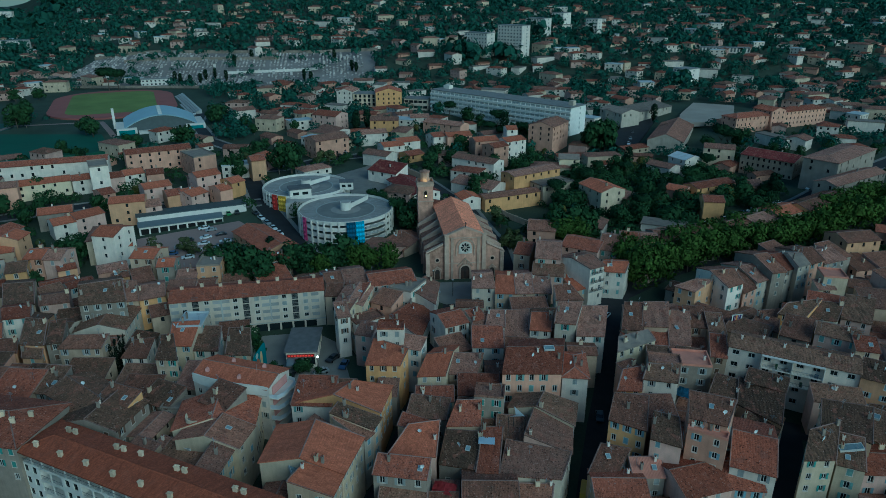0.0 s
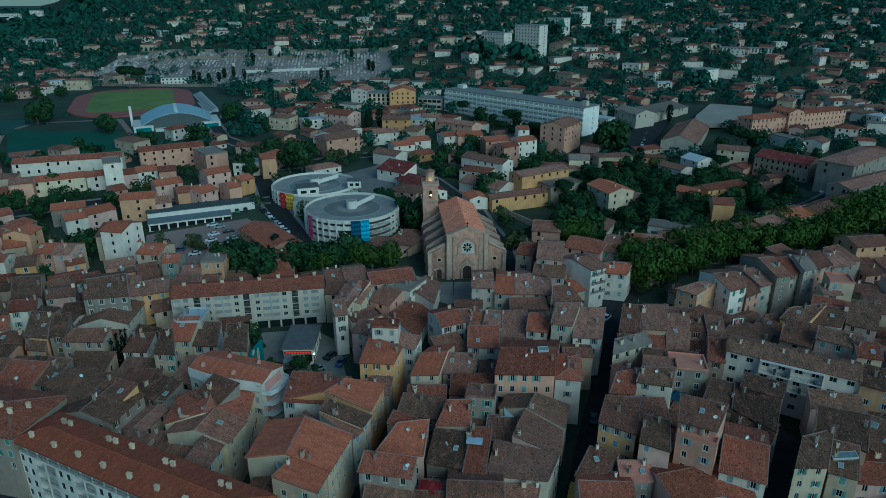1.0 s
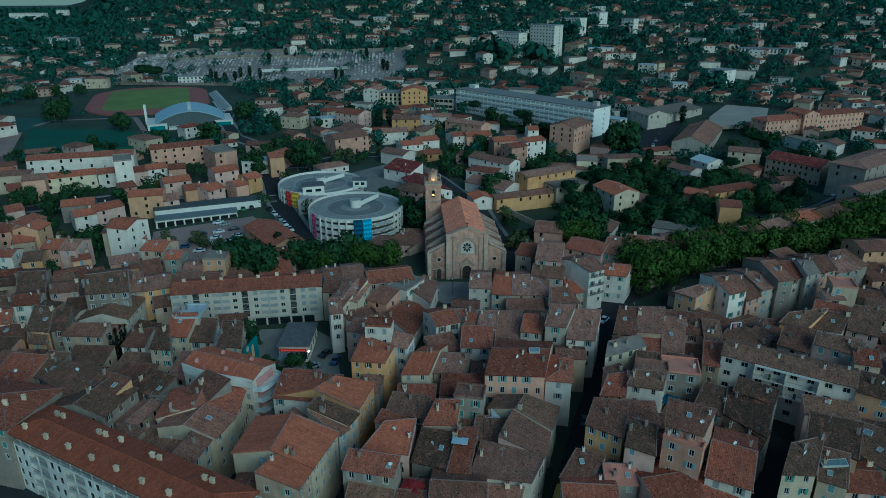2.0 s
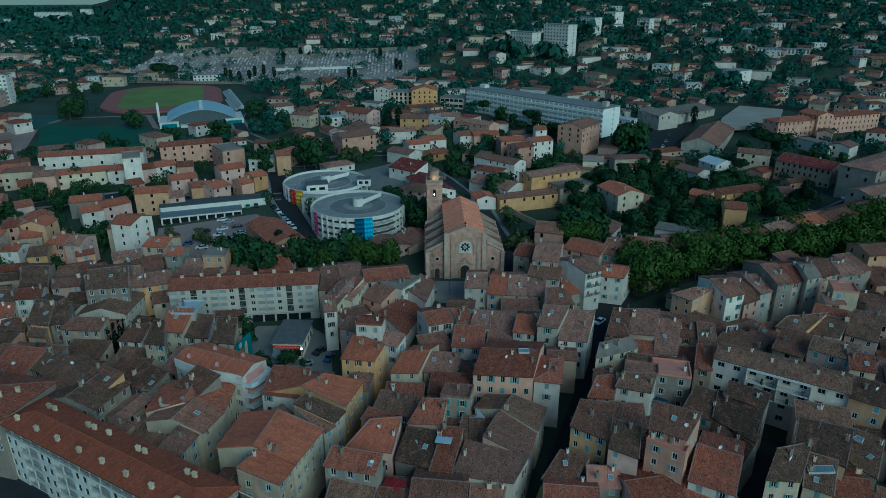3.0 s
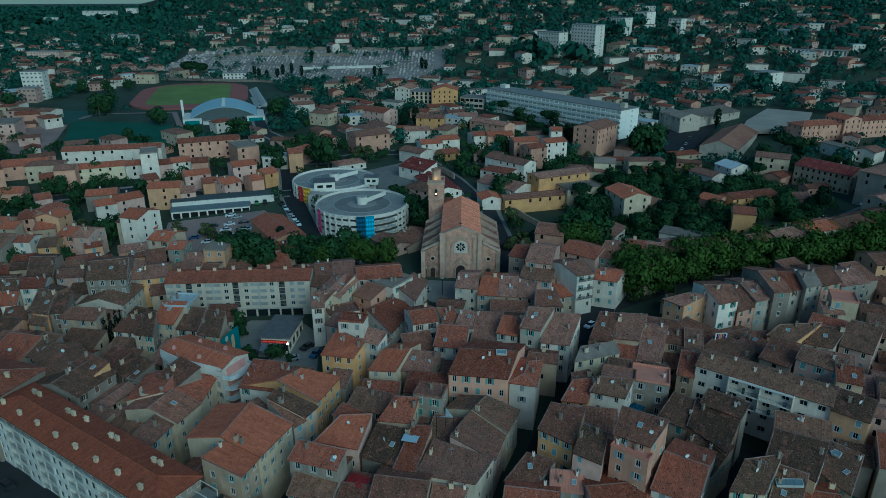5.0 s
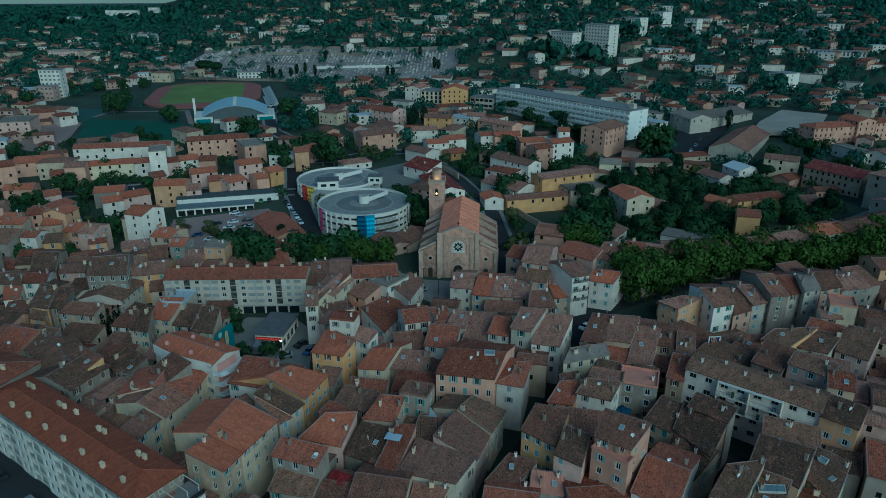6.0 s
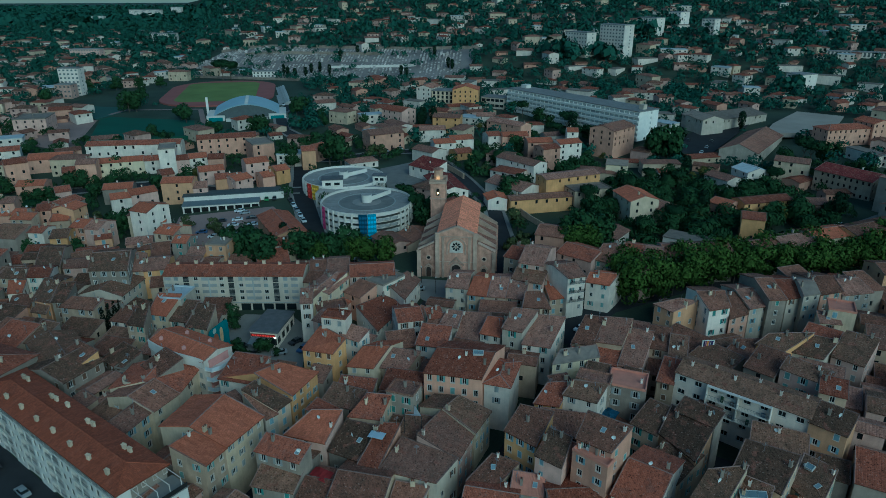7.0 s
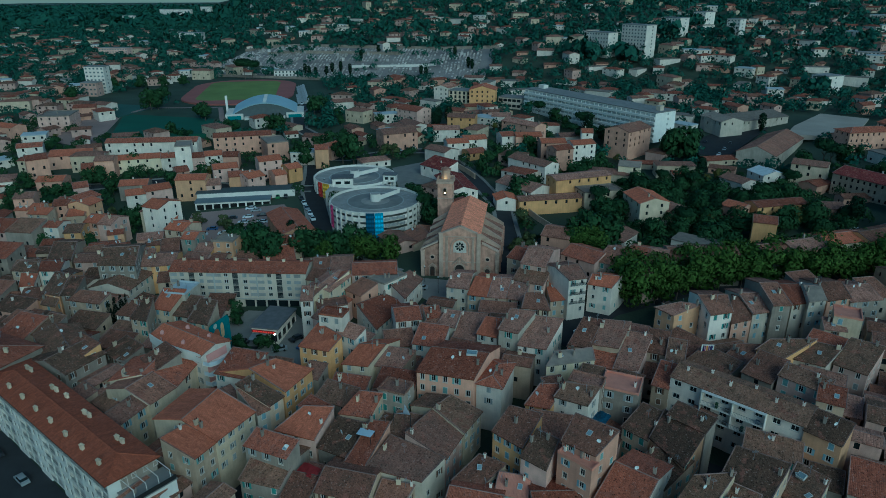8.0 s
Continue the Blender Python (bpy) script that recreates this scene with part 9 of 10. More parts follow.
def villa(x, y, yaw):
    """The first ones, nearest to the town, are things of their own; those further up the hill are joined."""
    global named_villas
    (mw, mr), size, wl_, rk, f = rf.choice(VILLAS)
    OCC.append((x + size * 0.4 * math.cos(radians(yaw)), y + size * 0.4 * math.sin(radians(yaw)), size * 0.55))
    if named_villas >= 12:
        m = pose(x, y, ground_z(x, y), 0, 0, yaw) @ Matrix.Diagonal((rf.uniform(0.8, 1.3), rf.uniform(0.8, 1.1), rf.uniform(0.8, 1.1), 1.0))
        for me in (mw, mr):
            n0 = len(FAR_V)
            FAR_V.extend(m @ v.co for v in me.vertices)
            lay = me.uv_layers[0].data if me.uv_layers else None
            uv = {}
            for p in me.polygons:
                FAR_F.append(tuple(n0 + i for i in p.vertices))
                mm = me.materials[p.material_index]
                if mm not in FAR_MATS:
                    FAR_MATS.append(mm)
                FAR_M.append(FAR_MATS.index(mm))
                if lay:
                    for li, vi in zip(p.loop_indices, p.vertices):
                        uv[vi] = tuple(lay[li].uv)
            FAR_U.extend(uv.get(i, (0, 0)) for i in range(len(me.vertices)))
        return
    named_villas += 1
    top = new("house", mw)
    top.matrix_basis = pose(x, y, ground_z(x, y), 0, 0, yaw)
    word = "flat roof" if f == "f" else "%s roof" % ROOF_WORD[rk]
    tagged(top, "small %s house with %s among trees" % (WALL_WORD[wl_], word), "house", "hillside houses")
    share("roof", mr, top, Matrix.Identity(4))


for lo_y, hi_y, tries, gap, limit in ((200, 330, 900, 6, 90), (330, 480, 3000, 6, 185), (480, 640, 6500, 6.0, 300), (640, 900, 9000, 7.0, 420), (900, 1300, 4500, 10, 260), (1300, 2300, 1500, 20, 150)):
    n_ = 0
    for _ in range(tries):
        y = rf.uniform(lo_y, hi_y)
        x = rf.uniform(-0.95 * y - 40, 0.8 * y + 60)
        if n_ >= limit or in_cemetery(x, y) or not clear_of(x, y, gap) or any(math.hypot(x - a, y - b) < c for a, b, c in PARK):
            continue
        if y > 1350 and x > -0.5 * y:
            continue
        villa(x, y, rf.choice((25, 5, -15, 70, 35, -30, -40, -60)) + rf.uniform(-15, 15))
        n_ += 1

tagged(ob_from("hillside_houses", FAR_V, FAR_F, FAR_MATS, uvs=FAR_U, midx=FAR_M), "scattered pale hillside houses with red and brown tile roofs", "houses", kind="stuff")

# single trees between the houses of the middle distance
n_ = 0
for _ in range(4000):
    y = rf.uniform(205, 420)
    x = rf.uniform(-0.75 * y - 20, 0.62 * y + 40)
    if n_ >= 80 or not clear_of(x, y, 2.2):
        continue
    tree(x, y, rf.choice(("oak", "oak", "oak", "autumn", "pine", "olive", "cypress" if rf.random() < 0.4 else "oak")), rf.uniform(0.5, 1.0))
    OCC.append((x, y, 1.6))
    n_ += 1
# the wooded garden right of the church
n_ = 0
for _ in range(900):
    x, y = rf.uniform(38, 128), rf.uniform(225, 325)
    if n_ >= 34 or not (y > 232 + (x - 38) * 0.12 and y < 330) or not clear_of(x, y, 0.6):
        continue
    tree(x, y, rf.choice(("oak", "oak", "oak", "pine", "autumn")), rf.uniform(0.75, 1.2))
    n_ += 1


def grove(name, spots, per, leaf, material, label, seed):
    """Far trees as one mass of leaf clumps."""
    g = np.random.default_rng(seed)
    k = len(spots)
    S = np.array(spots)
    c = np.repeat(S[:, :3], per, axis=0)
    r = np.repeat(S[:, 3:4], per, axis=0)
    d = g.normal(size=(k * per, 3))
    d /= np.linalg.norm(d, axis=1)[:, None]
    d[:, 2] = np.abs(d[:, 2]) * 1.0 - 0.25
    lob = np.repeat(g.normal(scale=0.28, size=(k, 3)), per, axis=0) * r
    p = c + d * r * np.array([1, 1, 0.95]) * (0.8 + 0.28 * g.random((k * per, 1))) + np.array([0, 0, 1.0]) * r * 0.75 + lob * (g.random((k * per, 1)) < 0.5)
    nn = d + g.normal(scale=0.22, size=d.shape)
    nn /= np.linalg.norm(nn, axis=1)[:, None]
    t1 = np.cross(nn, g.normal(size=d.shape))
    t1 /= np.linalg.norm(t1, axis=1)[:, None]
    t2 = np.cross(nn, t1)
    s = leaf * r / 3.5 * (0.6 + 0.8 * g.random((k * per, 1)))
    v = np.stack([p - t1 * s, p - t2 * s * 0.8, p + t1 * s, p + t2 * s * 0.8 - nn * s * 0.4], 1).reshape(-1, 3)
    n_ = k * per
    me = bpy.data.meshes.new(name)
    me.vertices.add(n_ * 4)
    me.vertices.foreach_set("co", v.astype(np.float32).ravel())
    me.loops.add(n_ * 4)
    me.loops.foreach_set("vertex_index", np.arange(n_ * 4, dtype=np.int32))
    me.polygons.add(n_)
    me.polygons.foreach_set("loop_start", np.arange(0, n_ * 4, 4, dtype=np.int32))
    me.update(calc_edges=True)
    me.normals_split_custom_set_from_vertices(leaf_normals(d * 0.9 + nn * 0.1).tolist())
    me.materials.append(material)
    return tagged(new(name, me), label, "trees", kind="stuff")


CELL = {}
for a, b, c in OCC:
    CELL.setdefault((int(a // 40), int(b // 40)), []).append((a, b, c))


def free_spot(x, y, r):
    i, j = int(x // 40), int(y // 40)
    for p in (i - 1, i, i + 1):
        for q in (j - 1, j, j + 1):
            for a, b, c in CELL.get((p, q), ()):
                if (x - a) ** 2 + (y - b) ** 2 < (r + c) ** 2:
                    return False
    return all((x - a) ** 2 + (y - b) ** 2 > (r + c) ** 2 for a, b, c in OPEN)


near, mid, far, close, park = [], [], [], [], []
for _ in range(2500):
    x, y = rf.uniform(36, 150), rf.uniform(228, 335)
    if len(park) < 110 and any(math.hypot(x - a, y - b) < c for a, b, c in PARK[2:6]) and free_spot(x, y, 0.3):
        r = rf.uniform(2.6, 4.8)
        park.append((x, y, ground_z(x, y) + r * 0.15, r))
for _ in range(9000):
    y = rf.uniform(205, 345)
    x = rf.uniform(-0.85 * y - 40, 0.7 * y + 60)
    if len(close) < 620 and clear_of(x, y, 0.9) and free_spot(x, y, 0.9):
        r = rf.uniform(1.4, 3.2)
        close.append((x, y, ground_z(x, y) + r * 0.1, r))
for _ in range(26000):
    y = 330 + 870 * rf.random() ** 0.8
    x = rf.uniform(-0.95 * y - 60, 0.82 * y + 60)
    if in_cemetery(x, y) and rf.random() < (0.8 if x < -250 or y > 625 else 0.93):
        continue
    r = rf.uniform(1.8, 4.6) if y < 480 else rf.uniform(2.2, 5.2)
    dens = noise.noise(Vector((x * 0.008, y * 0.008, 0)))
    if rf.random() > 0.78 + 0.5 * dens + (0.15 if y > 1000 else 0.06 if y > 480 else 0.0):
        continue
    if free_spot(x, y, r * 0.45):
        (near if y < 620 else mid).append((x, y, ground_z(x, y) + r * 0.1, r))
for x, y, yaw, w, d, ez in PLANS:
    if y > 470 and ez - ground_z(x, y) > 11 and w < 60:
        for i in range(int(w / 3)):
            r = rf.uniform(3.2, 5.2)
            at = pose(x, y, 0, 0, 0, yaw) @ Vector((rf.uniform(-3, w + 3), -rf.uniform(r + 1, 14), 0))
            px, py = at.x, at.y
            mid.append((px, py, ground_z(px, py) + r * 0.15 + rf.uniform(0, 2), r))
            if x > 0 and i % 2:
                mid.append((px, py - 4, ground_z(px, py - 4) + r * 0.4, r * 1.9))
            if x < 0:
                mid.append((px, py, ground_z(px, py) + r * 0.4 + rf.uniform(2, 8), r * 1.2))
                mid.append((px + rf.uniform(-9, 9), py - 6, ground_z(px, py) + r * 0.4 + rf.uniform(0, 7), r * 1.2))
for x, y, yaw, w, d, ez in PLANS:
    if y > 600 and 0 < x < 130 and ez > 59:
        for i in range(10):
            at = pose(x, y, 0, 0, 0, yaw) @ Vector((w * (i - 0.5) / 8, -rf.uniform(6.5, 9.5), 0))
            mid.append((at.x, at.y, ground_z(at.x, at.y) + rf.uniform(2.5, 5.0), rf.uniform(5.5, 6.8)))
for _ in range(19000):
    y = 1100 + 1700 * rf.random() ** 1.3
    x = rf.uniform(-1.05 * y - 60, 0.82 * y + 60)
    r = rf.uniform(5.0, 9.5)
    if free_spot(x, y, r * 0.3):
        far.append((x, y, ground_z(x, y) + r * 0.1, r))
# leaf green pushed towards blue: the haze of distance is put into the colour
HILL = mat("leaf_hill_hazed", (0.042, 0.098, 0.068), 0.8, 0.16, 0.15, 3, 0, island=True, spec=0.06)
grove("park_trees", park, 420, 0.4, LEAF[1], "dark leafy crowns of a walled park", 3)
grove("garden_shrubs", close, 110, 0.55, LEAF[1], "dark garden trees and shrubs between houses", 4)
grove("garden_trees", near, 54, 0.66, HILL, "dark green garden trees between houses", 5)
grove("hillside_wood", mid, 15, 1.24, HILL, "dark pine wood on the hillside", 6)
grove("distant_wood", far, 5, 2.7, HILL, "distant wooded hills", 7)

# ---- cemetery ----
GRAVE = mat("grave_stone", (0.46, 0.41, 0.37), 0.85, 0.55, 0.05, 4, 0.2, island=True)
V, F = [], []
rg = random.Random(9)


def grave_box(x, y, z, w, d, h, yaw):
    n0 = len(V)
    c, s = math.cos(yaw), math.sin(yaw)
    for zz in (z - 0.8, z + h):
        for a, b in ((0, 0), (w, 0), (w, d), (0, d)):
            V.append((x + a * c - b * s, y + a * s + b * c, zz))
    F.extend(tuple(n0 + i for i in f) for f in ((4, 5, 6, 7), (0, 1, 5, 4), (1, 2, 6, 5), (2, 3, 7, 6), (3, 0, 4, 7)))


yaw = radians(14)
for row in range(34):
    for col in range(84):
        u, v = col * 3.2, row * 3.3 + (0.6 if row % 2 else 0)
        x = -322 + u * math.cos(yaw) - v * math.sin(yaw) * 0.6 + rg.uniform(-0.3, 0.3)
        y = 538 + u * math.sin(yaw) * 0.25 + v + rg.uniform(-0.3, 0.3)
        if not in_cemetery(x, y) or rg.random() < 0.12 + 0.9 * max(0, noise.noise(Vector((x * 0.02, y * 0.03, 3))) + 0.1) or col % 14 == 0 or row % 9 == 0:
            continue
        z = ground_z(x, y)
        grave_box(x, y, z, 1.5, 2.3, rg.uniform(0.5, 1.1), yaw)
        if rg.random() < 0.5:
            grave_box(x, y + 2.3, z, 1.4, 0.3, rg.uniform(1.2, 2.2), yaw)
        if rg.random() < 0.06:
            grave_box(x + 0.2, y + 0.2, z, 2.2, 2.4, rg.uniform(2.2, 3.4), yaw)
tagged(ob_from("graves", V, F, GRAVE), "rows of pale grave stones and tombs", "graves", kind="stuff")
GRAVELS = mat("cemetery_gravel", (0.22, 0.19, 0.17), 0.95, 0.45, 0.03, 2, 0.3)
V = []
for j in range(13):
    for i in range(28):
        x, y = -330 + i * 10.0, 545 + j * 9.2
        V.append((x, y, ground_z(x, y) + 0.25))
F = [(j * 28 + i, j * 28 + i + 1, (j + 1) * 28 + i + 1, (j + 1) * 28 + i) for j in range(12) for i in range(27)]
tagged(ob_from("cemetery_ground", V, F, GRAVELS), "grey gravel ground of the hillside cemetery", "ground", kind="structure")


def garden_wall(pts, h, material, label):
    V, F = [], []
    for (xa, ya), (xb, yb) in zip(pts, pts[1:]):
        n_ = max(1, int(math.hypot(xb - xa, yb - ya) / 8))
        for i in range(n_):
            p = [(xa + (xb - xa) * t / n_, ya + (yb - ya) * t / n_) for t in (i, i + 1)]
            d = Vector((xb - xa, yb - ya, 0)).normalized()
            o = Vector((-d.y, d.x, 0)) * 0.2
            n0 = len(V)
            for s in (-1, 1):
                for q in p:
                    z = ground_z(*q)
                    V.append((q[0] + o.x * s, q[1] + o.y * s, z - 1.5))
                    V.append((q[0] + o.x * s, q[1] + o.y * s, z + h))
            F.extend(tuple(n0 + k_ for k_ in f) for f in ((0, 2, 3, 1), (4, 5, 7, 6), (1, 3, 7, 5), (0, 1, 5, 4), (2, 6, 7, 3)))
    return tagged(ob_from("boundary_wall", V, F, material), label, "wall", kind="structure")


garden_wall([(-330, 546), (-62, 546)], 2.2, WALL["g"], "grey cemetery wall")
garden_wall([(-190, 596), (-110, 604)], 2.4, WHITE, "long white columbarium wall in the cemetery")
garden_wall([(-330, 655), (-200, 655), (-62, 655)], 3.0, WALL["g"], "grey terraced cemetery wall")
garden_wall([(-290, 628), (-150, 632)], 3.0, WALL["g"], "grey terraced cemetery wall")
garden_wall([(20, 262), (38, 240), (36, 228)], 2.4, WALL["b"], "old rendered garden wall")
garden_wall([(-30, 318), (-14, 300), (-8, 292)], 2.6, WALL["b"], "old rendered garden wall")


# ---- small things on roofs and in the streets ----
def tilted(x, y, z, normal, yaw=0.0):
    """A pose whose z axis follows a roof's normal, with its x axis level."""
    nz = Vector(normal).normalized()
    ux = Vector((0, 0, 1)).cross(nz)
    ux = ux.normalized() if ux.length > 0.01 else Vector((1, 0, 0))
    uy = nz.cross(ux)
    m = Matrix((ux, uy, nz)).transposed().to_4x4()
    return Matrix.Translation((x, y, z)) @ m @ Matrix.Rotation(radians(yaw), 4, "Z")


PALE_GLASS = mat("rooflight_glass", (0.22, 0.27, 0.29), 0.25, 0.1, 1, 4, 0, spec=0.5)


def roof_light(m, w, d, panes=2):
    top = base("roof_light", m, "pale glazed roof light set in clay tiles", "skylight", "roof lights")
    bm = bmesh.new()
    for a in ((0, w, 0, 0.09), (0, w, d - 0.09, d), (0, 0.09, 0.09, d - 0.09), (w - 0.09, w, 0.09, d - 0.09)):
        bx(bm, a[0], a[1], a[2], a[3], -0.3, 0.28)
    part("frame", bm, FRAME, top)
    for i in range(panes):
        bm = bmesh.new()
        a, b = 0.09 + (w - 0.18) * i / panes, 0.09 + (w - 0.18) * (i + 1) / panes
        bx(bm, a + 0.02, b - 0.02, 0.1, d - 0.1, 0.1, 0.2)
        part("pane", bm, PALE_GLASS, top)


roof_light(tilted(75.8, 104.4, 16.1, (-0.18, -0.23, 0.96), 35), 4.4, 1.5, 3)
roof_light(tilted(23.4, 134.6, 20.65, (0.03, -0.31, 0.95)), 2.4, 1.3, 2)
roof_light(tilted(-26.2, 98.0, 16.65, (0.28, -0.06, 0.96), 40), 2.0, 1.4, 2)
roof_light(tilted(-51.5, 108.5, 13.7, (-0.12, -0.28, 0.95)), 1.8, 1.5, 2)
roof_light(tilted(89.5, 117.0, 14.85, (-0.2, -0.23, 0.95)), 1.5, 1.3, 1)

# shade sail over a roof terrace
SAIL = mat("sail_cloth", (0.72, 0.72, 0.7), 0.8, 0.08)
sl_ = base("shade_sail", pose(13.2, 112.6, 16.0), "white triangular shade sail on posts over a terrace", "shade sail")
for px, py, h in ((0, 0, 2.2), (3.4, 0.6, 1.9), (1.4, 3.0, 2.6)):
    bm = bmesh.new()
    bx(bm, px - 0.05, px + 0.05, py - 0.05, py + 0.05, -2.5, h)
    part("post", bm, IRON, sl_)
for pts in (((0, 0, 2.2), (3.4, 0.6, 1.9), (1.6, 1.4, 1.6)), ((1.6, 1.4, 1.6), (3.4, 0.6, 1.9), (1.4, 3.0, 2.6)), ):
    bm = bmesh.new()
    bm.faces.new([bm.verts.new(p) for p in pts])
    bmesh.ops.solidify(bm, geom=bm.faces[:], thickness=0.03)
    part("sail", bm, SAIL, sl_)

# pale corrugated canopy on a roof terrace
cp = base("terrace_canopy", pose(6.9, 107.6, 13.3, 0, 0, -6), "pale corrugated canopy on posts over a roof terrace", "canopy")
bm = bmesh.new()
for i in range(16):
    bx(bm, i * 0.2, i * 0.2 + 0.2, 0, 2.1, 2.2 + (i % 2) * 0.04, 2.28 + (i % 2) * 0.04)
part("canopy_sheet", bm, mat("canopy_pale", (0.5, 0.55, 0.6), 0.6, 0.15), cp)
for px in (0.1, 3.1):
    for py in (0.1, 2.0):
        bm = bmesh.new()
        bx(bm, px - 0.05, px + 0.05, py - 0.05, py + 0.05, -1.5, 2.2)
        part("post", bm, IRON, cp)

# red tarpaulins
RED = mat("red_cloth", (0.38, 0.045, 0.05), 0.85, 0.2, 0.8)


def tarpaulin(m, w, d, material, label):
    bm = bmesh.new()
    g = [[bm.verts.new((w * i / 6, d * j / 5, 0.18 + 0.12 * math.sin(i * 1.7 + j) + 0.25 * math.sin(math.pi * i / 6))) for i in range(7)] for j in range(6)]
    for j in range(5):
        for i in range(6):
            bm.faces.new((g[j][i], g[j][i + 1], g[j + 1][i + 1], g[j + 1][i]))
    bmesh.ops.solidify(bm, geom=bm.faces[:], thickness=0.3)
    ob = new("tarpaulin", mesh_of(bm, "tarpaulin", [material]))
    ob.matrix_basis = m
    tagged(ob, label, "tarpaulin")


tarpaulin(tilted(-2.2, 98.6, 11.3, (-0.07, -0.26, 0.96)), 4.4, 2.6, RED, "red cloth tarpaulin spread over a roof")
tarpaulin(tilted(52.0, 127.6, 13.0, (0.0, -0.1, 1.0), -25), 3.2, 3.6, mat("blue_tarp", (0.05, 0.13, 0.22), 0.7, 0.4, 1.5), "dark blue tarpaulin on a yard roof")

# curved stair head on a roof
dr = base("stair_head", pose(-50.6, 114.3, 14.6, 0, 0, -20), "cream curved stair head rising from an old roof", "stair head")
bm = bmesh.new()
rows = []
for i in range(13):
    a = radians(190 + i * 14)
    top_z = 3.0 - 0.7 * i / 12
    rows.append([bm.verts.new((r_ * math.cos(a), r_ * math.sin(a), z)) for r_, z in ((1.9, -1.5), (1.9, top_z), (1.65, top_z), (1.65, -1.5))])
for a, b in zip(rows, rows[1:]):
    for j in range(4):
        bm.faces.new((a[j], b[j], b[(j + 1) % 4], a[(j + 1) % 4]))
bm.faces.new(rows[0])
bm.faces.new(rows[-1][::-1])
bmesh.ops.recalc_face_normals(bm, faces=bm.faces[:])
part("curved_wall", bm, WALL["c"], dr)
bm = bmesh.new()
prism(bm, [(1.6 * math.cos(radians(190 + i * 14)), 1.6 * math.sin(radians(190 + i * 14))) for i in range(13)], 1.7, 1.95)
part("cap", bm, ROOF["g"], dr)

# painted wall by the square
mu = base("mural", pose(-44.70, 136.38, 7.0, 0, 0, 84.85), "painted wall with teal and orange shapes above the square", "mural")
for u0, u1, z0, z1, col, nm in ((0.1, 8.4, 0.3, 10.6, (0.035, 0.17, 0.18), "teal"), (1.6, 4.2, 2.2, 8.6, (0.42, 0.14, 0.07), "orange"), (4.6, 6.0, 5.0, 9.4, (0.6, 0.4, 0.2), "sand"), (5.2, 7.8, 1.0, 4.0, (0.25, 0.08, 0.06), "maroon"), (2.0, 3.4, 8.8, 10.2, (0.5, 0.5, 0.42), "pale")):
    bm = bmesh.new()
    k = 14
    cx, cz, ru, rv = (u0 + u1) / 2, (z0 + z1) / 2, (u1 - u0) / 2, (z1 - z0) / 2
    p = 8 if nm == "teal" else 2.4
    pts = []
    for i in range(k * 2):
        a = math.pi * i / k
        pts.append((cx + ru * math.copysign(abs(math.cos(a)) ** (2 / p), math.cos(a)), cz + rv * math.copysign(abs(math.sin(a)) ** (2 / p), math.sin(a))))
    d = 0.03 if nm == "teal" else 0.05
    lo = [bm.verts.new((x_, 0.02, z_)) for x_, z_ in pts]
    hi = [bm.verts.new((x_, -d, z_)) for x_, z_ in pts]
    bm.faces.new(hi)
    for i in range(len(pts)):
        bm.faces.new((lo[i], lo[(i + 1) % len(pts)], hi[(i + 1) % len(pts)], hi[i]))
    bmesh.ops.recalc_face_normals(bm, faces=bm.faces[:])
    part("painted_shape", bm, mat("mural_" + nm, col, 0.85, 0.3, 0.8), mu, nm + " paint")

# painted panel in a white frame, held over a roof on posts
fb = base("painted_panel", pose(76.6, 158.0, 12.2, 0, 0, 12), "painted orange and violet panel in a white frame", "panel")
for x_ in (0.3, 2.7):
    bm = bmesh.new()
    bx(bm, x_ - 0.06, x_ + 0.06, 0.1, 0.22, -6.0, 0.4)
    part("post", bm, IRON, fb)
bm = bmesh.new()
bx(bm, 0, 3.0, 0, 0.1, 0, 5.6)
part("frame", bm, BRIGHT, fb)
for i, (xa, xb, col) in enumerate(((0.02, 0.2, (0.05, 0.03, 0.12)), (0.21, 0.34, (0.3, 0.05, 0.16)), (0.35, 0.55, (0.7, 0.3, 0.06)), (0.56, 0.72, (0.25, 0.12, 0.3)), (0.73, 0.98, (0.06, 0.05, 0.16)))):
    bm = bmesh.new()
    w_, h_ = 2.58, 5.19
    v = [bm.verts.new((0.2 + x_ * w_, -0.02, 0.2 + z_ * h_)) for x_, z_ in ((xa * 0.8, 0), (xb * 0.8, 0), (xb, 1), (xa + 0.02, 1))]
    bm.faces.new(v)
    bmesh.ops.solidify(bm, geom=bm.faces[:], thickness=0.015)
    part("painted_stripe", bm, mat("panel_paint_%d" % i, col, 0.8, 0.3), fb)

# yellow delivery van in the lane
van = base("van", pose(28.6, 107.0, ground_z(28.6, 107) + 0.12, 0, 0, 74), "yellow delivery van standing in a narrow street", "van")
YEL = mat("van_yellow", (0.6, 0.4, 0.06), 0.45, 0.1)
bm = bmesh.new()
bx(bm, -2.6, 1.3, -1.0, 1.0, 0.4, 2.5)
bmesh.ops.bevel(bm, geom=bm.edges[:], offset=0.08, segments=2)
part("box_body", bm, YEL, van)
bm = bmesh.new()
v = [[bm.verts.new((x_, y_, z_)) for x_, z_ in ((1.31, 0.4), (2.9, 0.4), (2.9, 1.2), (2.3, 2.0), (1.31, 2.1))] for y_ in (-0.95, 0.95)]
bm.faces.new(v[0])
bm.faces.new(v[1][::-1])
for i in range(5):
    bm.faces.new((v[0][i], v[1][i], v[1][(i + 1) % 5], v[0][(i + 1) % 5])).material_index = 1 if i == 2 else 0
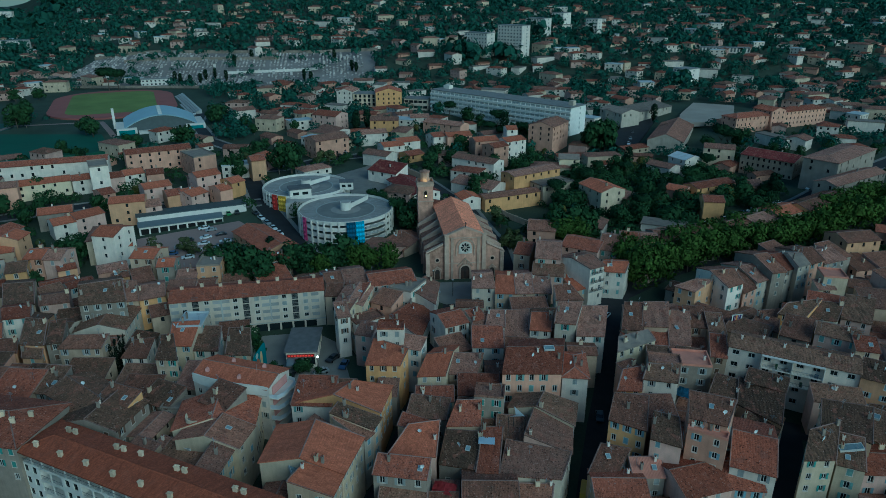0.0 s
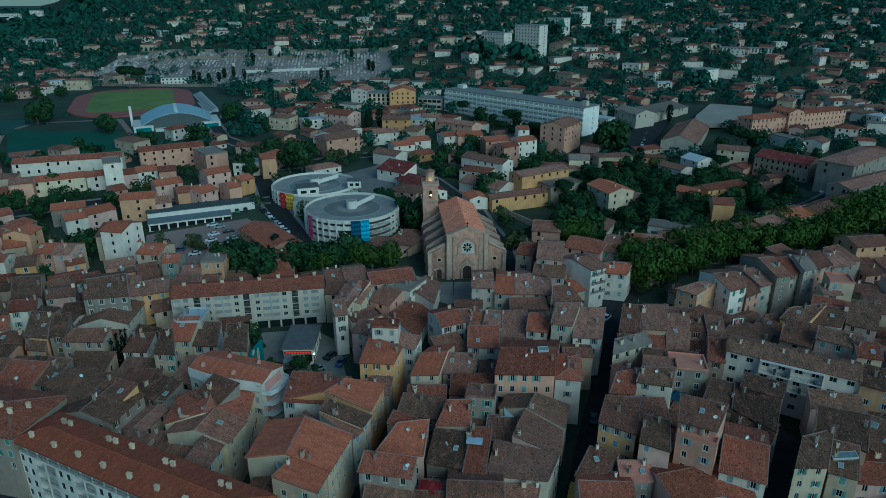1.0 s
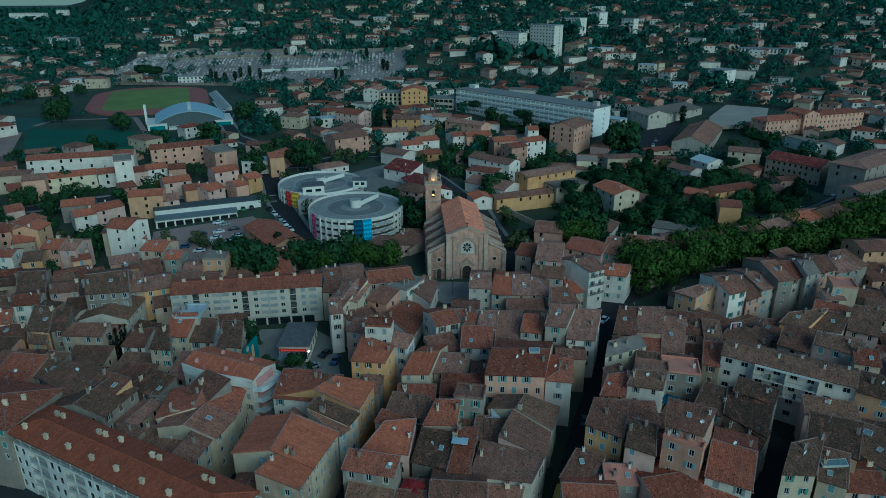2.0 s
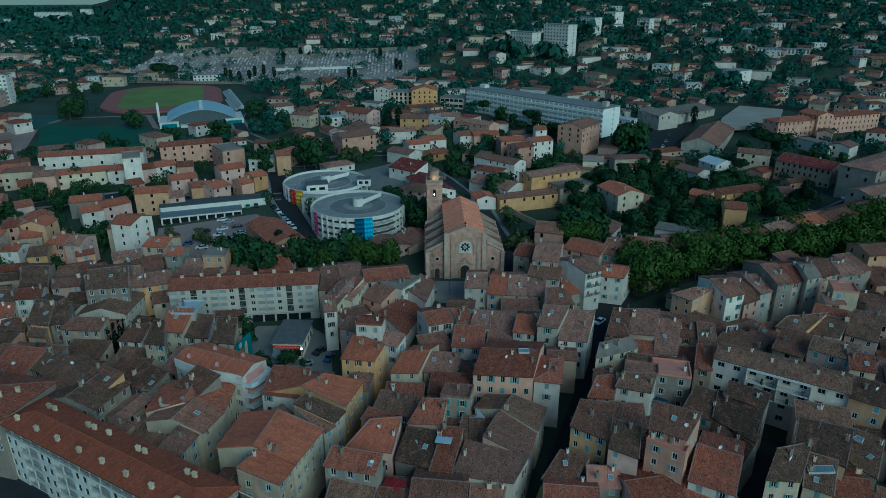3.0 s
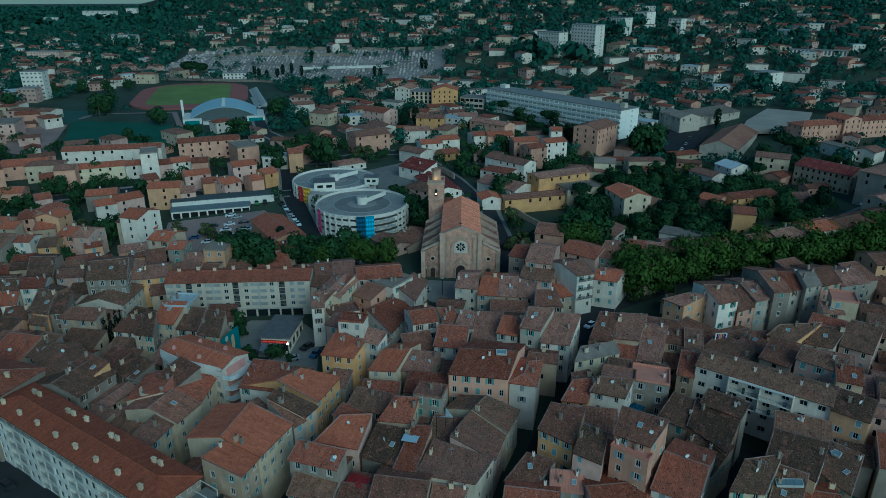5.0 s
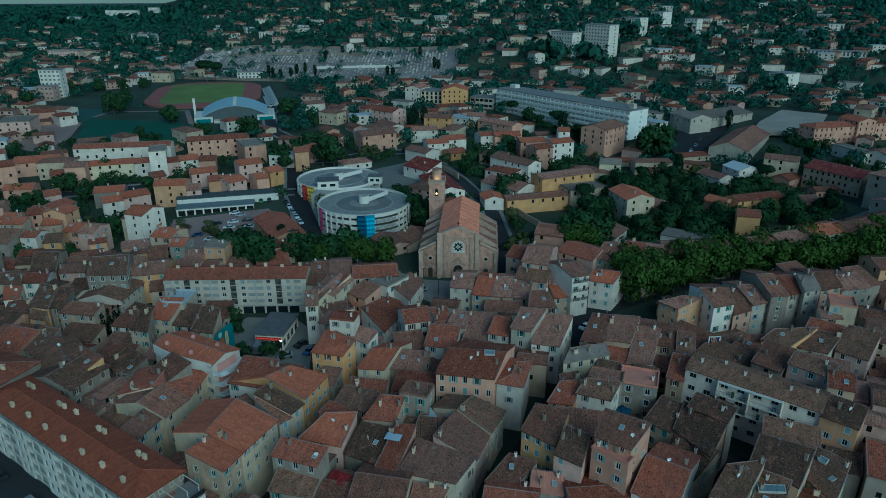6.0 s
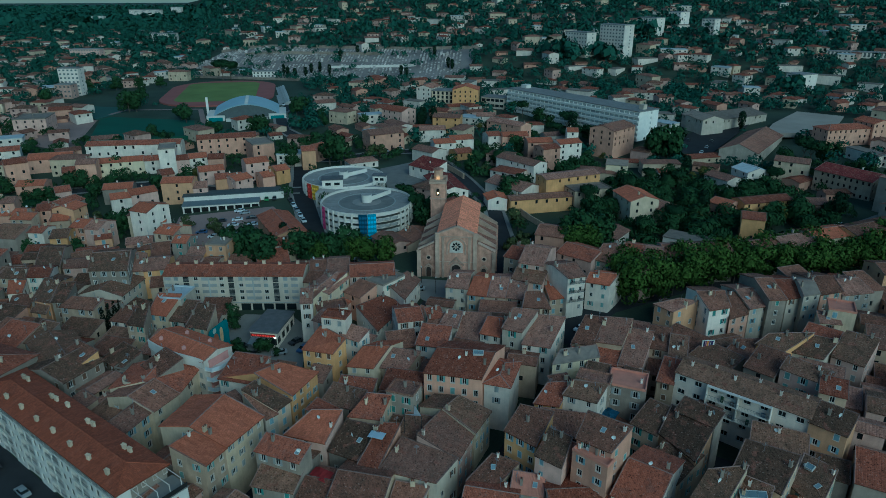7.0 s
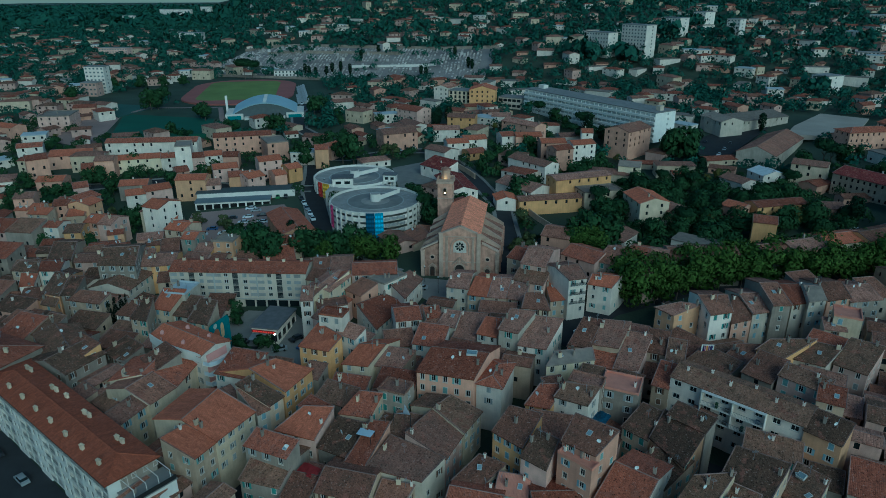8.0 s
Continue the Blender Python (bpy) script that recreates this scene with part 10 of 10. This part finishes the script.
bmesh.ops.recalc_face_normals(bm, faces=bm.faces[:])
part("cab", bm, [YEL, GLASS], van)
wheel_me = car_mesh(0)[2]
for px in (-1.7, 2.0):
    for py in (-0.9, 0.9):
        share("wheel", wheel_me, van, pose(px, py, 0.32))

# small trees and shrubs of the square
for x, y, s in ((-51.5, 158.8, 0.62), (-48.6, 155.6, 0.5), (-36.4, 146.6, 0.55), (-34.6, 147.8, 0.42), (-40.2, 143.8, 0.5), (-43.2, 145.8, 0.45), (-31.5, 146.2, 0.3)):
    tree(x, y, "oak", s, "small green tree on the paved square")


# ivy over a ruined side wall
def ivy(x, y, z, yaw, w, h, n_, seed, label):
    g = np.random.default_rng(seed)
    u = g.random((n_, 1)) ** 0.9 * w
    v = g.random((n_, 1)) * h * (0.55 + 0.45 * np.sin(u * 1.3 + seed) ** 2)
    c, s = math.cos(radians(yaw)), math.sin(radians(yaw))
    ax, nx = np.array([c, s, 0.0]), np.array([s, -c, 0.0])
    p = np.array([x, y, z]) + u * ax + nx * (0.05 + 0.3 * g.random((n_, 1))) + v * np.array([0, 0, 1.0])
    d = nx + g.normal(scale=0.5, size=(n_, 3))
    d /= np.linalg.norm(d, axis=1)[:, None]
    t1 = np.cross(d, g.normal(size=(n_, 3)))
    t1 /= np.linalg.norm(t1, axis=1)[:, None]
    t2 = np.cross(d, t1)
    r = 0.28 * (0.6 + 0.8 * g.random((n_, 1)))
    vv = np.stack([p - t1 * r, p - t2 * r, p + t1 * r, p + t2 * r], 1).reshape(-1, 3)
    ob = ob_from("ivy", vv.tolist(), np.arange(n_ * 4).reshape(-1, 4).tolist(), mat("ivy_leaf", (0.014, 0.02, 0.012), 0.8, 0.4, 1, 5, 0, island=True, spec=0.06))
    tagged(ob, label, "ivy", kind="stuff")


ivy(-83.2, 144.3, ground_z(-83, 148), 89.2, 8.4, 9.5, 900, 3, "dark ivy over the side wall of a ruined house")
ivy(-61.0, 121.5, ground_z(-61, 121) + 2, 70, 6.0, 8.0, 500, 5, "dark ivy over an old courtyard wall")
